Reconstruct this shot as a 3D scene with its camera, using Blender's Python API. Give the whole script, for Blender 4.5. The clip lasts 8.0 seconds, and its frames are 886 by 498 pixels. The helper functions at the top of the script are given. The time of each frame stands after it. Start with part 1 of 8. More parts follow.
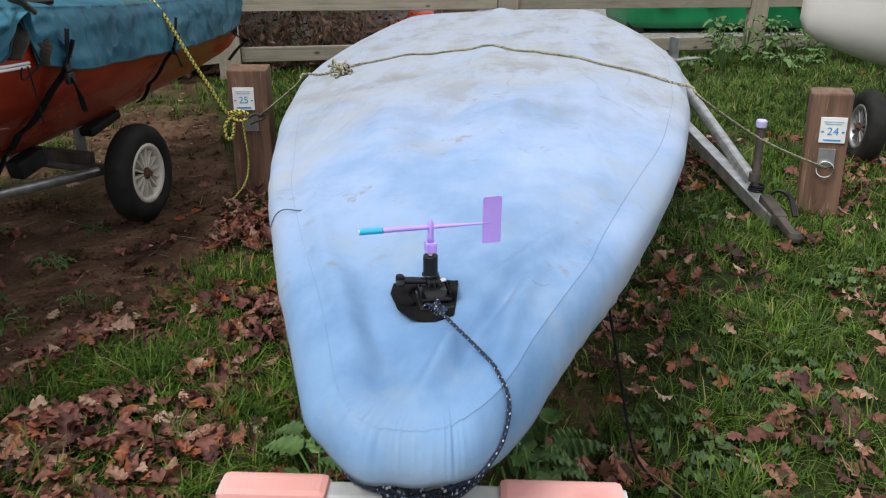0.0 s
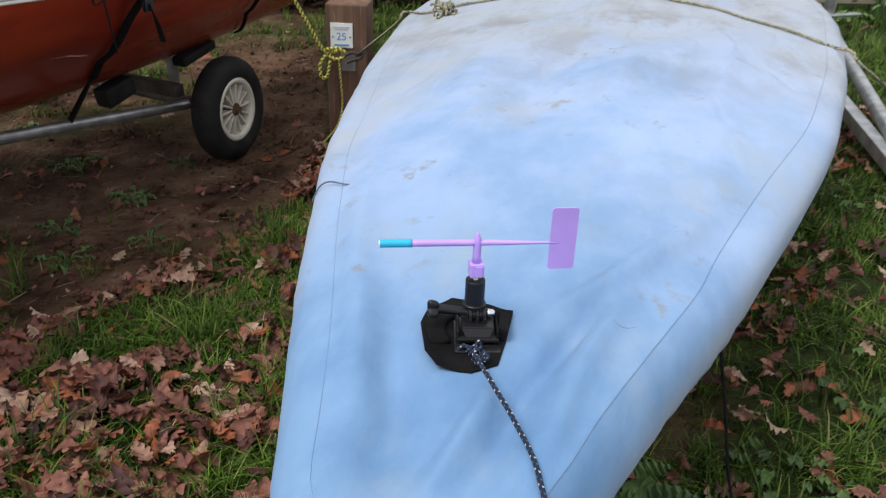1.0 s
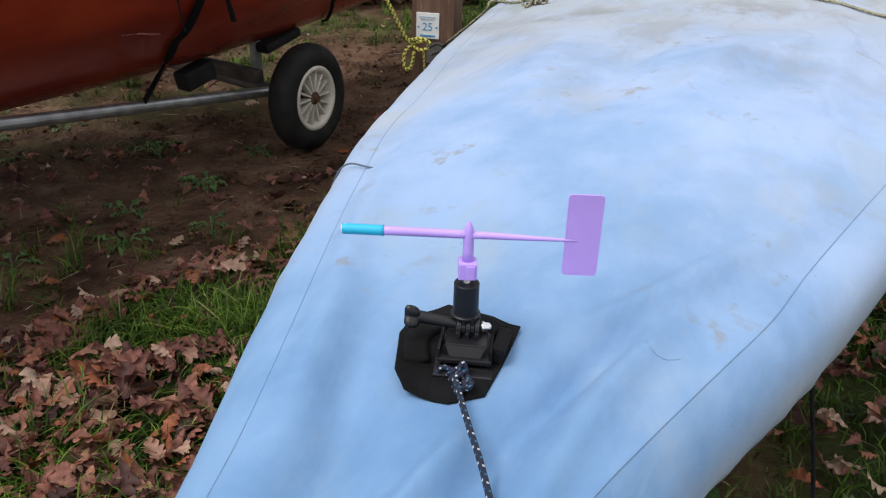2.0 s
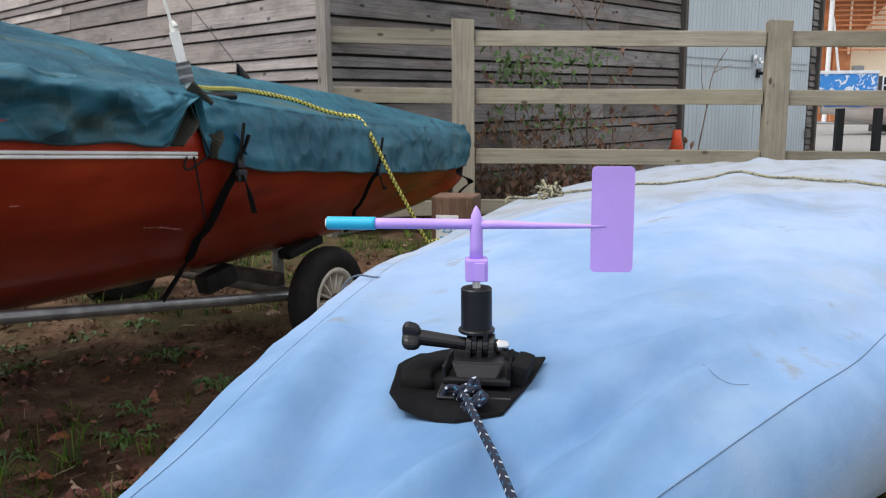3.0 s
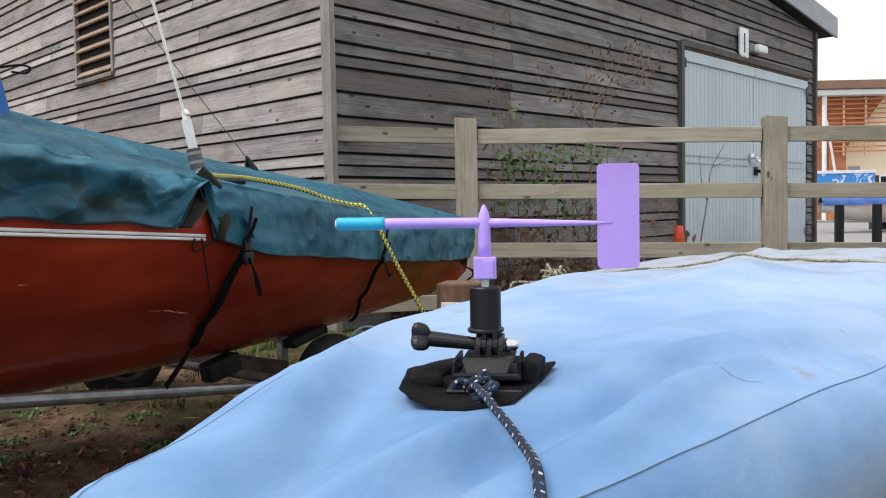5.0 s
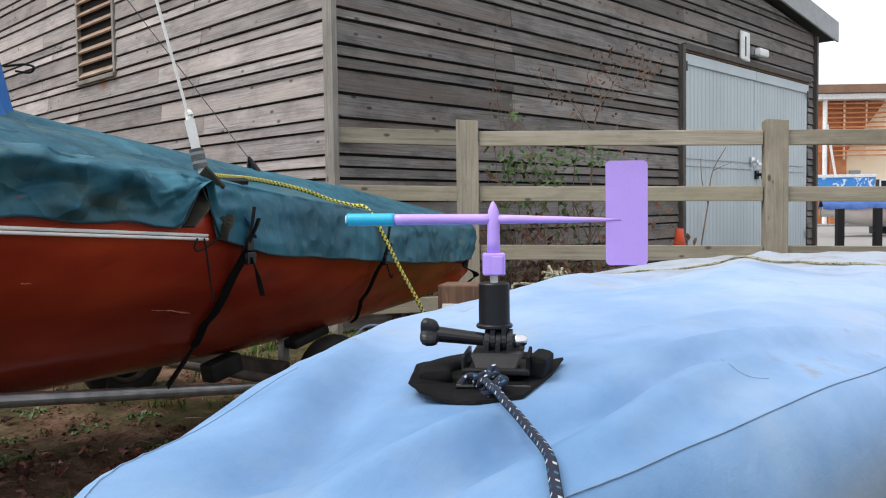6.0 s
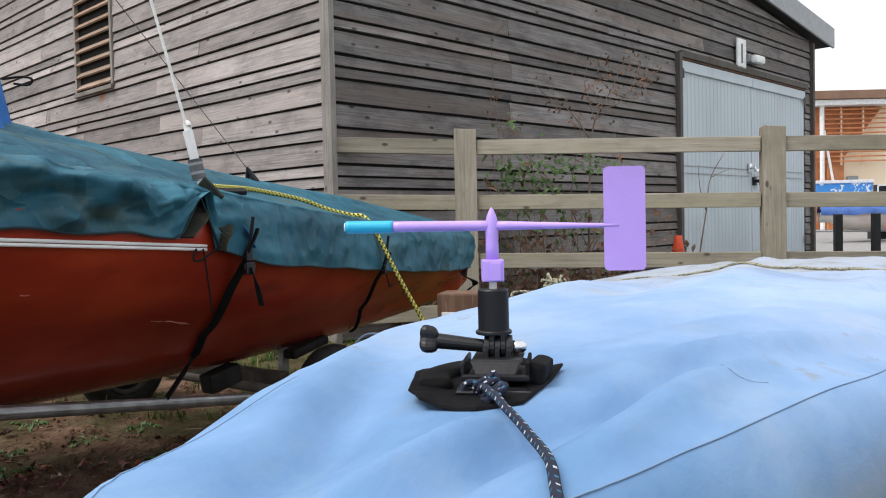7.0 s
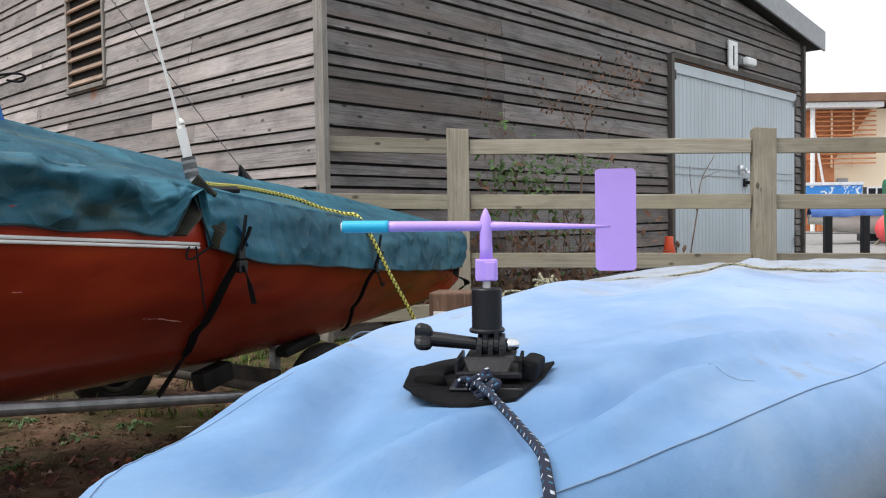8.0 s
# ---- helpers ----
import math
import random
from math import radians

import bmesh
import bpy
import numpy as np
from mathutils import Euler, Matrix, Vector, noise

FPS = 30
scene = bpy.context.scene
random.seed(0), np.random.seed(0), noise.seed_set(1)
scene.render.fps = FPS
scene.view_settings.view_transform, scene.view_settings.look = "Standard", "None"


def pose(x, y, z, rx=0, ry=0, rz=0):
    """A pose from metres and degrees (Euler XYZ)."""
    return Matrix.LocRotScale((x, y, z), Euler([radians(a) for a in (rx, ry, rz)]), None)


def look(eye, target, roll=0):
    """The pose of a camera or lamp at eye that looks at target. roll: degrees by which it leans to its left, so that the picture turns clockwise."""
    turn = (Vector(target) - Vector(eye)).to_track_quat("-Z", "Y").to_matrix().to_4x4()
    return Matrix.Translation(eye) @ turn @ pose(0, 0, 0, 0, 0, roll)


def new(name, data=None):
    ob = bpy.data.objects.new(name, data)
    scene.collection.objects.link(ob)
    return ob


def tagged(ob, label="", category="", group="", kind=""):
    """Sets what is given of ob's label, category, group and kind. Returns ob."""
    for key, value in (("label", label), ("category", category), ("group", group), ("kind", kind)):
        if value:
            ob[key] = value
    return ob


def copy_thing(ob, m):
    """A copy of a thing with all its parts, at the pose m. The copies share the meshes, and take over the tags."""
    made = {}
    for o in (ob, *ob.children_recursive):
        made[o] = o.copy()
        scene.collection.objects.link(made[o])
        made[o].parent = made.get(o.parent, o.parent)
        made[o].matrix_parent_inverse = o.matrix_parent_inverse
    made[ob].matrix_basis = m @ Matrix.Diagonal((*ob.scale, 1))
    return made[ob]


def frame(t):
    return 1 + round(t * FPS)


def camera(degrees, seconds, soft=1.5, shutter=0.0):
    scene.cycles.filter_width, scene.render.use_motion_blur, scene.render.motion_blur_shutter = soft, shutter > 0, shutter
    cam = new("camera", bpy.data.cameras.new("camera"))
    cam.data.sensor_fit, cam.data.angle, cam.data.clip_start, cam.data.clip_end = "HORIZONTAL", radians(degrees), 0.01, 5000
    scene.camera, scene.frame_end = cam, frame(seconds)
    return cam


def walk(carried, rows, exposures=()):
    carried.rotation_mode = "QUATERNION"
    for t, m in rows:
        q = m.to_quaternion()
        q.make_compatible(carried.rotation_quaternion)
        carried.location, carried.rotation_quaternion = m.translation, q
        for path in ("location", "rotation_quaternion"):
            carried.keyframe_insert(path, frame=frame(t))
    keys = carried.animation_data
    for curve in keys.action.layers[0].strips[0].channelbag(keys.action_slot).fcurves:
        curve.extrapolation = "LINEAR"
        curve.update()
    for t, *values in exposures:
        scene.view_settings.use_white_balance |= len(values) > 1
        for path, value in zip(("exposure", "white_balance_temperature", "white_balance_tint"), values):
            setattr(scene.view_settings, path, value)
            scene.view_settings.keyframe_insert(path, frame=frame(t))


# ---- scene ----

# ---------------- camera ----------------
cam = camera(57.27, 8.0, soft=1.1, shutter=0.25)
PATH = [
    (0, -0.2415, -0.7751, 0.9685, -18.183, -23.171, 0.635),
    (0.5, -0.1680, -0.6548, 0.9589, -16.614, -24.507, 1.310),
    (1, -0.1239, -0.5613, 0.9387, -9.614, -27.475, 1.811),
    (1.2, -0.1072, -0.5203, 0.9268, -8.505, -28.870, 1.212),
    (2.3, -0.0188, -0.4355, 0.8141, -0.253, -24.626, 1.659),
    (2.5, -0.0249, -0.4303, 0.7696, -0.112, -18.487, 1.319),
    (3, -0.0151, -0.4120, 0.7090, 0.461, -10.284, -0.585),
    (3.5, -0.0193, -0.4099, 0.6829, 0.475, -5.568, -2.135),
    (4, -0.0202, -0.4206, 0.6581, 0.522, -3.864, -1.180),
    (4.5, -0.0162, -0.4226, 0.6568, 0.657, -3.266, -1.212),
    (6, -0.0228, -0.4256, 0.6527, 0.668, -2.818, -0.839),
    (6.5, -0.0227, -0.4278, 0.6521, 0.619, -2.567, -1.120),
    (7, -0.0227, -0.4266, 0.6516, 0.582, -2.186, -1.318),
    (7.5, -0.0240, -0.4275, 0.6513, 0.848, -2.215, -1.286),
    (8, -0.0243, -0.4349, 0.6521, -0.005, -2.243, -0.944),
]


def eye_pose(x, y, z, yaw, pitch, roll):
    return pose(x, y, z) @ pose(0, 0, 0, 0, 0, yaw) @ pose(0, 0, 0, 90 + pitch) @ pose(0, 0, 0, 0, 0, roll)


walk(cam, [(r[0], eye_pose(*r[1:])) for r in PATH], exposures=[(0, 0.10), (2.5, 0.10), (3.5, 0.23), (8, 0.27)])

# ---------------- light: bright overcast ----------------
world = bpy.data.worlds.new("world")
scene.world = world
world.use_nodes = True
wn, wl = world.node_tree.nodes, world.node_tree.links
sky = wn.new("ShaderNodeTexSky")
sky.sky_type = "NISHITA"
sky.sun_disc = False
sky.sun_elevation, sky.sun_rotation = radians(58), radians(243)
sky.air_density, sky.dust_density = 1.0, 4.0
veil = wn.new("ShaderNodeMixRGB")
veil.inputs[0].default_value = 0.82
veil.inputs[2].default_value = (14.7, 15.0, 15.5, 1)
wl.new(sky.outputs[0], veil.inputs[1])
wl.new(veil.outputs[0], wn["Background"].inputs[0])
wn["Background"].inputs[1].default_value = 0.074
sun = new("sun", bpy.data.lights.new("sun", "SUN"))
sun.data.energy, sun.data.angle, sun.data.color = 2.25, radians(28), (1.0, 0.97, 0.93)
sun.matrix_basis = look((-3.15, -1.6, 5.65), (0, 0, 0))

# ---------------- materials ----------------


def nodes_of(name):
    m = bpy.data.materials.new(name)
    m.use_nodes = True
    return m, m.node_tree.nodes, m.node_tree.links, m.node_tree.nodes["Principled BSDF"]


def surface(name, c1, c2, scale=8.0, rough=0.7, metal=0.0, bump=0.2, fine=80.0, stretch=(1, 1, 1), c3=None, c3_scale=2.5, c3_at=0.55,
            c3_soft=0.15, rand=0.0, trans=0.0, spec=0.5, sheen=0.0, bump_dist=0.002, contrast=0.5, island=False):
    """Two colours mixed by noise, with a third in larger patches, fine relief, and a little change from piece to piece."""
    m, n, l, p = nodes_of(name)
    co = n.new("ShaderNodeTexCoord")
    mp = n.new("ShaderNodeMapping")
    mp.inputs["Scale"].default_value = stretch
    l.new(co.outputs["Object"], mp.inputs[0])
    vec = mp.outputs[0]
    if rand:
        oi = n.new("ShaderNodeObjectInfo") if not island else n.new("ShaderNodeNewGeometry")
        rnd = oi.outputs["Random"] if not island else oi.outputs["Random Per Island"]
        add = n.new("ShaderNodeVectorMath")
        add.operation = "MULTIPLY_ADD"
        add.inputs[1].default_value = (1, 1, 1)
        sc = n.new("ShaderNodeMath")
        sc.operation = "MULTIPLY"
        sc.inputs[1].default_value = 37.0
        l.new(rnd, sc.inputs[0])
        l.new(vec, add.inputs[0])
        l.new(sc.outputs[0], add.inputs[2])
        vec = add.outputs[0]
    a = n.new("ShaderNodeTexNoise")
    a.inputs["Scale"].default_value, a.inputs["Detail"].default_value = scale, 6
    l.new(vec, a.inputs["Vector"])
    ramp = n.new("ShaderNodeValToRGB")
    ramp.color_ramp.elements[0].position, ramp.color_ramp.elements[1].position = 0.5 - 0.5 * contrast * 0.6, 0.5 + 0.5 * contrast * 0.6
    ramp.color_ramp.elements[0].color, ramp.color_ramp.elements[1].color = (*c1, 1), (*c2, 1)
    l.new(a.outputs[0], ramp.inputs[0])
    col = ramp.outputs[0]
    if c3:
        b = n.new("ShaderNodeTexNoise")
        b.inputs["Scale"].default_value, b.inputs["Detail"].default_value = c3_scale, 5
        l.new(vec, b.inputs["Vector"])
        r2 = n.new("ShaderNodeValToRGB")
        r2.color_ramp.elements[0].position, r2.color_ramp.elements[1].position = c3_at, c3_at + c3_soft
        l.new(b.outputs[0], r2.inputs[0])
        mx = n.new("ShaderNodeMixRGB")
        mx.inputs[2].default_value = (*c3, 1)
        l.new(r2.outputs[0], mx.inputs[0])
        l.new(col, mx.inputs[1])
        col = mx.outputs[0]
    if rand:
        hs = n.new("ShaderNodeHueSaturation")
        mr = n.new("ShaderNodeMapRange")
        mr.inputs[3].default_value, mr.inputs[4].default_value = 1 - rand, 1 + rand
        l.new(rnd, mr.inputs[0])
        l.new(mr.outputs[0], hs.inputs["Value"])
        l.new(col, hs.inputs["Color"])
        col = hs.outputs[0]
    l.new(col, p.inputs["Base Color"])
    p.inputs["Roughness"].default_value, p.inputs["Metallic"].default_value = rough, metal
    p.inputs["Specular IOR Level"].default_value = spec
    if sheen:
        p.inputs["Sheen Weight"].default_value = sheen
    if trans:
        p.inputs["Transmission Weight"].default_value = trans
    if bump:
        f = n.new("ShaderNodeTexNoise")
        f.inputs["Scale"].default_value, f.inputs["Detail"].default_value = fine, 4
        l.new(vec, f.inputs["Vector"])
        bp = n.new("ShaderNodeBump")
        bp.inputs["Strength"].default_value, bp.inputs["Distance"].default_value = bump, bump_dist
        l.new(f.outputs[0], bp.inputs["Height"])
        l.new(bp.outputs[0], p.inputs["Normal"])
    return m


def plain(name, c, rough=0.6, metal=0.0, spec=0.5, bump=0.15, fine=250):
    return surface(name, tuple(v * 0.9 for v in c), tuple(min(1, v * 1.08) for v in c), 14, rough, metal, bump, fine, spec=spec, bump_dist=0.0006)

def wood(name, dark, light, tint, axis, rand=0.2, knots=0.85, fine=1.0, rough=0.85, rust=None):
    """Weathered timber: grain drawn along one axis, drifting tint, dark knots, and a change from piece to piece."""
    m, n, l, p = nodes_of(name)
    co = n.new("ShaderNodeTexCoord")
    oi = n.new("ShaderNodeObjectInfo")
    shift = n.new("ShaderNodeVectorMath")
    shift.operation = "MULTIPLY_ADD"
    shift.inputs[1].default_value = (1, 1, 1)
    sc = n.new("ShaderNodeMath")
    sc.operation = "MULTIPLY"
    sc.inputs[1].default_value = 23.0
    l.new(oi.outputs["Random"], sc.inputs[0])
    l.new(co.outputs["Object"], shift.inputs[0])
    l.new(sc.outputs[0], shift.inputs[2])

    def grain(along, across, detail=5, rough_=0.6, voronoi=False):
        mp = n.new("ShaderNodeMapping")
        v = [across * fine] * 3
        v[axis] = along
        mp.inputs["Scale"].default_value = v
        l.new(shift.outputs[0], mp.inputs[0])
        t = n.new("ShaderNodeTexVoronoi" if voronoi else "ShaderNodeTexNoise")
        t.inputs["Scale"].default_value = 1.0
        if not voronoi:
            t.inputs["Detail"].default_value, t.inputs["Roughness"].default_value = detail, rough_
        l.new(mp.outputs[0], t.inputs["Vector"])
        return t.outputs["Distance"] if voronoi else t.outputs[0]

    def ramp(src, a, b, ca, cb):
        r = n.new("ShaderNodeValToRGB")
        r.color_ramp.elements[0].position, r.color_ramp.elements[1].position = a, b
        r.color_ramp.elements[0].color, r.color_ramp.elements[1].color = (*ca, 1), (*cb, 1)
        l.new(src, r.inputs[0])
        return r.outputs[0]

    def mix(f, a, b, kind="MIX"):
        q = n.new("ShaderNodeMixRGB")
        q.blend_type = kind
        for k, c in ((0, f), (1, a), (2, b)):
            if isinstance(c, (int, float)):
                q.inputs[k].default_value = c
            elif isinstance(c, tuple):
                q.inputs[k].default_value = (*c, 1)
            else:
                l.new(c, q.inputs[k])
        return q.outputs[0]

    fibre = grain(3.5, 120, 7, 0.7)
    col = ramp(fibre, 0.27, 0.73, dark, light)
    col = mix(ramp(grain(0.9, 9, 5), 0.42, 0.66, (0, 0, 0), (0.75, 0.75, 0.75)), col, tint)
    col = mix(ramp(grain(1.2, 60, 6), 0.54, 0.72, (0, 0, 0), (0.42, 0.42, 0.42)), col, tuple(v * 0.45 for v in dark))
    col = mix(ramp(grain(3.0, 6.5, 8, 0.68), 0.50, 0.68, (0, 0, 0), (0.55, 0.55, 0.55)), col, tuple(v * 0.8 for v in dark))
    col = mix(ramp(grain(1.6, 4.2, 6), 0.54, 0.72, (0, 0, 0), (0.4, 0.4, 0.4)), col, tuple(min(1, v * 1.25) for v in light))
    if knots:
        knot = grain(5.0, 10.0, voronoi=True)
        col = mix(ramp(knot, 0.07, 0.13, (knots, knots, knots), (0, 0, 0)), col, tuple(v * 0.4 for v in dark))
    if rust:
        # a rusty run below an iron fixing, at one spot of the wall
        off = n.new("ShaderNodeMapping")
        off.inputs["Location"].default_value, off.inputs["Scale"].default_value = tuple(-v * k for v, k in zip(rust, (0, 6.0, 5.0))), (0, 6.0, 5.0)
        l.new(co.outputs["Object"], off.inputs[0])
        far = n.new("ShaderNodeVectorMath")
        far.operation = "LENGTH"
        l.new(off.outputs[0], far.inputs[0])
        rag = n.new("ShaderNodeMath")
        rag.operation = "ADD"
        l.new(far.outputs["Value"], rag.inputs[0])
        l.new(grain(3.0, 14.0, 5), rag.inputs[1])
        col = mix(ramp(rag.outputs[0], 0.60, 1.55, (0.85, 0.85, 0.85), (0, 0, 0)), col, (0.30, 0.125, 0.055))
    hs = n.new("ShaderNodeHueSaturation")
    mr = n.new("ShaderNodeMapRange")
    mr.inputs[3].default_value, mr.inputs[4].default_value = 1 - rand, 1 + rand
    l.new(oi.outputs["Random"], mr.inputs[0])
    l.new(mr.outputs[0], hs.inputs["Value"])
    l.new(col, hs.inputs["Color"])
    l.new(hs.outputs[0], p.inputs["Base Color"])
    p.inputs["Roughness"].default_value, p.inputs["Specular IOR Level"].default_value = rough, 0.3
    b = n.new("ShaderNodeBump")
    b.inputs["Strength"].default_value, b.inputs["Distance"].default_value = 0.6, 0.002
    l.new(fibre, b.inputs["Height"])
    l.new(b.outputs[0], p.inputs["Normal"])
    return m



def canvas_material():
    """Sun-bleached blue canvas; grey mould smears and green stains gather towards the stern."""
    m, n, l, p = nodes_of("canvas_pale_blue")
    co = n.new("ShaderNodeTexCoord")
    sep = n.new("ShaderNodeSeparateXYZ")
    l.new(co.outputs["Object"], sep.inputs[0])

    def tex(scale, detail, stretch):
        mp = n.new("ShaderNodeMapping")
        mp.inputs["Scale"].default_value = stretch
        l.new(co.outputs["Object"], mp.inputs[0])
        t = n.new("ShaderNodeTexNoise")
        t.inputs["Scale"].default_value, t.inputs["Detail"].default_value, t.inputs["Roughness"].default_value = scale, detail, 0.62
        l.new(mp.outputs[0], t.inputs["Vector"])
        return t.outputs[0]

    def span(src, a, b, lo=0.0, hi=1.0):
        r = n.new("ShaderNodeMapRange")
        r.interpolation_type = "SMOOTHSTEP"
        for k, v in zip((1, 2, 3, 4), (a, b, lo, hi)):
            r.inputs[k].default_value = v
        l.new(src, r.inputs[0])
        return r.outputs[0]

    def times(a, b):
        q = n.new("ShaderNodeMath")
        q.operation = "MULTIPLY"
        l.new(a, q.inputs[0])
        l.new(b, q.inputs[1])
        return q.outputs[0]

    def mix(f, a, b):
        q = n.new("ShaderNodeMixRGB")
        l.new(f, q.inputs[0])
        for k, c in ((1, a), (2, b)):
            if isinstance(c, tuple):
                q.inputs[k].default_value = (*c, 1)
            else:
                l.new(c, q.inputs[k])
        return q.outputs[0]

    bleach = span(sep.outputs[1], 0.05, 0.75)
    deep = mix(bleach, (0.108, 0.225, 0.412), (0.230, 0.355, 0.570))
    light = mix(bleach, (0.188, 0.326, 0.534), (0.345, 0.452, 0.668))
    base = mix(span(tex(4.0, 7, (1, 0.6, 1)), 0.36, 0.62), deep, light)
    grime = mix(span(tex(6.5, 7, (1, 0.5, 1)), 0.50, 0.72, 0.0, 0.5), base, (0.30, 0.36, 0.42))
    pale = mix(times(span(sep.outputs[1], 0.7, 2.3), span(tex(1.9, 6, (1.2, 0.7, 1)), 0.26, 0.60, 0.25, 0.95)), grime, (0.335, 0.380, 0.480))
    smear = times(span(tex(5.0, 12, (1.5, 0.42, 1)), 0.45, 0.62), span(sep.outputs[1], 0.75, 1.9, 0.0, 0.92))
    dirty = mix(smear, pale, (0.225, 0.228, 0.232))
    moss = mix(times(span(tex(5.0, 10, (1.4, 0.35, 1)), 0.54, 0.70), span(sep.outputs[1], 1.0, 2.2, 0.0, 0.6)), dirty, (0.20, 0.225, 0.13))
    spots = times(span(tex(24, 7, (1, 0.7, 1)), 0.56, 0.68), span(tex(3.4, 4, (1, 0.7, 1)), 0.48, 0.60, 0.0, 0.65))
    stain = mix(spots, moss, (0.235, 0.205, 0.15))
    fleck = mix(times(span(tex(90, 3, (1, 1, 1)), 0.70, 0.74), span(tex(5, 2, (1, 1, 1)), 0.5, 0.6, 0.0, 0.6)), stain, (0.16, 0.14, 0.11))
    faint = mix(span(tex(2.3, 7, (1.4, 0.8, 1)), 0.56, 0.70, 0.0, 0.35), fleck, (0.34, 0.335, 0.28))
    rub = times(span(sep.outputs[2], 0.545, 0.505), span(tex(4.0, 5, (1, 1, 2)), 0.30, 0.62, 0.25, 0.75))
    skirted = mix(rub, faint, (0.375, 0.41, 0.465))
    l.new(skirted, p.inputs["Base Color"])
    p.inputs["Roughness"].default_value, p.inputs["Specular IOR Level"].default_value = 0.8, 0.3
    weave = tex(1100, 2, (1, 1, 1))
    crease = tex(15, 8, (1, 0.55, 1))
    b1 = n.new("ShaderNodeBump")
    b1.inputs["Strength"].default_value, b1.inputs["Distance"].default_value = 0.25, 0.0004
    l.new(weave, b1.inputs["Height"])
    b2 = n.new("ShaderNodeBump")
    b2.inputs["Strength"].default_value, b2.inputs["Distance"].default_value = 0.45, 0.0055
    l.new(crease, b2.inputs["Height"])
    l.new(b1.outputs[0], b2.inputs["Normal"])
    # sharp little wrinkles across the loose cloth aft
    away = n.new("ShaderNodeMath")
    away.operation = "SUBTRACT"
    away.inputs[1].default_value = 0.5
    l.new(tex(3.0, 3, (1.7, 0.5, 1)), away.inputs[0])
    fold = n.new("ShaderNodeMath")
    fold.operation = "ABSOLUTE"
    l.new(away.outputs[0], fold.inputs[0])
    b3 = n.new("ShaderNodeBump")
    b3.inputs["Distance"].default_value = 0.012
    l.new(span(sep.outputs[1], 0.5, 1.8, 0.05, 0.34), b3.inputs["Strength"])
    l.new(span(fold.outputs[0], 0.0, 0.07), b3.inputs["Height"])
    l.new(b2.outputs[0], b3.inputs["Normal"])
    l.new(b3.outputs[0], p.inputs["Normal"])
    return m


M_COVER = canvas_material()
M_SEAM = plain("thread_grey_blue", (0.175, 0.268, 0.41), 0.9)
M_SEAM_PALE = plain("thread_faded_blue", (0.225, 0.335, 0.50), 0.9)
M_THREAD = plain("dark_thread", (0.10, 0.13, 0.18), 0.9)


def teal_material():
    """Weathered teal canvas: sharp creases of two sizes, moss in long streaks on the slope, a paler tone along the
    crease tops.
    """
    m, n, l, p = nodes_of("canvas_teal")
    co = n.new("ShaderNodeTexCoord")

    def tex(scale, detail, stretch):
        mp = n.new("ShaderNodeMapping")
        mp.inputs["Scale"].default_value = stretch
        l.new(co.outputs["Object"], mp.inputs[0])
        t = n.new("ShaderNodeTexNoise")
        t.inputs["Scale"].default_value, t.inputs["Detail"].default_value, t.inputs["Roughness"].default_value = scale, detail, 0.6
        l.new(mp.outputs[0], t.inputs["Vector"])
        return t.outputs[0]

    def span(src, a, b, lo=0.0, hi=1.0):
        r = n.new("ShaderNodeMapRange")
        for k, v in zip((1, 2, 3, 4), (a, b, lo, hi)):
            r.inputs[k].default_value = v
        l.new(src, r.inputs[0])
        return r.outputs[0]

    def mix(f, a, b):
        q = n.new("ShaderNodeMixRGB")
        l.new(f, q.inputs[0])
        for k, c in ((1, a), (2, b)):
            if isinstance(c, tuple):
                q.inputs[k].default_value = (*c, 1)
            else:
                l.new(c, q.inputs[k])
        return q.outputs[0]

    def ridge(src):
        a = n.new("ShaderNodeMath")
        a.operation = "SUBTRACT"
        a.inputs[1].default_value = 0.5
        l.new(src, a.inputs[0])
        b = n.new("ShaderNodeMath")
        b.operation = "ABSOLUTE"
        l.new(a.outputs[0], b.inputs[0])
        return b.outputs[0]

    crease = ridge(tex(4.2, 2, (1.0, 1.2, 0.8)))
    small = ridge(tex(11.0, 3, (1.0, 1.3, 0.7)))
    col = mix(span(tex(4.0, 7, (1.4, 0.5, 1.4)), 0.32, 0.68), (0.008, 0.058, 0.094), (0.036, 0.154, 0.216))
    col = mix(span(crease, 0.0, 0.03, 0.16, 0.0), col, (0.060, 0.175, 0.220))
    col = mix(span(tex(3.6, 8, (2.6, 0.55, 1.2)), 0.55, 0.70, 0.0, 0.60), col, (0.105, 0.115, 0.060))
    col = mix(span(tex(30.0, 4, (1, 1, 1)), 0.62, 0.72, 0.0, 0.35), col, (0.12, 0.15, 0.14))
    l.new(col, p.inputs["Base Color"])
    p.inputs["Roughness"].default_value, p.inputs["Specular IOR Level"].default_value = 0.58, 0.28
    b1 = n.new("ShaderNodeBump")
    b1.inputs["Strength"].default_value, b1.inputs["Distance"].default_value = 0.5, 0.022
    l.new(span(crease, 0.0, 0.10, 1.0, 0.0), b1.inputs["Height"])
    b2 = n.new("ShaderNodeBump")
    b2.inputs["Strength"].default_value, b2.inputs["Distance"].default_value = 0.22, 0.006
    l.new(span(small, 0.0, 0.10, 1.0, 0.0), b2.inputs["Height"])
    l.new(b1.outputs[0], b2.inputs["Normal"])
    l.new(b2.outputs[0], p.inputs["Normal"])
    return m


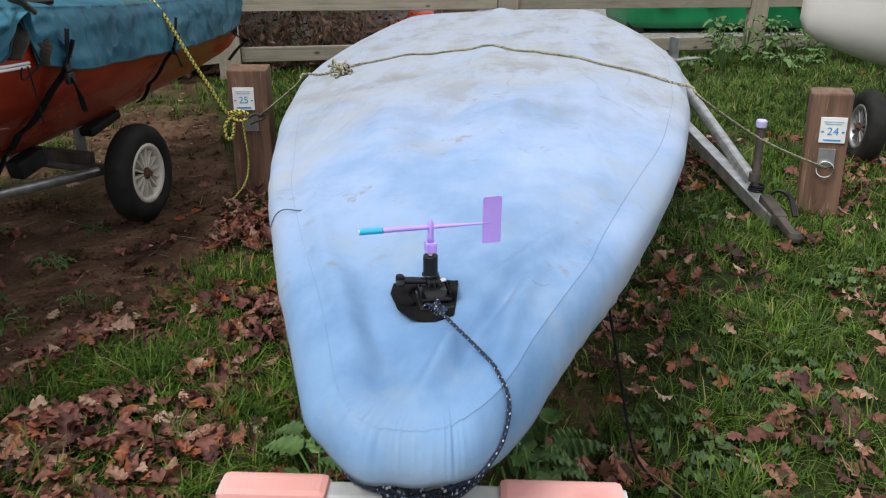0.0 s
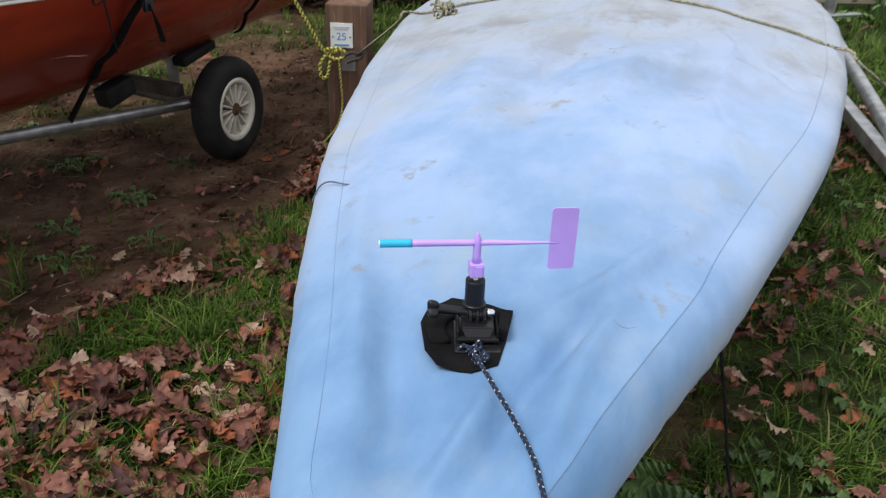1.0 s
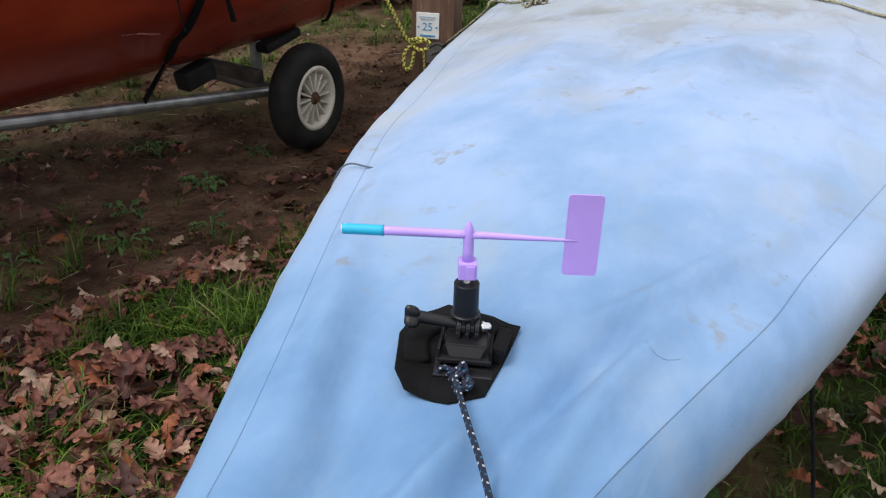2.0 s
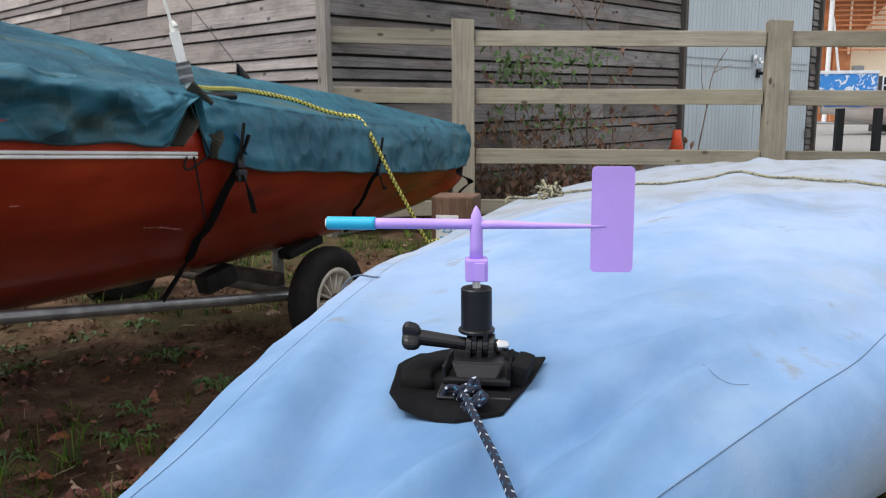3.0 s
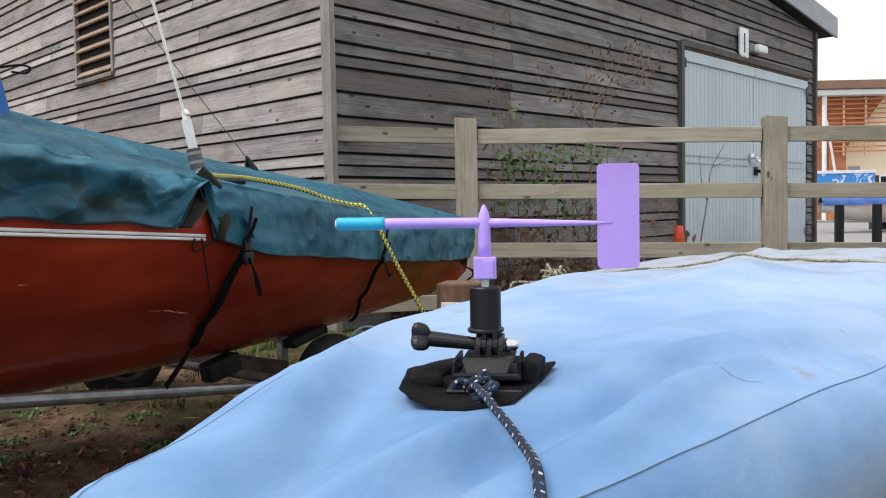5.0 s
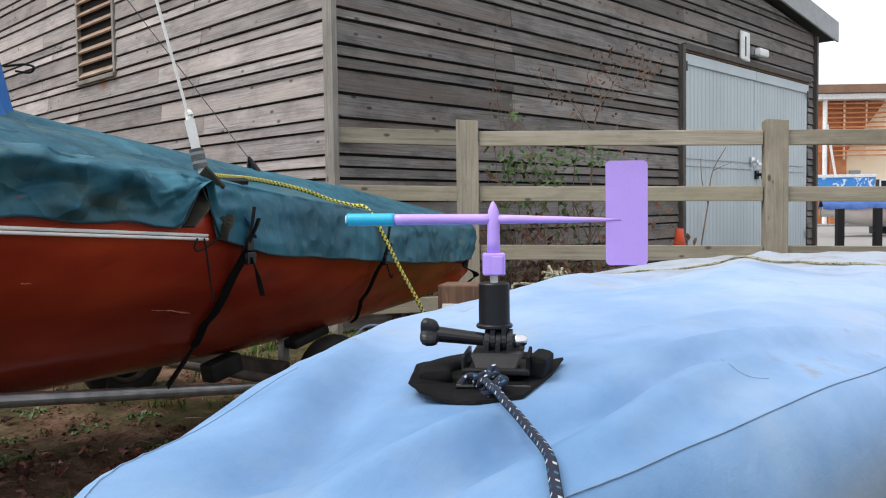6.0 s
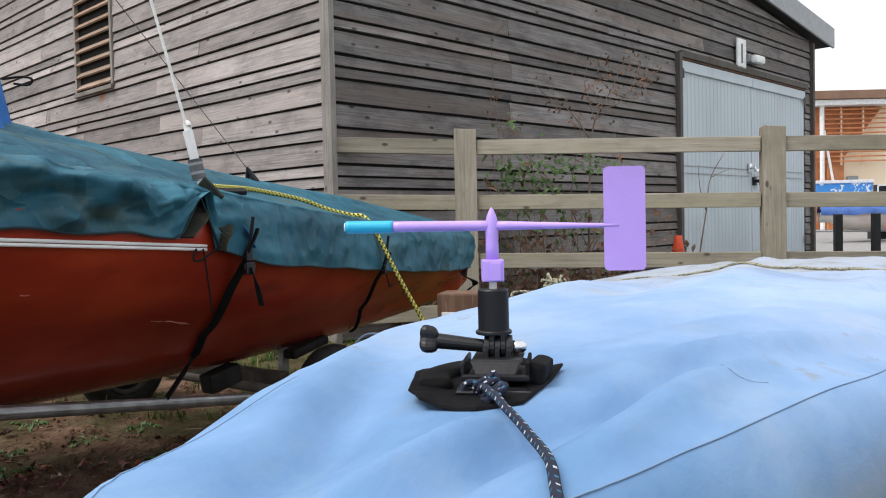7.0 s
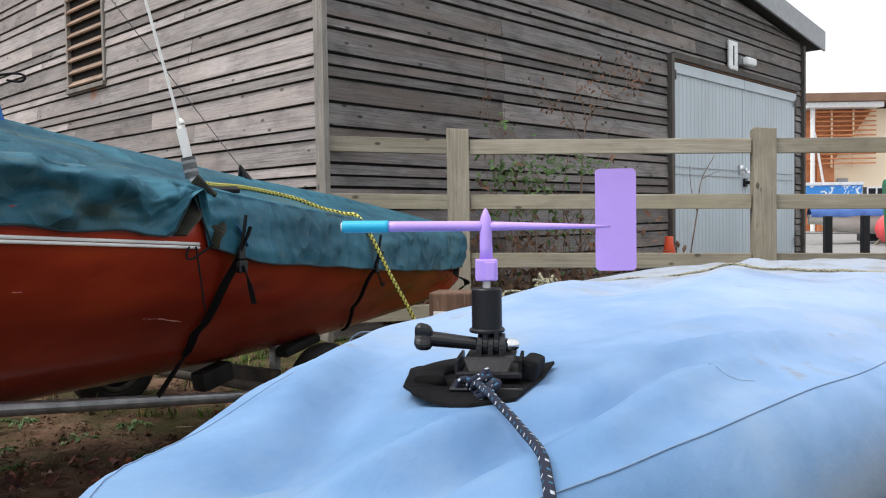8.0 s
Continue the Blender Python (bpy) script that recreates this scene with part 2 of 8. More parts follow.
M_TEAL = teal_material()
M_MOSSY = surface("mossy_canvas_patch", (0.012, 0.014, 0.010), (0.030, 0.028, 0.017), 30, 0.9, 0, 0.5, 90)
M_HEM = plain("dark_teal_binding", (0.008, 0.028, 0.036), 0.8)
M_ORANGE = surface("gelcoat_orange", (0.265, 0.022, 0.010), (0.42, 0.047, 0.017), 3, 0.25, 0, 0.05, 40, stretch=(1, 1, 2.5), c3=(0.22, 0.024, 0.011), c3_scale=4, c3_at=0.60, spec=0.5)
M_SCRAPE = plain("rubbed_gelcoat", (0.62, 0.24, 0.20), 0.7)
M_WHITE = plain("white_rubbing_strake", (0.75, 0.74, 0.72), 0.45)
M_BLACK = plain("black_plastic", (0.009, 0.009, 0.011), 0.40, spec=0.35, bump=0.3)
M_RUBBER = surface("rubber_tyre", (0.009, 0.009, 0.009), (0.022, 0.021, 0.020), 12, 0.75, 0, 0.3, 60, c3=(0.05, 0.042, 0.035), c3_scale=5, c3_at=0.62, spec=0.25)
M_PATCH = surface("black_rubber_patch", (0.004, 0.004, 0.0045), (0.009, 0.009, 0.010), 40, 0.8, 0, 0.3, 300, spec=0.12, bump_dist=0.0006)
M_GLOSSBLACK = plain("glossy_black_plastic", (0.016, 0.016, 0.018), 0.22, spec=0.6, bump=0.05)
M_VIOLET = plain("violet_print_plastic", (0.50, 0.33, 0.86), 0.42, bump=0.2, fine=900)
M_CYAN = plain("cyan_tape", (0.02, 0.42, 0.66), 0.35)
M_STEEL = plain("bright_steel", (0.75, 0.75, 0.76), 0.25, 1.0)
M_GALV = surface("galvanised_steel", (0.32, 0.33, 0.34), (0.50, 0.51, 0.52), 25, 0.45, 0.85, 0.15, 120, c3=(0.22, 0.20, 0.18), c3_scale=6, c3_at=0.6)
M_ALU = surface("bare_aluminium", (0.52, 0.53, 0.54), (0.72, 0.73, 0.74), 20, 0.45, 0.35, 0.15, 120, c3=(0.40, 0.39, 0.37), c3_scale=14, c3_at=0.6)
M_DARKSTEEL = surface("weathered_dark_steel", (0.05, 0.045, 0.04), (0.12, 0.10, 0.085), 12, 0.7, 0.4, 0.2, 90)
M_RUST = surface("rusty_steel", (0.075, 0.038, 0.022), (0.17, 0.085, 0.045), 40, 0.8, 0.2, 0.3, 120)
M_CREAM = plain("cream_plastic", (0.62, 0.58, 0.50), 0.5)
# gable and side weather differently; the side's paler tone also holds its stronger light
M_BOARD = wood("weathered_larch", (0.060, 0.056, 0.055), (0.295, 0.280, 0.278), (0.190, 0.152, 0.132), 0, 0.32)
M_BOARD_SIDE_LIT = wood("weathered_larch_side_lit", (0.140, 0.127, 0.125), (0.455, 0.420, 0.415), (0.380, 0.325, 0.302), 1, 0.34, rust=(0, 3.06, 1.735))
M_BACKING = plain("dark_membrane", (0.012, 0.011, 0.011), 0.95)
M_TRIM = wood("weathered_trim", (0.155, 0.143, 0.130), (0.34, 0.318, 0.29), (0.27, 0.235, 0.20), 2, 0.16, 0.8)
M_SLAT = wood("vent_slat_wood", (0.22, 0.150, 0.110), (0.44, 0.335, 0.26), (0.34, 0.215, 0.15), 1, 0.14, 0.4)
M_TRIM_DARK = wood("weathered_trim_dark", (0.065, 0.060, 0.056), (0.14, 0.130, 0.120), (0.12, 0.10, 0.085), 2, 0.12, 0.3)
M_FENCE = wood("fence_softwood", (0.205, 0.180, 0.140), (0.415, 0.375, 0.305), (0.285, 0.262, 0.180), 0, 0.16, 0.95)
M_FENCEPOST = wood("fence_post_softwood", (0.215, 0.190, 0.148), (0.430, 0.388, 0.315), (0.315, 0.285, 0.205), 2, 0.12, 0.95)
M_HARDWOOD = surface("brown_hardwood", (0.105, 0.055, 0.035), (0.20, 0.115, 0.075), 3, 0.75, 0, 0.4, 30, stretch=(12, 12, 1.2), c3=(0.25, 0.175, 0.125), c3_scale=9, c3_at=0.60, c3_soft=0.10)
M_DOOR = surface("painted_steel_door", (0.425, 0.485, 0.535), (0.48, 0.545, 0.60), 2, 0.45, 0, 0.1, 60, stretch=(1, 1, 0.4), c3=(0.43, 0.46, 0.49), c3_scale=3, c3_at=0.6)
M_GREYMETAL = plain("grey_bargeboard", (0.30, 0.315, 0.335), 0.5)
M_SIGN = plain("white_sign", (0.80, 0.81, 0.82), 0.4)
M_SIGNBLUE = plain("blue_print", (0.06, 0.30, 0.62), 0.5)
M_SIGNGREY = plain("grey_print", (0.42, 0.52, 0.62), 0.5)
M_FOAM = surface("pink_foam_grip", (0.74, 0.34, 0.31), (0.82, 0.43, 0.40), 6, 0.75, 0, 0.3, 180, c3=(0.62, 0.27, 0.24), c3_scale=9, c3_at=0.62)
M_CONE = plain("orange_cone", (0.75, 0.09, 0.03), 0.5)
M_GREENBIN = surface("green_plastic", (0.005, 0.16, 0.055), (0.008, 0.24, 0.085), 3, 0.35, 0, 0.05, 40)
M_WHITEHULL = surface("white_gelcoat", (0.60, 0.585, 0.55), (0.72, 0.70, 0.66), 3, 0.35, 0, 0.05, 40)


def cord_material(name, base, fleck, fleck2, scale=160.0):
    m, n, l, p = nodes_of(name)
    co = n.new("ShaderNodeTexCoord")
    w1 = n.new("ShaderNodeTexVoronoi")
    w1.inputs["Scale"].default_value = scale
    l.new(co.outputs["Object"], w1.inputs["Vector"])
    r = n.new("ShaderNodeValToRGB")
    e = r.color_ramp.elements
    r.color_ramp.interpolation = "CONSTANT"
    e[0].position, e[0].color = 0.0, (*base, 1)
    e[1].position, e[1].color = 0.70, (*fleck, 1)
    x = e.new(0.91)
    x.color = (*fleck2, 1)
    sep = n.new("ShaderNodeSeparateColor")
    l.new(w1.outputs["Color"], sep.inputs[0])
    l.new(sep.outputs[0], r.inputs[0])
    l.new(r.outputs[0], p.inputs["Base Color"])
    p.inputs["Roughness"].default_value = 0.8
    b = n.new("ShaderNodeBump")
    b.inputs["Strength"].default_value, b.inputs["Distance"].default_value = 0.8, 0.001
    l.new(w1.outputs["Distance"], b.inputs["Height"])
    l.new(b.outputs[0], p.inputs["Normal"])
    return m


M_NAVYCORD = cord_material("navy_flecked_cord", (0.006, 0.009, 0.022), (0.012, 0.030, 0.075), (0.40, 0.43, 0.48), 420)
M_YELLOWCORD = plain("yellow_braid", (0.66, 0.60, 0.12), 0.8, bump=0.6, fine=700)
M_TRACER = plain("black_tracer_yarn", (0.03, 0.033, 0.02), 0.85)
M_CYANYARN = plain("blue_tracer_yarn", (0.020, 0.12, 0.23), 0.85)
M_PALEYARN = plain("pale_tracer_yarn", (0.42, 0.47, 0.52), 0.85)
M_NAVYBRAID = plain("navy_braid", (0.007, 0.011, 0.03), 0.85, bump=0.6, fine=1500)
M_BEIGECORD = cord_material("old_beige_rope", (0.32, 0.30, 0.20), (0.030, 0.030, 0.026), (0.42, 0.40, 0.30), 330)
M_WHITECORD = plain("white_cord", (0.70, 0.69, 0.66), 0.8)
M_WIRE = plain("thin_wire", (0.12, 0.11, 0.11), 0.5, 0.6)
M_STRAP = plain("black_webbing", (0.008, 0.008, 0.009), 0.85, spec=0.2, bump=0.5, fine=500)
M_BLUESTRAP = plain("blue_webbing", (0.03, 0.14, 0.34), 0.7)


def ground_material():
    """Bare trodden earth, turning to mossy turf by where the grass grows."""
    m, n, l, p = nodes_of("earth_and_turf")
    co = n.new("ShaderNodeTexCoord")
    def noise_tex(scale, detail=6):
        t = n.new("ShaderNodeTexNoise")
        t.inputs["Scale"].default_value, t.inputs["Detail"].default_value = scale, detail
        l.new(co.outputs["Object"], t.inputs["Vector"])
        return t.outputs[0]
    def ramp(src, stops):
        r = n.new("ShaderNodeValToRGB")
        e = r.color_ramp.elements
        e[0].position, e[0].color = stops[0][0], (*stops[0][1], 1)
        e[1].position, e[1].color = stops[-1][0], (*stops[-1][1], 1)
        for at, c in stops[1:-1]:
            e.new(at).color = (*c, 1)
        l.new(src, r.inputs[0])
        return r.outputs[0]
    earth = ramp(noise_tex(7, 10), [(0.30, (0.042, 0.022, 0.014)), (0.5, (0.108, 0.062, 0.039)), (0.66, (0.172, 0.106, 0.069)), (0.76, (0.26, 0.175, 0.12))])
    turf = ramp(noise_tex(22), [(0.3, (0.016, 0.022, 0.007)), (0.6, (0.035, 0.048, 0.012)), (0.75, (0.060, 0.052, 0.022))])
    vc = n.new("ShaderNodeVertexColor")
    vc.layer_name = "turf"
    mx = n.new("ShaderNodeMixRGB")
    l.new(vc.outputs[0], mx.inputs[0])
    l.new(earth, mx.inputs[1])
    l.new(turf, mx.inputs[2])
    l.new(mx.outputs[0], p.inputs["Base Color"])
    p.inputs["Roughness"].default_value = 0.95
    p.inputs["Specular IOR Level"].default_value = 0.15
    b = n.new("ShaderNodeBump")
    b.inputs["Strength"].default_value, b.inputs["Distance"].default_value = 1.0, 0.022
    l.new(noise_tex(38, 10), b.inputs["Height"])
    l.new(b.outputs[0], p.inputs["Normal"])
    return m


M_GROUND = ground_material()
M_GRAVEL = surface("pale_gravel", (0.15, 0.145, 0.14), (0.40, 0.39, 0.38), 26, 0.9, 0, 0.9, 40, bump_dist=0.02, contrast=0.7)


def sorted_hues(name, stops, island, mottle, rough=0.65, spec=0.35, strength=0.3, dist=0.001):
    """Every leaf or blade takes one hue of its own from the stops; fine mottling and relief lie over it."""
    m, n, l, p = nodes_of(name)
    src = n.new("ShaderNodeNewGeometry").outputs["Random Per Island"] if island else n.new("ShaderNodeObjectInfo").outputs["Random"]
    r = n.new("ShaderNodeValToRGB")
    e = r.color_ramp.elements
    e[0].position, e[0].color = stops[0][0], (*stops[0][1], 1)
    e[1].position, e[1].color = stops[-1][0], (*stops[-1][1], 1)
    for at, c in stops[1:-1]:
        e.new(at).color = (*c, 1)
    l.new(src, r.inputs[0])
    co = n.new("ShaderNodeTexCoord")
    t = n.new("ShaderNodeTexNoise")
    t.inputs["Scale"].default_value, t.inputs["Detail"].default_value = mottle, 5
    l.new(co.outputs["Object"], t.inputs["Vector"])
    span = n.new("ShaderNodeMapRange")
    for k, v in zip((1, 2, 3, 4), (0.3, 0.7, 0.62, 1.32)):
        span.inputs[k].default_value = v
    l.new(t.outputs[0], span.inputs[0])
    hs = n.new("ShaderNodeHueSaturation")
    l.new(span.outputs[0], hs.inputs["Value"])
    l.new(r.outputs[0], hs.inputs["Color"])
    l.new(hs.outputs[0], p.inputs["Base Color"])
    p.inputs["Roughness"].default_value, p.inputs["Specular IOR Level"].default_value = rough, spec
    b = n.new("ShaderNodeBump")
    b.inputs["Strength"].default_value, b.inputs["Distance"].default_value = strength, dist
    l.new(t.outputs[0], b.inputs["Height"])
    l.new(b.outputs[0], p.inputs["Normal"])
    return m


LEAF_HUES = [(0.0, (0.036, 0.015, 0.013)), (0.20, (0.095, 0.034, 0.026)), (0.45, (0.165, 0.060, 0.044)), (0.66, (0.225, 0.095, 0.066)), (0.78, (0.240, 0.066, 0.022)),
             (0.90, (0.270, 0.140, 0.098)), (1.0, (0.420, 0.290, 0.215))]
BLADE_HUES = [(0.0, (0.016, 0.038, 0.004)), (0.35, (0.036, 0.080, 0.007)), (0.7, (0.076, 0.142, 0.013)), (0.9, (0.130, 0.205, 0.026)), (0.95, (0.16, 0.17, 0.05)), (1.0, (0.30, 0.24, 0.11))]
M_GRASS = sorted_hues("grass_blades", BLADE_HUES, True, 9.0, 0.6, 0.22, 0.0)
M_LEAF = sorted_hues("oak_leaf_brown", LEAF_HUES, False, 3.5, 0.62, 0.4, 0.5, 0.05)
M_LITTER = sorted_hues("oak_litter_brown", LEAF_HUES, True, 70.0, 0.66, 0.35, 0.4, 0.002)
M_WEED = surface("weed_leaf_green", (0.055, 0.118, 0.030), (0.110, 0.190, 0.055), 30, 0.55, 0, 0.4, 90, rand=0.3)
M_WEEDS = surface("weed_leaves_green", (0.034, 0.075, 0.014), (0.075, 0.135, 0.030), 30, 0.55, 0, 0.4, 90, rand=0.35, island=True)
M_STRAW = sorted_hues("dry_straw", [(0.0, (0.07, 0.045, 0.03)), (0.6, (0.19, 0.135, 0.085)), (1.0, (0.36, 0.29, 0.20))], True, 60.0)
M_TWIG = surface("dead_twig", (0.12, 0.085, 0.065), (0.25, 0.18, 0.135), 12, 0.9, 0, 0.3, 60)
M_DRYLEAF = surface("dry_bramble_leaf", (0.10, 0.045, 0.025), (0.19, 0.11, 0.07), 12, 0.8, 0, 0.2, 60, rand=0.4, island=True)
M_IVY = surface("bramble_leaf_green", (0.035, 0.080, 0.016), (0.085, 0.150, 0.040), 12, 0.5, 0, 0.2, 60, rand=0.4, island=True)

# ---------------- mesh helpers ----------------


def part(name, bm, material, parent=None, label="", smooth=False):
    me = bpy.data.meshes.new(name)
    bm.to_mesh(me)
    bm.free()
    if material:
        me.materials.append(material)
    if smooth:
        me.polygons.foreach_set("use_smooth", [True] * len(me.polygons))
    ob = new(name, me)
    if parent:
        ob.parent = parent
    if label:
        ob["label"] = label
    return ob


def thing(name, m, label, category, group="", kind=""):
    ob = new(name)
    ob.matrix_basis = m
    ob.empty_display_size = 0.1
    return tagged(ob, label, category, group, kind)


def raw(name, verts, faces, material, parent=None, label="", smooth=False):
    me = bpy.data.meshes.new(name)
    me.from_pydata([tuple(v) for v in verts], [], faces)
    me.update()
    if material:
        me.materials.append(material)
    if smooth:
        me.polygons.foreach_set("use_smooth", [True] * len(me.polygons))
    ob = new(name, me)
    if parent:
        ob.parent = parent
    if label:
        ob["label"] = label
    return ob


def box(bm, x0, x1, y0, y1, z0, z1, bevel=0.0, m=None):
    r = bmesh.ops.create_cube(bm, size=1.0)
    vs = r["verts"]
    bmesh.ops.scale(bm, verts=vs, vec=(x1 - x0, y1 - y0, z1 - z0))
    bmesh.ops.translate(bm, verts=vs, vec=((x0 + x1) / 2, (y0 + y1) / 2, (z0 + z1) / 2))
    if bevel:
        es = list({e for v in vs for e in v.link_edges})
        out = bmesh.ops.bevel(bm, geom=es, offset=bevel, segments=2, affect="EDGES", profile=0.6)
        vs = list({v for f in out["faces"] for v in f.verts} | {v for v in vs if v.is_valid})
    if m is not None:
        bmesh.ops.transform(bm, matrix=m, verts=vs)
    return vs


def cyl(bm, a, b, r0, r1=None, seg=16, cap=True):
    a, b = Vector(a), Vector(b)
    d = b - a
    r1 = r0 if r1 is None else r1
    out = bmesh.ops.create_cone(bm, cap_ends=cap, segments=seg, radius1=r0, radius2=r1, depth=d.length)
    bmesh.ops.transform(bm, matrix=Matrix.Translation((a + b) / 2) @ d.to_track_quat("Z", "Y").to_matrix().to_4x4(), verts=out["verts"])
    return out["verts"]


def lathe(bm, profile, seg=32, m=None):
    """Turn a profile of (radius, height) about z."""
    rows = []
    for r, h in profile:
        rows.append([bm.verts.new((r * math.cos(2 * math.pi * k / seg), r * math.sin(2 * math.pi * k / seg), h)) for k in range(seg)])
    for a, b in zip(rows, rows[1:]):
        for k in range(seg):
            bm.faces.new((a[k], a[(k + 1) % seg], b[(k + 1) % seg], b[k]))
    if profile[0][0] > 1e-5:
        bm.faces.new(rows[0][::-1])
    if profile[-1][0] > 1e-5:
        bm.faces.new(rows[-1])
    if m is not None:
        bmesh.ops.transform(bm, matrix=m, verts=[v for row in rows for v in row])
    return rows


def catmull(pts, per=8):
    p = [Vector(q) for q in pts]
    p = [p[0] * 2 - p[1]] + p + [p[-1] * 2 - p[-2]]
    out = []
    for i in range(1, len(p) - 2):
        for k in range(per):
            t = k / per
            out.append(0.5 * (2 * p[i] + (p[i + 1] - p[i - 1]) * t + (2 * p[i - 1] - 5 * p[i] + 4 * p[i + 1] - p[i + 2]) * t * t
                              + (3 * p[i] - 3 * p[i + 1] + p[i + 2] - p[i - 1]) * t ** 3))
    return out + [p[-2]]


def tube(bm, pts, r, seg=8, per=8, r_end=None, lay=0.0, strands=0, flat=None, braid=0.0, dense=False):
    """A tube along a smooth line; strands gives it the lay of a twisted rope; flat (a, b) makes it a strap; braid is the pitch of its tracer yarns, dense doubles them."""
    line = catmull(pts, per) if per > 1 else [Vector(q) for q in pts]
    if braid:
        fine, line = line, [line[0]]
        for q in fine[1:]:
            while (q - line[-1]).length >= braid / 4:
                line.append(line[-1] + (q - line[-1]).normalized() * (braid / 4))
    rows, up, run = [], Vector((0, 0, 1)), 0.0
    for i, c in enumerate(line):
        d = (line[min(i + 1, len(line) - 1)] - line[max(i - 1, 0)]).normalized()
        side = d.cross(up)
        if side.length < 0.05:
            side = d.cross(Vector((0, 1, 0)))
        side.normalize()
        nor = side.cross(d).normalized()
        if i:
            run += (c - line[i - 1]).length
        rr = r if r_end is None else r + (r_end - r) * i / (len(line) - 1)
        row = []
        for k in range(seg):
            a = 2 * math.pi * k / seg
            q = rr
            if strands:
                q = rr * (1 + 0.16 * math.cos(strands * (a + run * lay)))
            if flat:
                row.append(bm.verts.new(c + side * flat[0] * math.copysign(abs(math.cos(a)) ** 0.4, math.cos(a)) + nor * flat[1] * math.copysign(abs(math.sin(a)) ** 0.4, math.sin(a))))
            else:
                row.append(bm.verts.new(c + side * q * math.cos(a) + nor * q * math.sin(a)))
        rows.append(row)
    for j, (a, b) in enumerate(zip(rows, rows[1:])):
        for k in range(seg):
            f = bm.faces.new((a[k], a[(k + 1) % seg], b[(k + 1) % seg], b[k]))
            if braid and (j + k) % 4 == 0 and (j // 2 + k // 2) % 2 == 0:
                f.material_index = 1 + (j // 4) % 2
            elif dense and (j + k) % 4 == 1 and (j // 2 + k // 2) % 2 == 0:
                f.material_index = 1
    bm.faces.new(rows[0][::-1])
    bm.faces.new(rows[-1])
    return rows


def lerp(x, xs, ys):
    return float(np.interp(x, xs, ys))


def smooth_step(x, a, b):
    t = min(1, max(0, (x - a) / (b - a)))
    return t * t * (3 - 2 * t)


def fbm(x, y, z=0.0, octaves=3):
    return noise.fractal(Vector((x, y, z)), 1.0, 2.0, octaves)

# ---------------- ground ----------------


def ground_z(x, y):
    return -0.10 * math.exp(-((x + 0.65) ** 2 + (y - 2.35) ** 2) / 1.3) - 0.05 * smooth_step(y, 2.4, 4.4)


def lane_edge(x):
    """How far along the turf reaches before the bare lane begins."""
    return lerp(x, [-2.0, -1.2, -0.9, -0.72, -0.56, -0.40, -0.34, -0.26, -0.20, -0.08, 0.0], [0.30, 0.50, 0.74, 0.95, 1.17, 1.32, 1.40, 1.56, 1.72, 2.6, 9.0])


def turf_at(x, y):
    """1 where turf grows, 0 on the bare trodden lane beside the red hull and under the covered dinghy; weed patches
    under the red hull also hold its shade.
    """
    lane = smooth_step(lane_edge(x) - 0.14 + 0.10 * fbm(x * 3.0, y * 3.0, 3.0) + 0.05 * fbm(x * 9, y * 9, 1.0) - y, -0.10, 0.10)
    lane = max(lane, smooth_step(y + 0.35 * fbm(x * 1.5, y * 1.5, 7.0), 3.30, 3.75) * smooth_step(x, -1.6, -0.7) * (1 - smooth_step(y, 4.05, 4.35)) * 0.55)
    # weeds under and behind the red hull, thickened so dark turf carries its shade
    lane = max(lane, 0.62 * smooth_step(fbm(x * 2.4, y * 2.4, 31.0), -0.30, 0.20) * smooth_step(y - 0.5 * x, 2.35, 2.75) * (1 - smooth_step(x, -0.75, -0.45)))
    u = (x + 0.07) * 0.3827 + (y + 0.2) * 0.9239
    v = (x + 0.07) * 0.9239 - (y + 0.2) * 0.3827
    under = (1 - smooth_step(abs(v), 0.16, 0.42)) * smooth_step(u, 0.5, 0.9)
    return max(0.0, lane * (1 - 0.85 * under))


def build_ground():
    near_x = list(np.arange(-3.2, 4.61, 0.045))
    near_y = list(np.arange(-1.6, 5.01, 0.045))
    xs = [-60, -30, -15, -8, -5, -4] + near_x + [5, 6, 8, 12, 20, 35, 70]
    ys = [-40, -20, -10, -5, -3, -2.2] + near_y + [5.5, 6, 7, 8, 10, 13, 18, 26, 45, 90]
    verts, cols = [], []
    for y in ys:
        for x in xs:
            bumpy = 0.012 * fbm(x * 3, y * 3) + 0.010 * fbm(x * 9, y * 9, 0.0, 4) if -3.3 < x < 4.7 and -1.7 < y < 5.1 else 0
            verts.append((x, y, ground_z(x, y) + bumpy))
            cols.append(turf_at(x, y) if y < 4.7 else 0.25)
    w = len(xs)
    faces = [(j * w + i, j * w + i + 1, (j + 1) * w + i + 1, (j + 1) * w + i) for j in range(len(ys) - 1) for i in range(w - 1)]
    ob = raw("ground", verts, faces, M_GROUND, smooth=True)
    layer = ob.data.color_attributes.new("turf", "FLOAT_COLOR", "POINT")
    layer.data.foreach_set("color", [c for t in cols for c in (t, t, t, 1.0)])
    tagged(ob, "trodden brown earth with patches of turf", "ground", kind="structure")


build_ground()

# pale gravel yard behind the fence, a thin sheet over the earth
bm = bmesh.new()
for x0, x1, y0, y1 in ((2.2, 60, 5.0, 90),):
    pts = [bm.verts.new(p) for p in ((1.0, 5.1, -0.042), (9, 4.7, -0.042), (60, 4.5, -0.042), (60, 90, -0.042), (12, 90, -0.042), (4.9, 9.9, -0.042))]
    bm.faces.new(pts)
tagged(part("road", bm, M_GRAVEL), "pale grey gravel yard behind the fence", "gravel yard", kind="structure")

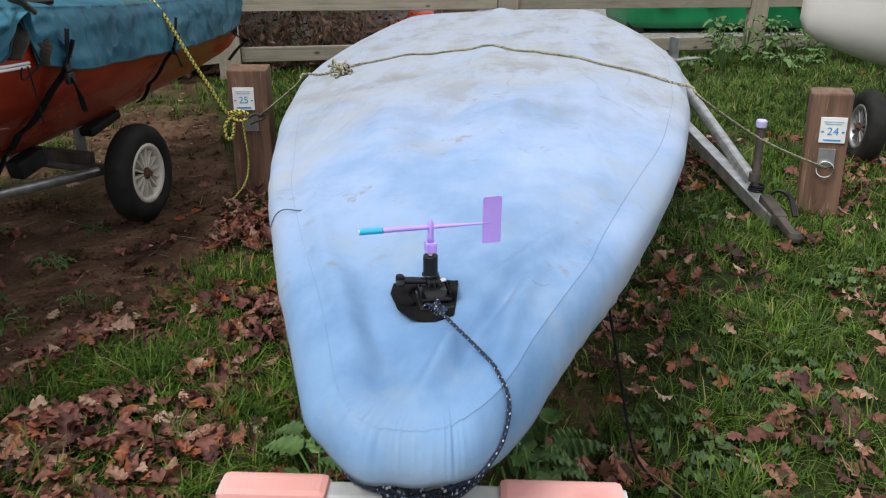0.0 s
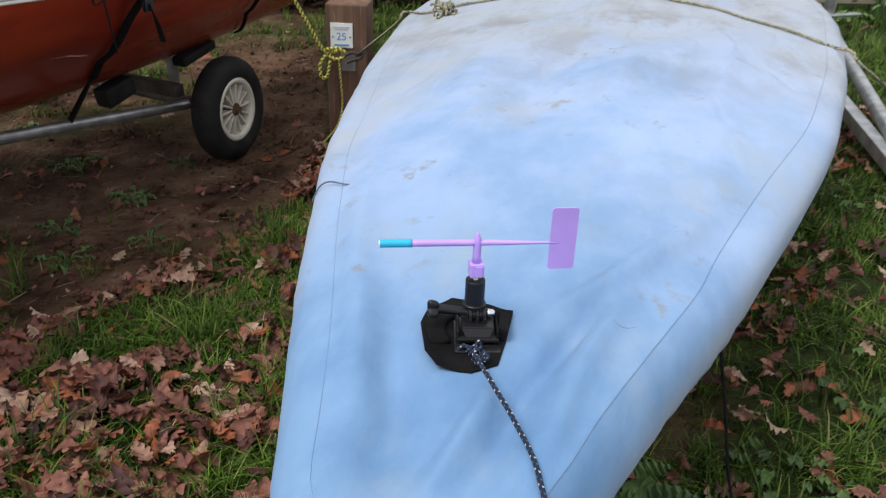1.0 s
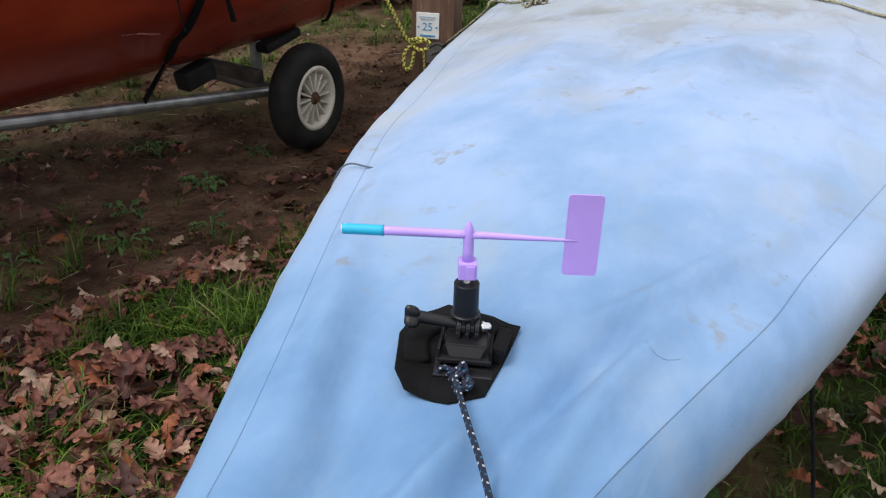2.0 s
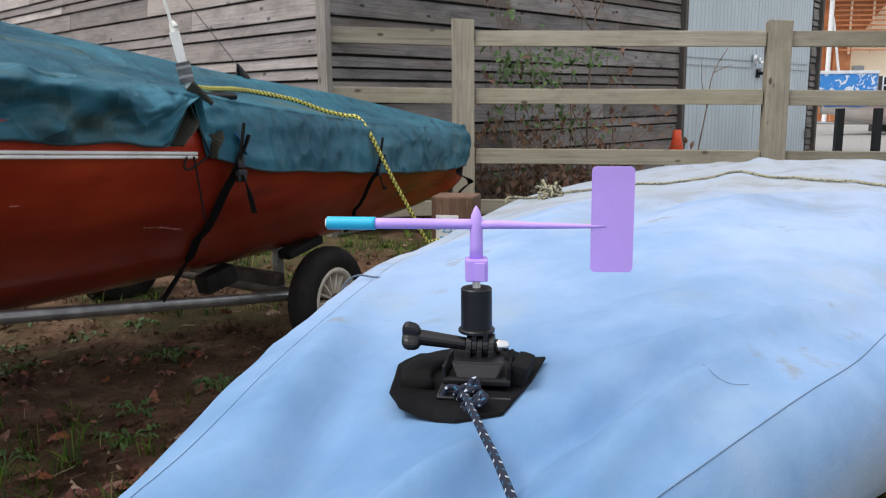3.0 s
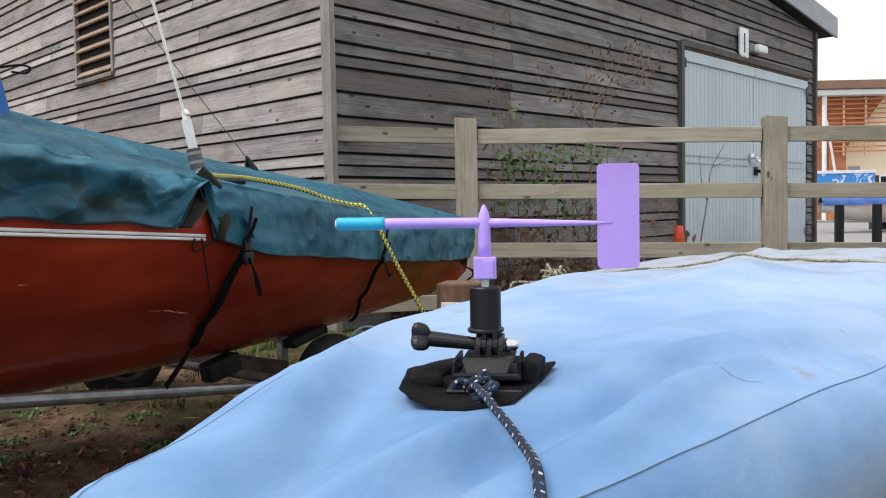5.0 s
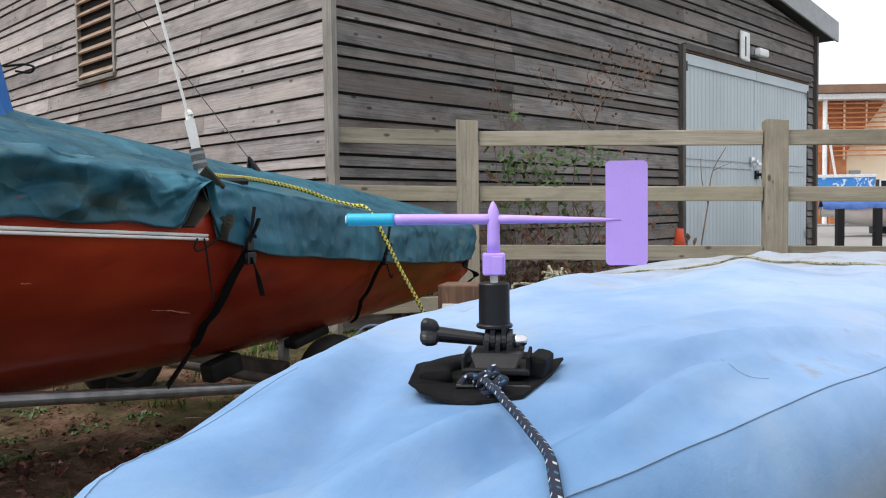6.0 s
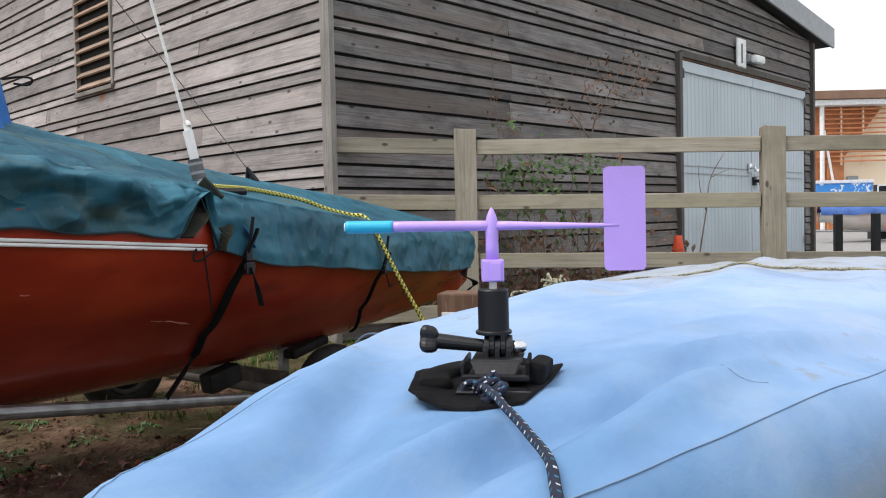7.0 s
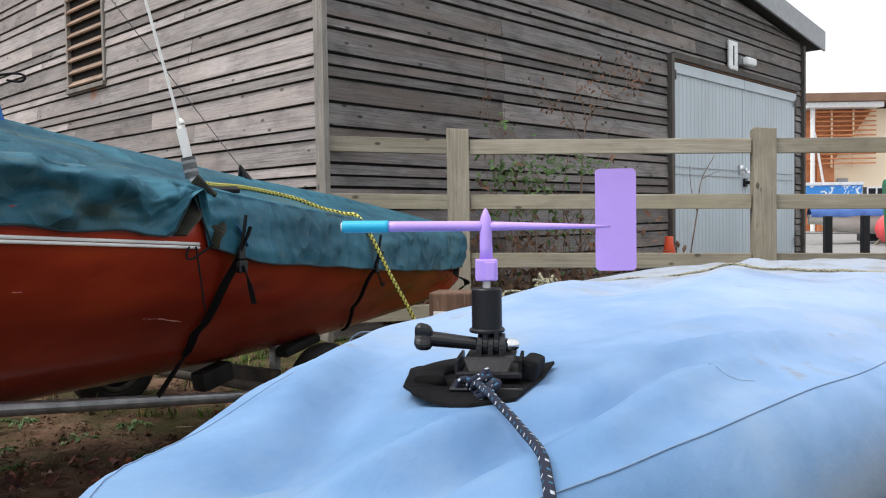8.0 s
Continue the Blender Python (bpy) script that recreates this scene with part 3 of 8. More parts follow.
# ---------------- timber shed ----------------
SHED = pose(-0.682, 4.198, 0, 0, 0, 46.48)
EDGES = [-0.06, 0.08, 0.15, 0.22, 0.35, 0.49, 0.56, 0.70, 0.83, 0.90, 0.97, 1.11, 1.18, 1.32, 1.46, 1.53, 1.60, 1.74, 1.805, 1.91, 2.05,
         2.12, 2.19, 2.33, 2.47, 2.54, 2.68, 2.75, 2.89, 3.03, 3.10, 3.24, 3.38, 3.45, 3.59, 3.75]
LEN_R, LEN_L = 7.40, 9.0


def roof_low(r):
    return 3.56 - 0.118 * r


def shed_walls():
    rng = random.Random(4)
    # solid walls behind the boards
    wr = thing("wall_right", SHED, "gable wall clad in weathered grey horizontal boards", "wall", kind="structure")
    bm = bmesh.new()
    d0, d1, dz = 4.08, 7.17, 2.072
    for a, b, z0, z1 in ((0.03, d0, -0.1, None), (d1, LEN_R, -0.1, None), (d0, d1, dz, None)):
        top0, top1 = roof_low(a), roof_low(b)
        vs = [bm.verts.new(p) for p in ((a, 0.03, z0), (b, 0.03, z0), (b, 0.18, z0), (a, 0.18, z0), (a, 0.03, top0), (b, 0.03, top1), (b, 0.18, top1), (a, 0.18, top0))]
        for f in ((3, 2, 1, 0), (4, 5, 6, 7), (0, 1, 5, 4), (1, 2, 6, 5), (2, 3, 7, 6), (3, 0, 4, 7)):
            bm.faces.new([vs[i] for i in f])
    part("backing", bm, M_BACKING, wr)
    wl_ = thing("wall_left", SHED, "side wall clad in weathered grey horizontal boards", "wall", kind="structure")
    bm = bmesh.new()
    box(bm, 0.03, 0.18, 0.18, LEN_L, -0.1, 3.54)
    part("backing", bm, M_BACKING, wl_)

    def board(parent, a, b, z0, z1, side):
        """One lapped board from a to b along its wall; the lower edge stands proud."""
        bm = bmesh.new()
        t0, t1 = 0.024 + rng.uniform(-0.002, 0.003), 0.012
        gap = 0.014 if side == "r" else 0.0105
        sag = [rng.uniform(-0.0025, 0.0025) for _ in range(4)]
        prof = ((0.03, z0 + gap), (0.03 - t0, z0 + gap), (0.03 - t1, z1 - 0.002), (0.03, z1 - 0.002))
        n = 4
        rows = []
        for k in range(n):
            u = a + (b - a) * k / (n - 1)
            row = []
            for j, (o, h) in enumerate(prof):
                hh = min(h + sag[k] * (1 if j in (0, 1) else 0.3), roof_low(u if side == "r" else 0) - 0.01)
                row.append(bm.verts.new((u, o, hh) if side == "r" else (o, u, hh)))
            rows.append(row)
        for p, q in zip(rows, rows[1:]):
            for k in range(4):
                f = (p[k], p[(k + 1) % 4], q[(k + 1) % 4], q[k])
                bm.faces.new(f if side == "l" else f[::-1])
        bm.faces.new(rows[0] if side == "r" else rows[0][::-1])
        bm.faces.new(rows[-1][::-1] if side == "r" else rows[-1])
        bmesh.ops.recalc_face_normals(bm, faces=bm.faces[:])
        part("board", bm, M_BOARD if side == "r" else M_BOARD_SIDE_LIT, parent)

    for k, (z0, z1) in enumerate(zip(EDGES, EDGES[1:])):
        # right wall, cut by the door opening
        spans = [(0.012, LEN_R - 0.04)]
        if z0 < 2.06:
            spans = [(0.012, d0 - 0.06), (d1 + 0.03, LEN_R - 0.04)]
        for a, b in spans:
            cuts = [a]
            if b - a > 3:
                cuts.append(1.62 + rng.uniform(-0.02, 0.02) if k % 3 else rng.uniform(2.4, 3.2))
                if b > 6:
                    cuts.append(4.6 + rng.uniform(-0.6, 0.6))
            cuts.append(b)
            for p, q in zip(cuts, cuts[1:]):
                if min(z1, roof_low(p)) - z0 > 0.03:
                    board(wr, p + 0.002, q - 0.002, z0, z1, "r")
        # left wall, cut by the louvred vent
        if z0 > 3.45:
            continue
        spans = [(0.068, LEN_L)]
        if 1.74 < z0 < 2.8:
            spans = [(0.068, 2.80), (3.54, LEN_L)]
        for a, b in spans:
            cuts = [a]
            first = {0: 1.48, 1: 2.1, 2: 1.55}[k % 3]
            for c in (first + rng.uniform(-0.05, 0.05), 3.9 + rng.uniform(-0.5, 0.5), 6.4 + rng.uniform(-0.4, 0.4)):
                if a + 0.3 < c < b - 0.3:
                    cuts.append(c)
            cuts.append(b)
            for p, q in zip(cuts, cuts[1:]):
                board(wl_, p + 0.002, q - 0.002, z0, z1, "l")
    # corner posts and end trim
    bm = bmesh.new()
    box(bm, -0.032, 0.006, -0.032, 0.052, -0.1, 3.5, 0.004)
    tagged(part("trim", bm, M_TRIM), "pale weathered corner board of the shed", "trim", kind="structure").matrix_basis = SHED
    bm = bmesh.new()
    box(bm, LEN_R - 0.038, LEN_R + 0.02, -0.03, 0.06, -0.1, roof_low(LEN_R) - 0.02, 0.004)
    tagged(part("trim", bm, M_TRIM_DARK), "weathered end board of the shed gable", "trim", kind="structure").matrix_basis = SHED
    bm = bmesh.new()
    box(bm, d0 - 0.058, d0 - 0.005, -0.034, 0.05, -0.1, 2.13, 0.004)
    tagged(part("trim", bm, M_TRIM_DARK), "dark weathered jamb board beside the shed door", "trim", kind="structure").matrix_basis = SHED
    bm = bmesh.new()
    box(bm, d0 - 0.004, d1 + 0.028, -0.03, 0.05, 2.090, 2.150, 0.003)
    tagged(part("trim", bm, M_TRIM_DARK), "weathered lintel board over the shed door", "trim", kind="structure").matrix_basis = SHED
    # added strip in rust brown stands for the dark gap above the door
    bm = bmesh.new()
    box(bm, d0 + 0.02, d1 - 0.02, -0.012, 0.05, 2.070, 2.088, 0.002)
    tagged(part("trim", bm, M_RUST), "red-brown strip filling the dark gap under the lintel", "trim", kind="structure").matrix_basis = SHED
    # roof with grey bargeboard
    roof = thing("roof", SHED, "low-pitched shed roof with a grey metal bargeboard", "roof", kind="structure")
    bm = bmesh.new()
    vs = []
    for y in (-0.09, LEN_L):
        for r in (-0.4, LEN_R + 0.42):
            for up in (0.02, 0.20):
                vs.append(bm.verts.new((r, y, roof_low(r) + 0.012 + up)))
    for f in ((0, 1, 3, 2), (4, 6, 7, 5), (0, 4, 5, 1), (2, 3, 7, 6), (1, 5, 7, 3), (0, 2, 6, 4)):
        bm.faces.new([vs[i] for i in f])
    bmesh.ops.recalc_face_normals(bm, faces=bm.faces[:])
    part("deck", bm, M_BACKING, roof)
    bm = bmesh.new()
    vs = []
    for y in (-0.118, -0.094):
        for r in (-0.42, LEN_R + 0.44):
            for up in (0.015, 0.255):
                vs.append(bm.verts.new((r, y, roof_low(r) + up)))
    for f in ((0, 1, 3, 2), (4, 6, 7, 5), (0, 4, 5, 1), (2, 3, 7, 6), (1, 5, 7, 3), (0, 2, 6, 4)):
        bm.faces.new([vs[i] for i in f])
    bmesh.ops.recalc_face_normals(bm, faces=bm.faces[:])
    part("bargeboard", bm, M_GREYMETAL, roof, "grey metal bargeboard")
    # the two far walls close the shed
    bm = bmesh.new()
    box(bm, LEN_R - 0.15, LEN_R, 0.19, LEN_L, -0.1, roof_low(LEN_R))
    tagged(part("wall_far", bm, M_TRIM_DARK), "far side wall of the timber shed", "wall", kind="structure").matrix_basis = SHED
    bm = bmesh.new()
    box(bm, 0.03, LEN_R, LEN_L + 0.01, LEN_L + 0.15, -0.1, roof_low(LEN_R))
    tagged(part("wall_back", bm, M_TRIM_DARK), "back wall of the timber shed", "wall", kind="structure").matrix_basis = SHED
    # corrugated grey double door
    door = thing("door_1", SHED, "closed pale grey corrugated metal double door", "door", kind="structure")
    for a, b in ((d0 + 0.012, 5.665), (5.675, d1 - 0.012)):
        bm = bmesh.new()
        n, xs = int((b - a) / 0.075), []
        for k in range(n):
            c = a + (b - a) * k / n
            s = (b - a) / n
            xs += [(c, 0.0), (c + s * 0.32, 0.0), (c + s * 0.44, 0.005), (c + s * 0.88, 0.005)]
        xs.append((b, 0.0))
        lo = [bm.verts.new((x, 0.012 + o, -0.05)) for x, o in xs]
        hi = [bm.verts.new((x, 0.012 + o, 2.068)) for x, o in xs]
        lo2 = [bm.verts.new((x, 0.06, -0.05)) for x, o in xs]
        hi2 = [bm.verts.new((x, 0.06, 2.068)) for x, o in xs]
        for i in range(len(xs) - 1):
            bm.faces.new((lo[i], lo[i + 1], hi[i + 1], hi[i]))
            bm.faces.new((hi[i], hi[i + 1], hi2[i + 1], hi2[i]))
            bm.faces.new((lo2[i + 1], lo2[i], hi2[i], hi2[i + 1]))
        bm.faces.new((lo[0], hi[0], hi2[0], lo2[0]))
        bm.faces.new((lo[-1], lo2[-1], hi2[-1], hi[-1]))
        leaf = part("door_leaf", bm, M_DOOR, door)
        for zz in (1.02, 1.09):
            bm = bmesh.new()
            box(bm, a + 0.06, b - 0.06, 0.004, 0.012, zz, zz + 0.006)
            part("seam_rib", bm, M_GREYMETAL, leaf)
        bm = bmesh.new()
        box(bm, a, b, -0.008, 0.010, 1.965, 2.064, 0.004)
        part("head_rail", bm, M_DOOR, leaf)
        for zz in (0.25, 1.9):
            bm = bmesh.new()
            e = a if a < 5 else b
            box(bm, min(e, e + (0.05 if a < 5 else -0.05)), max(e, e + (0.05 if a < 5 else -0.05)), -0.016, -0.0085, zz, zz + 0.09, 0.003)
            part("hinge", bm, M_DARKSTEEL, leaf, "dark strap hinge")
    for r, h in ((5.60, 1.11), (5.71, 0.97)):
        bm = bmesh.new()
        box(bm, r - 0.035, r + 0.035, -0.012, 0.010, h - 0.045, h + 0.045, 0.004)
        cyl(bm, (r, -0.01, h), (r, -0.06, h), 0.018, seg=12)
        box(bm, r - 0.01, r + 0.12, -0.075, -0.05, h - 0.045, h - 0.015, 0.004)
        part("door_handle", bm, M_STEEL if h > 1 else M_BLACK, door, "metal lever handle")
    # louvred vent on the side wall
    vent = thing("vent", SHED, "timber louvred vent with pale frame", "vent", kind="structure")
    z0, z1, l0, l1 = 1.79, 2.80, 2.83, 3.51
    for a in ((-0.005, 0.055, l0 - 0.03, l0 + 0.005, z0 - 0.02, z1), (-0.005, 0.055, l1 - 0.005, l1 + 0.03, z0 - 0.02, z1), (-0.02, 0.055, l0 - 0.03, l1 + 0.03, z0 - 0.03, z0 + 0.005),
              (-0.005, 0.055, l0 - 0.03, l1 + 0.03, z1, z1 + 0.04)):
        bm = bmesh.new()
        box(bm, *a, bevel=0.003)
        part("frame", bm, M_TRIM, vent)
    for k in range(10):
        bm = bmesh.new()
        z = z0 + 0.06 + k * 0.104
        box(bm, -0.044, 0.044, l0 + 0.006, l1 - 0.006, -0.008, 0.008, 0.002, m=Matrix.Translation((0.022, 0, z)) @ Matrix.Rotation(radians(-46), 4, "Y"))
        part("slat", bm, M_SLAT, vent)


shed_walls()


def shed_fittings():
    sign = thing("wall_sign", SHED, "narrow white sign with a dark bar on the shed gable", "sign")
    bm = bmesh.new()
    box(bm, 5.25, 5.46, -0.03, -0.012, 2.13, 2.43, 0.003)
    part("panel", bm, M_SIGN, sign)
    bm = bmesh.new()
    box(bm, 5.342, 5.367, -0.034, -0.031, 2.18, 2.38)
    part("bar", bm, M_TRIM_DARK, sign)
    lamp = thing("bulkhead_lamp", SHED, "white oblong bulkhead lamp, unlit, on the shed gable", "wall lamp")
    bm = bmesh.new()
    box(bm, 5.50, 5.76, -0.05, 0.012, 2.21, 2.29, 0.01)
    part("base", bm, M_GREYMETAL, lamp)
    bm = bmesh.new()
    box(bm, 5.51, 5.75, -0.12, -0.051, 2.20, 2.285, 0.03)
    part("cover", bm, M_SIGN, lamp, "white plastic cover")


shed_fittings()

# ---------------- post and rail fence ----------------


def fence():
    f = thing("fence", pose(0, 0, 0), "four-rail weathered softwood post and rail fence", "fence")
    posts = [(0.074, 4.437, 1.176), (1.878, 4.378, 1.146), (3.80, 4.30, 1.12), (5.6, 4.22, 1.10), (7.4, 4.15, 1.08), (9.2, 4.07, 1.06)]
    for k, (x, y, top) in enumerate(posts):
        bm = bmesh.new()
        box(bm, -0.066, 0.066, -0.038, 0.038, -0.35, top, 0.005)
        for v in bm.verts:
            if v.co.z > top - 0.02:
                v.co.z += 0.006 * math.sin(v.co.x * 90) - 0.01 * (v.co.y > 0)
        lean = (1.2, 0.0, 0.4, 0, 0, 0)[k]
        p = part("post", bm, M_FENCEPOST, f)
        p.matrix_basis = pose(x - math.tan(radians(lean)) * top * 0, y, 0, 0, 0, -1.6)
    ends = [(-0.70, 4.205)] + [(x, y) for x, y, _ in posts]
    tops = [(1.128, 0.802, 0.452, 0.136)] + [(1.113 - 0.026 * k, 0.785 - 0.028 * k, 0.436 - 0.028 * k, 0.132 - 0.02 * k) for k in range(len(posts))]
    rng = random.Random(9)
    for j in range(4):
        for i in range(len(ends) - 1):
            (x0, y0), (x1, y1) = ends[i], ends[i + 1]
            z0, z1 = tops[i][j], tops[i + 1][j]
            bm = bmesh.new()
            d = Vector((x1 - x0, y1 - y0, z1 - z0))
            a0 = 0.072 if i else 0.012
            L = d.length
            box(bm, a0, L - 0.072, -0.019, 0.019, -0.088, 0.0, 0.004)
            p = part("rail", bm, M_FENCE, f)
            yaw = math.degrees(math.atan2(d.y, d.x))
            p.matrix_basis = pose(x0, y0 + 0.004, z0, 0, math.degrees(-math.asin(d.z / L)) + rng.uniform(-0.1, 0.1), yaw)


fence()


def number_post(x, y, top, turn, lean, digits, label, ring, half=0.072, low=0.0, right=0.0):
    p = thing("number_post", pose(x, y, ground_z(x, y)) @ pose(0, 0, 0, 0, lean, turn), label, "marker post", "numbered berth posts")
    h = top - ground_z(x, y)
    bm = bmesh.new()
    box(bm, -half, half, 0.0, 1.75 * half, -0.2, h, 0.006)
    h -= low
    part("post", bm, M_HARDWOOD, p)
    bm = bmesh.new()
    box(bm, right - 0.055, right + 0.022, -0.006, -0.001, h - 0.145, h - 0.062, 0.001)
    sign = part("sign", bm, M_SIGN, p, "small white berth sign with blue number")
    if digits:
        c = bpy.data.curves.new("number", "FONT")
        c.body, c.size, c.align_x, c.align_y, c.extrude = digits, 0.036, "CENTER", "CENTER", 0.0003
        ob = new("number", c)
        deps = bpy.context.evaluated_depsgraph_get()
        me = bpy.data.meshes.new_from_object(ob.evaluated_get(deps))
        bpy.data.objects.remove(ob)
        me.materials.append(M_SIGNBLUE)
        num = new("number", me)
        num.parent = sign
        num.matrix_basis = pose(right - 0.0165, -0.0068, h - 0.108, 90, 0, 0)
    for k, (a, b, z0) in enumerate(((-0.045, 0.012, h - 0.074), (-0.040, 0.006, h - 0.081), (-0.042, 0.009, h - 0.135), (-0.050, -0.043, h - 0.108), (0.010, 0.017, h - 0.108))):
        bm = bmesh.new()
        box(bm, right + a, right + b, -0.0075, -0.0062, z0 - 0.003, z0 + (0.0 if k < 2 else 0.002))
        part("print_bar", bm, M_SIGNGREY if k < 2 else M_SIGNBLUE, sign)
    bm = bmesh.new()
    box(bm, -0.02, 0.03, -0.005, -0.0005, h - 0.225, h - 0.165, 0.001)
    part("plate", bm, M_GALV, p, "galvanised eye plate")
    if ring:
        bm = bmesh.new()
        tube(bm, [(0.005 + 0.026 * math.cos(a), -0.012, h - 0.232 + 0.026 * math.sin(a)) for a in np.linspace(0, 2 * math.pi, 17)], 0.003, 8, 2)
        part("ring", bm, M_STEEL, p, "steel mooring ring")
    return p


number_post(-0.005, 2.255, 0.40, -14, 0, "25", "square brown hardwood marker post with small white berth sign", False)
number_post(1.735, 1.25, 0.425, -38, -3, "24", "leaning brown marker post with white berth sign and steel ring", True, 0.062, 0.012, 0.030)

# ---------------- covered dinghy ----------------
from mathutils.bvhtree import BVHTree
BOAT = pose(-0.07, -0.2, 0, 0, 0, -22.5)
W_S = [-0.020, 0.0, 0.06, 0.15, 0.27, 0.35, 0.58, 0.70, 0.87, 0.95, 1.20, 1.50, 1.65, 2.15, 2.60, 3.00, 3.40, 3.70, 4.10, 4.30]
W_W = [0.0, 0.085, 0.128, 0.160, 0.199, 0.226, 0.300, 0.337, 0.388, 0.410, 0.470, 0.535, 0.562, 0.632, 0.652, 0.645, 0.62, 0.59, 0.54, 0.48]
ZE_S, ZE_Z = [-0.02, 0.03, 0.1, 0.3, 0.57, 0.87, 1.2, 1.6, 2.1, 3.0, 3.7, 4.3], [0.532, 0.543, 0.551, 0.552, 0.534, 0.519, 0.494, 0.474, 0.460, 0.425, 0.405, 0.39]
ZC_S, ZC_Z = [0, 0.08, 0.15, 0.3, 0.6, 1.0, 1.5, 2.1, 2.6, 3.2, 3.75, 4.3], [0.556, 0.560, 0.5625, 0.567, 0.566, 0.554, 0.525, 0.480, 0.460, 0.432, 0.412, 0.395]
HEEL = 0.06
# drawn folds of the bow: height, half width, and the line (across, along) that each one follows
FOLDS = [
    (0.0190, 0.020, ((-0.072, 0.015), (-0.088, 0.088), (-0.119, 0.205), (-0.170, 0.358), (-0.215, 0.505), (-0.27, 0.72))),
    (-0.0130, 0.018, ((-0.043, -0.01), (-0.050, 0.08), (-0.066, 0.15), (-0.090, 0.25))),
    (0.0105, 0.0095, ((-0.008, -0.01), (0.0015, 0.064), (0.009, 0.112), (0.018, 0.17))),
    (-0.0105, 0.011, ((0.019, -0.01), (0.025, 0.055), (0.031, 0.10), (0.040, 0.15), (0.060, 0.20), (0.090, 0.28))),
    (0.0120, 0.013, ((0.050, 0.00), (0.060, 0.06), (0.070, 0.115), (0.083, 0.19), (0.100, 0.28), (0.13, 0.40))),
    (-0.0092, 0.013, ((0.030, 0.11), (0.0573, 0.194), (0.0775, 0.243), (0.115, 0.34))),
    (0.0120, 0.014, ((0.030, 0.20), (0.060, 0.268), (0.086, 0.312), (0.16, 0.46), (0.22, 0.62))),
    (-0.0070, 0.022, ((-0.02, 0.27), (0.02, 0.42), (0.09, 0.62), (0.16, 0.85))),
    (0.0126, 0.035, ((-0.10, 0.42), (-0.12, 0.62), (-0.16, 0.95), (-0.20, 1.3))),
    (0.0115, 0.030, ((0.02, 0.62), (0.05, 0.85), (0.08, 1.2), (0.10, 1.55))),
    (-0.0115, 0.030, ((-0.07, 0.75), (-0.06, 1.0), (-0.04, 1.3), (-0.02, 1.6))),
    (0.0103, 0.030, ((0.20, 0.85), (0.24, 1.1), (0.27, 1.4), (0.30, 1.7))),
]


def sag(s, v):
    """Soft folds of the canvas: long drawn folds towards the bow, loose creases amidships."""
    f = 0.0
    wob = 0.012 * fbm(s * 4.0, v * 3.0, 3.0, 2)
    for h, width, line in FOLDS:
        s0, s1 = line[0][1], line[-1][1]
        if s0 - 0.01 < s < s1:
            mid = lerp(s, [p[1] for p in line], [p[0] for p in line]) + wob
            ends = smooth_step(s, s0 - 0.01, s0 + 0.3 * (s1 - s0)) * (1 - smooth_step(s, s1 - 0.45 * (s1 - s0), s1))
            f += h * ends * math.exp(-((v - mid) / width) ** 2)
    f *= 1 - 0.9 * math.exp(-(((v + 0.004) / 0.058) ** 4 + ((s - 0.19) / 0.062) ** 4))
    q = v / max(0.12, lerp(s, W_S, W_W))
    f += 0.010 * fbm(s * 1.1 + 3, q * 2.6, 1.0, 2) * smooth_step(s, 0.25, 0.8)
    f += 0.0062 * (0.35 - abs(fbm(s * 2.4 - v * 3.0, v * 3.4 + s, 5.0, 3))) * smooth_step(s, 0.28, 0.8)
    f += 0.006 * fbm(s * 3.0 - v * 2, v * 5.5, 5.0, 3) * smooth_step(s, 1.1, 1.9)
    f += 0.012 * fbm(s * 2.2, v * 4.0, 9.0, 3) * smooth_step(s, 1.9, 2.5)
    return f


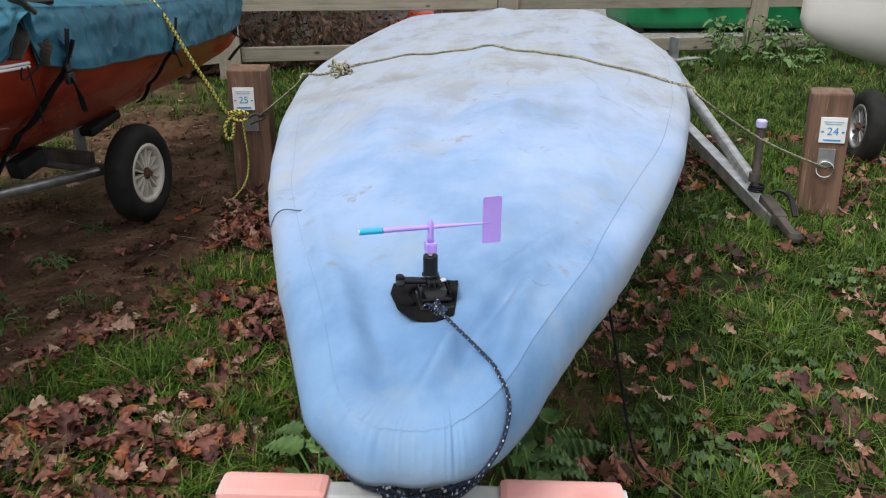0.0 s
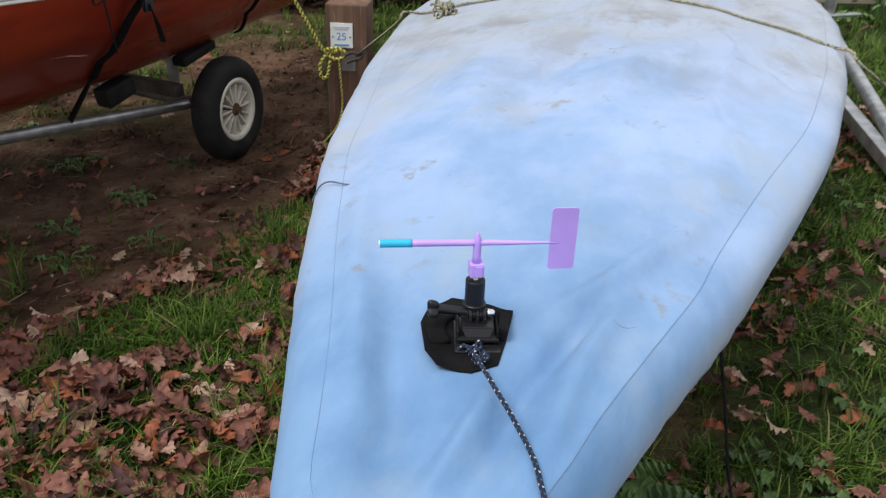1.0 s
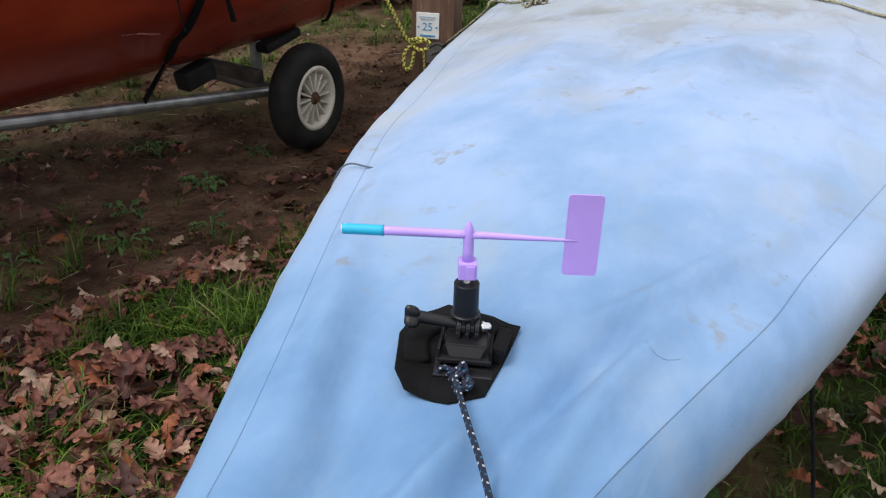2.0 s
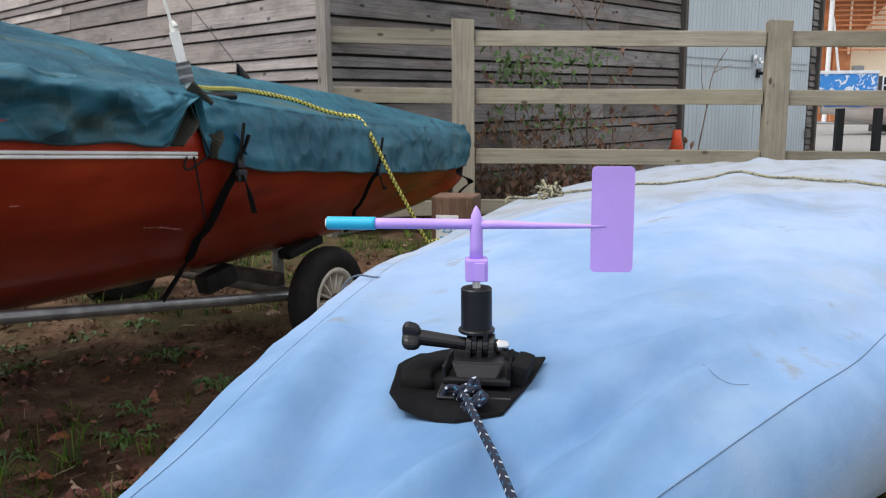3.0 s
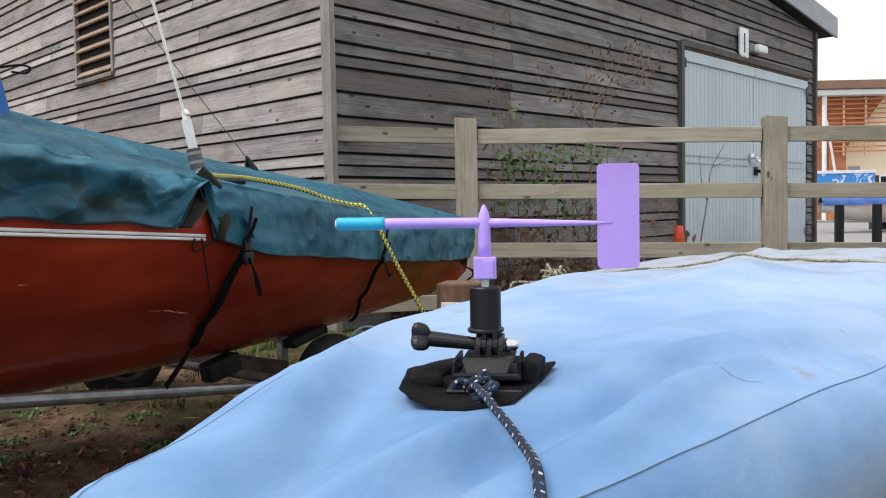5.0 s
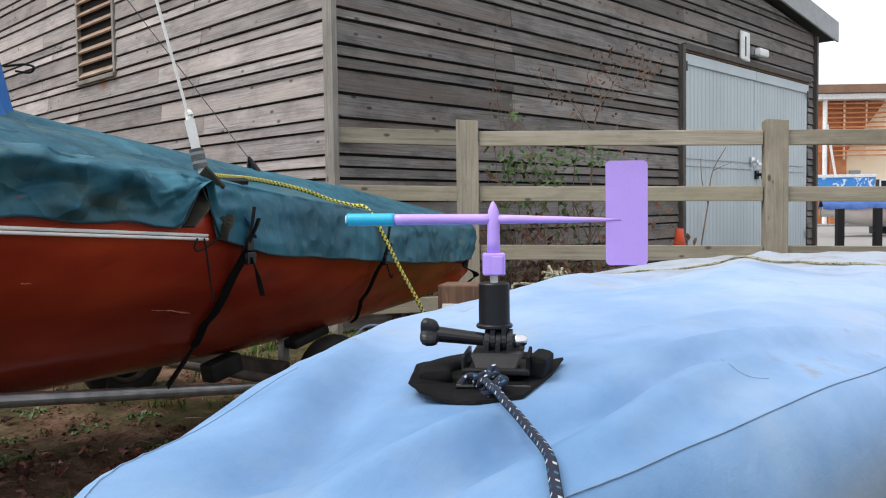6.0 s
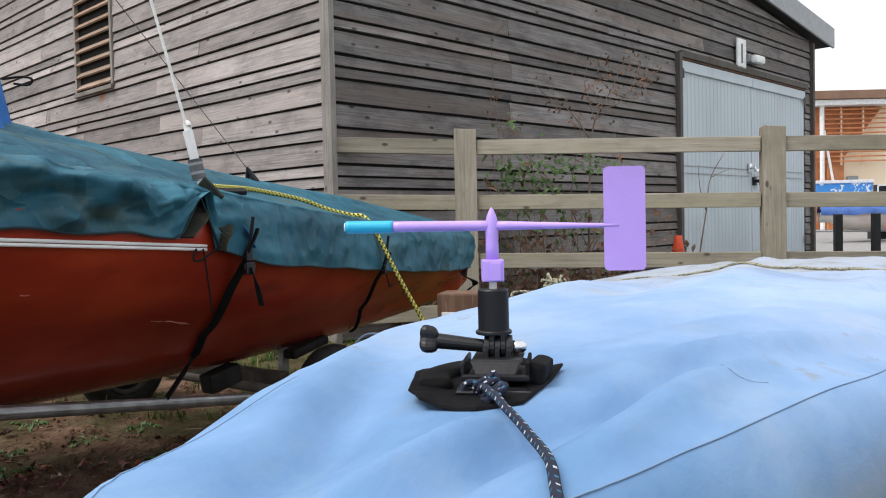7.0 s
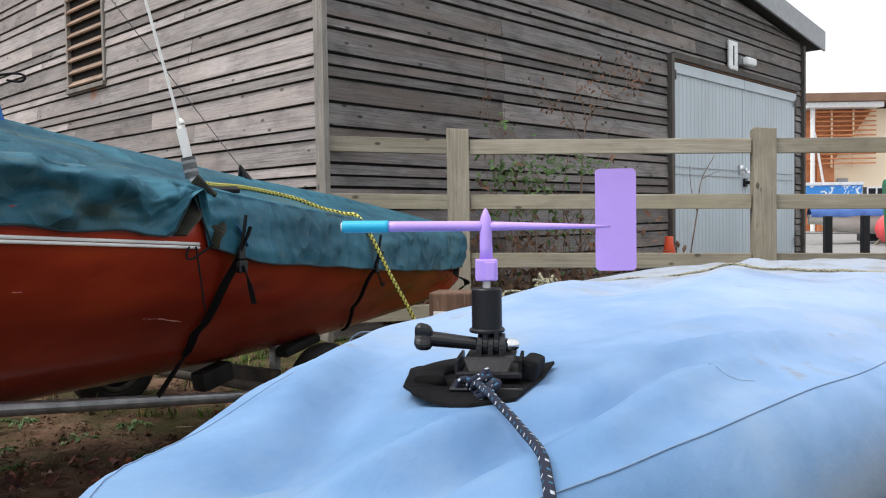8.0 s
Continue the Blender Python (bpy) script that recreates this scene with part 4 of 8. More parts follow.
def half_line(side):
    """Stations round one side from the stem: seam (across, along, up), then the widest line of the skirt (across, along)."""
    if side > 0:
        st = [(0.0186, -0.0305, 0.561, 0.020, -0.0500), (0.0300, -0.0255, 0.563, 0.034, -0.0470), (0.0420, -0.0175, 0.567, 0.051, -0.0360), (0.0555, -0.0020, 0.570, 0.070, -0.0130),
              (0.0675, 0.0195, 0.5710, 0.085, 0.0170), (0.0755, 0.0440, 0.5690, 0.096, 0.0430), (0.0845, 0.0720, 0.5670, 0.107, 0.0720), (0.0950, 0.1120, 0.5640, 0.119, 0.1120),
              (0.1065, 0.1490, 0.5615, 0.132, 0.1470), (0.1280, 0.2100, 0.560, 0.154, 0.2080), (0.1510, 0.2740, 0.558, 0.180, 0.2720), (0.1790, 0.3600, 0.551, 0.211, 0.3560),
              (0.2090, 0.4800, 0.541, 0.252, 0.4730), (0.2810, 0.7200, 0.531, 0.333, 0.7130)]
    else:
        st = [(-0.0194, -0.0330, 0.559, -0.020, -0.0520), (-0.0380, -0.0350, 0.562, -0.043, -0.0530), (-0.0520, -0.0290, 0.566, -0.063, -0.0430), (-0.0680, -0.0080, 0.567, -0.087, -0.0160),
              (-0.0810, 0.0200, 0.566, -0.109, 0.0130), (-0.1010, 0.0880, 0.561, -0.134, 0.0820), (-0.1370, 0.2050, 0.559, -0.177, 0.2030),
              (-0.1900, 0.3580, 0.546, -0.231, 0.3560), (-0.2380, 0.5050, 0.534, -0.278, 0.5030), (-0.3020, 0.7150, 0.516, -0.345, 0.7140)]
    for s in (0.95, 1.2, 1.5, 1.8, 2.15, 2.5, 2.85, 3.2, 3.6, 4.0):
        w = lerp(s, W_S, W_W)
        inset = 0.052 if side < 0 else 0.048
        st.append((side * (w - inset), s, lerp(s, ZE_S, ZE_Z) + HEEL * side * w, side * w, s))
    z = lerp(4.2, ZE_S, ZE_Z)
    st += [(side * 0.455, 4.17, z + HEEL * side * 0.455, side * 0.505, 4.20), (side * 0.33, 4.235, z + HEEL * side * 0.3, side * 0.36, 4.285),
           (side * 0.15, 4.255, z + HEEL * side * 0.15, side * 0.16, 4.308)]
    return st


def ring(per=12):
    mid, end = (-0.0004, -0.0315, 0.5575, 0.000, -0.0515), (0.0, 4.26, lerp(4.2, ZE_S, ZE_Z), 0.0, 4.312)
    st = [end] + half_line(-1)[::-1] + [mid] + half_line(1) + [end]
    p = [np.array(q) for q in st]
    p = [p[0] * 2 - p[1]] + p + [p[-1] * 2 - p[-2]]
    out = []
    for i in range(1, len(p) - 2):
        for k in range(per):
            t = k / per
            out.append(0.5 * (2 * p[i] + (p[i + 1] - p[i - 1]) * t + (2 * p[i - 1] - 5 * p[i] + 4 * p[i + 1] - p[i + 2]) * t * t
                              + (3 * p[i] - 3 * p[i + 1] + p[i + 2] - p[i - 1]) * t ** 3))
    return out + [p[-2]]


RING = ring()


def pleat(i, s):
    """Small gathers where the canvas is sewn round the stem."""
    return (1 - 0.85 * smooth_step(RING[i][0], 0.035, 0.060)) * (0.18 * math.sin(i * 1.15 + 1.9 * math.sin(i * 0.37)) + 2.0 * fbm(i * 0.33, 2.0)) * (1 - smooth_step(s, 0.0, 0.12))


def cover_point(i, rho):
    """A point of the top panel: i runs round the outline, rho from the spine (0) to the seam (1)."""
    ve, se, ze = RING[i][:3]
    side = -1 if ve < 0 else 1
    sp = min(max(se, 0.16), 4.0)
    ss, v = sp + (se - sp) * rho, ve * rho
    zc = lerp(sp, ZC_S, ZC_Z)
    power = 1.9 if side > 0 else 1.9 + 1.5 * smooth_step(-ve, 0.0, 0.06) * (1 - smooth_step(se, 0.9, 1.8))
    ridge = 0.012 * math.exp(-(v / 0.05) ** 2) * smooth_step(ss, 1.3, 2.0)
    flat = ze - HEEL * ve
    z = zc - (zc - flat) * rho ** power + HEEL * v + ridge + sag(ss, v) * (1 - 0.95 * rho ** 6) + 0.0006 * pleat(i, se) * smooth_step(rho, 0.80, 0.97)
    return Vector((v, ss, z))


def covered_dinghy():
    boat = thing("covered_dinghy", BOAT, "sailing dinghy under a stained pale blue canvas cover on its trolley", "boat")
    order = range(len(RING))
    rhos = [0, 0.05, 0.1, 0.15, 0.2, 0.25, 0.3, 0.35, 0.4, 0.45, 0.5, 0.55, 0.6, 0.65, 0.7, 0.75, 0.8, 0.845, 0.885, 0.92, 0.95, 0.975, 0.99, 1.0]
    bm = bmesh.new()
    rows = [[bm.verts.new(cover_point(i, r)) for r in rhos] for i in order]
    for p, q in zip(rows, rows[1:]):
        for k in range(len(rhos) - 1):
            bm.faces.new((p[k], q[k], q[k + 1], p[k + 1]))
    bmesh.ops.remove_doubles(bm, verts=bm.verts[:], dist=0.0004)
    bmesh.ops.recalc_face_normals(bm, faces=bm.faces[:])
    global CANVAS, CLOTH
    CANVAS = BVHTree.FromBMesh(bm)
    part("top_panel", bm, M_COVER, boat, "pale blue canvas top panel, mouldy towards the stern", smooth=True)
    # side skirt: rolls over the edge and tucks under
    loose = ((0.0, 0.0), (0.25, -0.0012), (0.5, -0.004), (0.75, -0.010), (0.93, -0.019), (1.0, -0.030), (1.0, -0.047), (0.85, -0.08), (0.3, -0.12), (-1.2, -0.15))
    tight = ((0.0, 0.0), (0.22, -0.004), (0.45, -0.010), (0.68, -0.018), (0.88, -0.028), (1.0, -0.040), (1.02, -0.052), (0.90, -0.061), (0.2, -0.068), (-1.5, -0.071))
    bm = bmesh.new()
    rows = []
    for i in order:
        e = cover_point(i, 1.0)
        ov, os_ = RING[i][3:]
        out = Vector((ov - RING[i][0], os_ - RING[i][1], 0))
        s = e.y
        bow = 1 - smooth_step(s, 0.15, 0.6)
        bulge = 0.00042 * pleat(i, s) + 0.003 * fbm(i * 0.13, 2.0) * smooth_step(s, 0.05, 0.3)
        row = []
        for (o0, d0), (o1, d1) in zip(loose, tight):
            o, d = o0 + (o1 - o0) * bow, (d0 + (d1 - d0) * bow) * (1 - 0.22 * smooth_step(abs(e.x + 0.0), 0.03, 0.08) * bow * (1 if e.x < 0 else 0) - 0.26 * (1 - smooth_step(abs(e.x), 0.02, 0.08)) * bow)
            if e.x < 0:
                d += 0.0015 * math.sin(math.pi * min(1.0, max(0.0, o))) * smooth_step(s, 0.03, 0.2)
            row.append(bm.verts.new(e + out * o + out.normalized() * bulge * max(0.0, min(1, o * 3, (1.3 - o) * 2)) + Vector((0, 0, d))))
        rows.append(row)
    for p, q in zip(rows, rows[1:]):
        for k in range(9):
            bm.faces.new((p[k], p[k + 1], q[k + 1], q[k]))
    bmesh.ops.remove_doubles(bm, verts=bm.verts[:], dist=0.0002)
    bmesh.ops.recalc_face_normals(bm, faces=bm.faces[:])
    CLOTH = [CANVAS, BVHTree.FromBMesh(bm)]
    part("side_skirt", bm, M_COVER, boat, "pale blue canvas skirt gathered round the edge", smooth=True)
    # stitched seam
    bm = bmesh.new()
    line = []
    for i in order:
        e = cover_point(i, 1.0)
        line.append(e + Vector((0, 0.0007 * pleat(i, e.y), 0.0003)))
    mid = len(line) // 2
    tube(bm, line[mid:], 0.00036, 6, 1)
    part("seam", bm, M_SEAM, boat, "grey-blue stitched seam", smooth=True)
    bm = bmesh.new()
    tube(bm, line[:mid + 1], 0.00020, 6, 1)
    part("seam", bm, M_SEAM_PALE, boat, "faded pale stitched seam", smooth=True)
    # hull below the cover
    bm = bmesh.new()
    rows = []
    for s in (0.16, 0.25, 0.4, 0.8, 1.3, 1.9, 2.5, 3.1, 3.6, 4.15):
        w = lerp(s, W_S, W_W) - 0.08
        zt, keel = lerp(s, ZE_S, ZE_Z) - 0.06, 0.36 - 0.20 * smooth_step(s, 0.0, 1.6)
        rows.append([bm.verts.new((v * max(0.02, w), s, z)) for v, z in ((-1, zt), (-0.97, zt * 0.6 + keel * 0.4), (-0.7, keel + 0.04), (0, keel), (0.7, keel + 0.04), (0.97, zt * 0.6 + keel * 0.4), (1, zt))])
    for p, q in zip(rows, rows[1:]):
        for k in range(6):
            bm.faces.new((p[k], q[k], q[k + 1], p[k + 1]))
    bm.faces.new(rows[0])
    bm.faces.new(rows[-1][::-1])
    bmesh.ops.recalc_face_normals(bm, faces=bm.faces[:])
    part("hull", bm, M_WHITEHULL, boat, "pale hull in the shade of the cover", smooth=True)


covered_dinghy()


def canvas_z(x, y):
    """Height of the canvas under a place in the world."""
    q = BOAT.inverted() @ Vector((x, y, 2.0))
    hit = CANVAS.ray_cast(q, Vector((0, 0, -1)))[0]
    return hit.z if hit else 0.5


def cloth_top(x, y):
    """Height of the cloth, skirt included, under a place in the world."""
    q = BOAT.inverted() @ Vector((x, y, 2.0))
    hits = [h.z for h in (tree.ray_cast(q, Vector((0, 0, -1)))[0] for tree in CLOTH) if h]
    return max(hits) if hits else 0.5


# ---------------- red dinghy under a teal cover ----------------
RED = pose(0.04, 3.32, 0, 0, 0, -35)     # origin at the bow; the boat runs back along -y
H_S = [0.0, 0.06, 0.15, 0.4, 0.8, 1.05, 1.4, 1.8, 1.92, 2.5, 3.2, 4.2]
H_W = [0.012, 0.037, 0.075, 0.167, 0.297, 0.373, 0.470, 0.562, 0.580, 0.65, 0.69, 0.62]
H_HEM = [0.445, 0.445, 0.447, 0.458, 0.485, 0.506, 0.540, 0.575, 0.598, 0.635, 0.665, 0.69]
H_KEEL = [0.36, 0.325, 0.305, 0.27, 0.235, 0.22, 0.205, 0.20, 0.20, 0.20, 0.21, 0.23]
GAP = 1.90
TIE = (-0.805, 1.73, 0.172)      # where the strap is tied to the trolley's tube


def red_half(s, f):
    """The hull's side at s from the bow: f 0 at the keel, 1 at the gunwale."""
    w, top, keel = lerp(s, H_S, H_W), lerp(s, H_S, H_HEM), lerp(s, H_S, H_KEEL)
    full = lerp(s, [0, 0.4, 1.5], [0.55, 0.75, 0.86])
    v = w * (f ** 0.55) * full if f < 0.5 else w * (0.5 ** 0.55 * full + (1 - 0.5 ** 0.55 * full) * ((f - 0.5) / 0.5) ** 0.8)
    z = keel + (top - keel) * (f ** 1.7 * 0.35 + f * 0.65)
    return v, z


def red_cover_half(s):
    """The cover's near half at s: hem, side, deck edge, then up to the ridge."""
    sc = max(s, 0.0)
    w, hem = lerp(sc, H_S, H_W) + 0.012, lerp(sc, H_S, H_HEM)
    gap = max(0.0, 1 - (GAP + 0.025 - s) / 0.03) if s < GAP + 0.025 else max(0.0, 1 - (s - GAP - 0.025) / 0.075)
    hem += 0.021 * smooth_step(s, 1.88, 2.05) - 0.022 * (1 - smooth_step(s, 1.7, 1.85))
    deck = lerp(sc, [0, 0.5, 1.08, 1.5, 1.87, 2.4, 4.2], [0.575, 0.60, 0.635, 0.675, 0.715, 0.77, 0.83])
    ridge = lerp(sc, [0, 0.3, 0.8, 1.3, 1.9, 2.5, 3.2, 4.2], [0.602, 0.652, 0.735, 0.797, 0.89, 1.0, 1.11, 1.15])
    if s < 0:
        w, hem = 0.028, 0.47
    loose = smooth_step(s, 1.85, 2.2)
    def crease(lift):
        return (0.013 + 0.015 * loose) * fbm(s * 8 + 0.9 * lift, 0.5 + 0.8 * lift) + 0.032 * loose * (0.3 - abs(fbm(s * 4.5 - 1.4 * lift, 3.0 + 0.5 * lift, 0.0, 2))) + 0.0050 * math.sin(s * 30 + 2.5 * math.sin(s * 9) + 2 * lift)

    billow = loose * max(0.15, 0.75 + 1.0 * fbm(s * 2.6, 6.0) + 0.35 * fbm(s * 9.0, 2.0))
    deck += 0.014 * loose * fbm(s * 5.0, 8.0)
    hem += (0.0015 + 0.003 * loose) * math.sin(s * 30) + (0.002 + 0.004 * loose) * fbm(s * 5, 1.0) + 0.125 * gap
    half = [(w + 0.004 + 0.3 * crease(0), hem), (w + crease(0.3) + 0.003, hem + (deck - hem) * 0.2), (w + crease(0.7) + 0.004, hem + (deck - hem) * 0.40),
            (w + crease(1.2) + 0.004 + 0.014 * billow, hem + (deck - hem) * 0.58), (w + 0.8 * crease(1.7) + 0.046 * billow, hem + (deck - hem) * 0.74),
            (w + 0.6 * crease(2.1) - 0.004 + 0.048 * billow, hem + (deck - hem) * 0.90), (w - 0.020 + 0.030 * billow, deck + 0.004), (w - 0.05 + 0.004 * billow, deck + 0.014)]
    half = [(max(v, w - 0.002 if k < 5 else w - 0.03), h) for k, (v, h) in enumerate(half)]
    for q in (0.2, 0.32, 0.46, 0.6, 0.75, 0.88, 1.0):
        h = deck + 0.004 + (ridge - deck) * (q ** 1.1) + (0.020 * fbm(s * 3.2, q * 3, 2.0) + 0.034 * loose * (0.3 - abs(fbm(s * 1.4 + q * 3.0, q * 5.0, 4.0)))) * (1 - q) + 0.006 * math.sin(s * 13 + q * 5) * loose * (1 - q)
        half.append(((w - 0.018) * (1 - q), h))
    return half


def cover_creases(s, half):
    """Sharp gathers hanging from the gunwale line down to the hem, and long drawn folds on the slope above."""
    loose = 0.35 + 0.65 * smooth_step(s, 1.82, 2.1)
    near = max(0.0, 1 - abs(s - GAP) / 0.22)
    out = []
    for k, (v, z) in enumerate(half):
        q = k / (len(half) - 1)
        side = smooth_step(q, 0.02, 0.12) * (1 - smooth_step(q, 0.44, 0.58))
        slope = smooth_step(q, 0.46, 0.62) * (1 - smooth_step(q, 0.90, 1.0))
        gather = 0.34 - abs(fbm(s * 9.0 + 2.6 * q, q * 2.8 + 0.3 * s, 12.0, 4))
        drawn = 0.30 - abs(fbm(s * 1.3 + 1.5 * q, q * 8.0 + 0.8 * s, 15.0, 3))
        d = side * (0.034 * loose + 0.016 * near) * gather + slope * (0.010 + 0.014 * near) * drawn + 0.0025 * fbm(s * 20, q * 14, 3.0) * (1 - q)
        out.append((v + d * (1.0 if q < 0.5 else 0.35), z + d * (0.25 if q < 0.5 else 0.9)))
    out[-1] = (0.0, out[-1][1])
    return out


def red_cover_z(s, v):
    half = red_cover_half(s)
    pts = sorted(half[6:])
    return float(np.interp(v, [p[0] for p in pts], [p[1] for p in pts]))


def red_dinghy():
    boat = thing("red_dinghy", RED, "orange-red sailing dinghy under a strapped teal canvas cover", "boat")
    ss = list(np.linspace(0, 0.4, 7)) + list(np.linspace(0.5, 4.2, 30))
    fs = [0, 0.04, 0.1, 0.18, 0.28, 0.38, 0.5, 0.62, 0.75, 0.88, 1.0, 1.1]
    bm = bmesh.new()
    rows = []
    for s in ss:
        right = []
        for f in fs:
            v, z = red_half(s, min(f, 1.0))
            if f > 1:
                z += 0.06
            right.append((v, z))
        prof = [(-v, z) for v, z in reversed(right[1:])] + right
        rows.append([bm.verts.new((v, -s + 0.10 * (z - 0.3) * (1 - min(1, s / 0.5)), z)) for v, z in prof])
    for p, q in zip(rows, rows[1:]):
        for k in range(len(p) - 1):
            bm.faces.new((p[k], p[k + 1], q[k + 1], q[k]))
    bm.faces.new(rows[0])
    bm.faces.new(rows[-1][::-1])
    bmesh.ops.recalc_face_normals(bm, faces=bm.faces[:])
    part("hull", bm, M_ORANGE, boat, "glossy orange-red hull", smooth=True)
    # a pale scrape where the gelcoat has been rubbed
    for s0, s1, f0, f1, r in ((1.955, 1.90, 0.620, 0.608, 0.0011), (1.905, 1.825, 0.612, 0.590, 0.0015), (1.87, 1.835, 0.600, 0.588, 0.0010), (2.32, 2.30, 0.80, 0.80, 0.0010)):
        bm, line = bmesh.new(), []
        for k in range(6):
            v, z = red_half(s0 + (s1 - s0) * k / 5, f0 + (f1 - f0) * k / 5)
            line.append((v + 0.0002, -(s0 + (s1 - s0) * k / 5), z + 0.0008 * math.sin(k * 2.1)))
        tube(bm, line, r, 5, 2, r_end=r * 0.4)
        part("scrape", bm, M_SCRAPE, boat, "pale pink scrape on the gelcoat", smooth=True)
    # white rubbing strake
    bm = bmesh.new()
    for off in (0.0, 0.0085):
        tube(bm, [(lerp(s, H_S, H_W) + 0.004, -s, lerp(s, H_S, H_HEM) + 0.003 - off) for s in np.linspace(1.915, 4.1, 24)], 0.0040, 6, 2)
    part("rubbing_strake", bm, M_WHITE, boat, "white double rubbing strake", smooth=True)
    # cover
    bm = bmesh.new()
    rows = []
    for s in np.concatenate([[-0.035], np.linspace(0.0, 0.5, 12), np.linspace(0.52, 1.86, 70), np.linspace(1.87, 2.08, 26), np.linspace(2.09, 4.2, 140)]):
        half = cover_creases(s, [(q.x, q.y) for q in catmull([(v, z, 0) for v, z in red_cover_half(s)], 4)])
        prof = half + [(-v, z) for v, z in reversed(half[:-1])]
        rows.append([bm.verts.new((v, -s, z)) for v, z in prof])
    for p, q in zip(rows, rows[1:]):
        for k in range(len(p) - 1):
            bm.faces.new((p[k], q[k], q[k + 1], p[k + 1]))
    bm.faces.new(rows[0])
    bmesh.ops.recalc_face_normals(bm, faces=bm.faces[:])
    part("cover", bm, M_TEAL, boat, "weathered teal canvas cover with loose folds", smooth=True)
    for side in (1, -1):
        bm = bmesh.new()
        tube(bm, [(side * (red_cover_half(s)[0][0] + 0.001), -s, red_cover_half(s)[0][1]) for s in np.linspace(0.0, 4.18, 150)], 0.0028, 6, 1)
        part("hem", bm, M_HEM, boat, "dark bound hem of the cover", smooth=True)

    def girth(s, f0, f1, n=12, out=0.006):
        pts = []
        for f in np.linspace(f0, f1, n):
            v, z = red_half(s, f)
            pts.append((v + out, -s, z))
        return pts

    # straps over the hull
    for s, lean in ((1.80, -0.13), (1.07, -0.22)):
        bm = bmesh.new()
        pts = []
        for k, f in enumerate(np.linspace(1.0, 0.05, 14)):
            v, z = red_half(s + lean * (1 - f) ** 1.3, f)
            pts.append((v + 0.013 + 0.016 * smooth_step(f, 0.8, 0.97), -(s + lean * (1 - f) ** 1.1), z - 0.004 * (1 - f)))
        pts = [(pts[0][0] + 0.010, pts[0][1] + 0.01, pts[0][2] + 0.09)] + pts
        if s > 1.5:
            pts = pts[:12] + [tuple(RED.inverted() @ Vector(TIE))]
        tube(bm, pts, 0.01, 8, 3, flat=(0.0125 if s > 1.5 else 0.0068, 0.003))
        strap = part("strap", bm, M_STRAP, boat, "black webbing strap")
        k = 1.0 if s > 1.5 else 0.55
        v, z = red_half(s, 1.0)
        v += 0.017 if s > 1.5 else 0.012
        bm = bmesh.new()
        box(bm, v + 0.010, v + 0.021, -s - 0.013 * k, -s + 0.013 * k, z - 0.018 - 0.030 * k, z - 0.018, 0.003)
        box(bm, v + 0.011, v + 0.019, -s - 0.010 * k, -s + 0.010 * k, z - 0.016, z + 0.014 * k, 0.003)
        for y in (-0.015 * k, 0.015 * k):
            box(bm, v + 0.013, v + 0.018, -s + y - 0.002, -s + y + 0.002, z - 0.012 - 0.022 * k, z - 0.022, 0.001)
        part("buckle", bm, M_BLACK, strap, "black plastic buckle")
        bm = bmesh.new()
        tube(bm, [(v + 0.015, -s, z + 0.004), (v + 0.022, -s + 0.008, z + 0.030 * k), (v + 0.026, -s + 0.020, z + 0.062 * k)], 0.01, 8, 5, flat=(0.0085 * k, 0.0022))
        part("loop", bm, M_STRAP, strap)
        bm = bmesh.new()
        tube(bm, [(v + 0.020, -s, z - 0.03), (v + 0.026, -s + 0.012, z - 0.075), (v + 0.020, -s + 0.030, z - 0.125 * k)], 0.01, 8, 5, flat=(0.0075 * k, 0.0014))
        part("tail", bm, M_STRAP, strap)
    v, z = red_half(0.10, 0.75)
    bm = bmesh.new()
    tube(bm, [(v - 0.02, -0.02, z + 0.05), (v + 0.02, -0.10, z - 0.01), (v + 0.05, -0.07, z - 0.04), (v + 0.03, -0.03, z - 0.06), (v, -0.05, z - 0.09), (v - 0.03, -0.09, z - 0.14)], 0.008, 8, 6, flat=(0.014, 0.003))
    part("strap", bm, M_STRAP, boat, "black webbing tail knotted at the bow")
    v, z = red_half(1.93, 1.0)
    bm = bmesh.new()
    tube(bm, [(v + 0.01, -1.93, z - 0.004), (v + 0.014, -1.925, z - 0.06), (v + 0.010, -1.91, z - 0.15)], 0.0022, 6, 6)
    tube(bm, [(v + 0.012, -1.95, z - 0.004), (v + 0.02, -1.965, z - 0.025), (v + 0.012, -1.94, z - 0.03), (v + 0.02, -1.89, z + 0.0)], 0.0025, 6, 6)
    part("lashing", bm, M_STRAP, boat, "loose black lashing cord")
    # shroud bottle and stay
    v, z = 0.565, 0.60
    bm = bmesh.new()
    base = Vector((0.503, -1.865, 0.755))
    topv = Vector((0.487, -1.882, 0.872))
    cyl(bm, base, topv, 0.010, 0.012, 12)
    cyl(bm, base - Vector((-0.004, -0.01, 0.045)), base, 0.008, 0.009, 10)
    fit_ = part("shroud_fitting", bm, M_WHITE, boat, "white taped shroud fitting")
    bm = bmesh.new()
    cyl(bm, base + (topv - base) * 0.02, base + (topv - base) * 0.42, 0.0165, 0.0165, 14)
    part("tape", bm, surface("grey_tape", (0.045, 0.048, 0.052), (0.10, 0.105, 0.11), 30, 0.5, 0, 0.2, 90, stretch=(1, 1, 3)), fit_, "grey tape binding")
    for k in (0.12, 0.30):
        bm = bmesh.new()
        cyl(bm, base + (topv - base) * k, base + (topv - base) * (k + 0.055), 0.0172, 0.0172, 14)
        part("tape_band", bm, plain("pale_tape", (0.24, 0.25, 0.26), 0.45), fit_, "paler tape band")
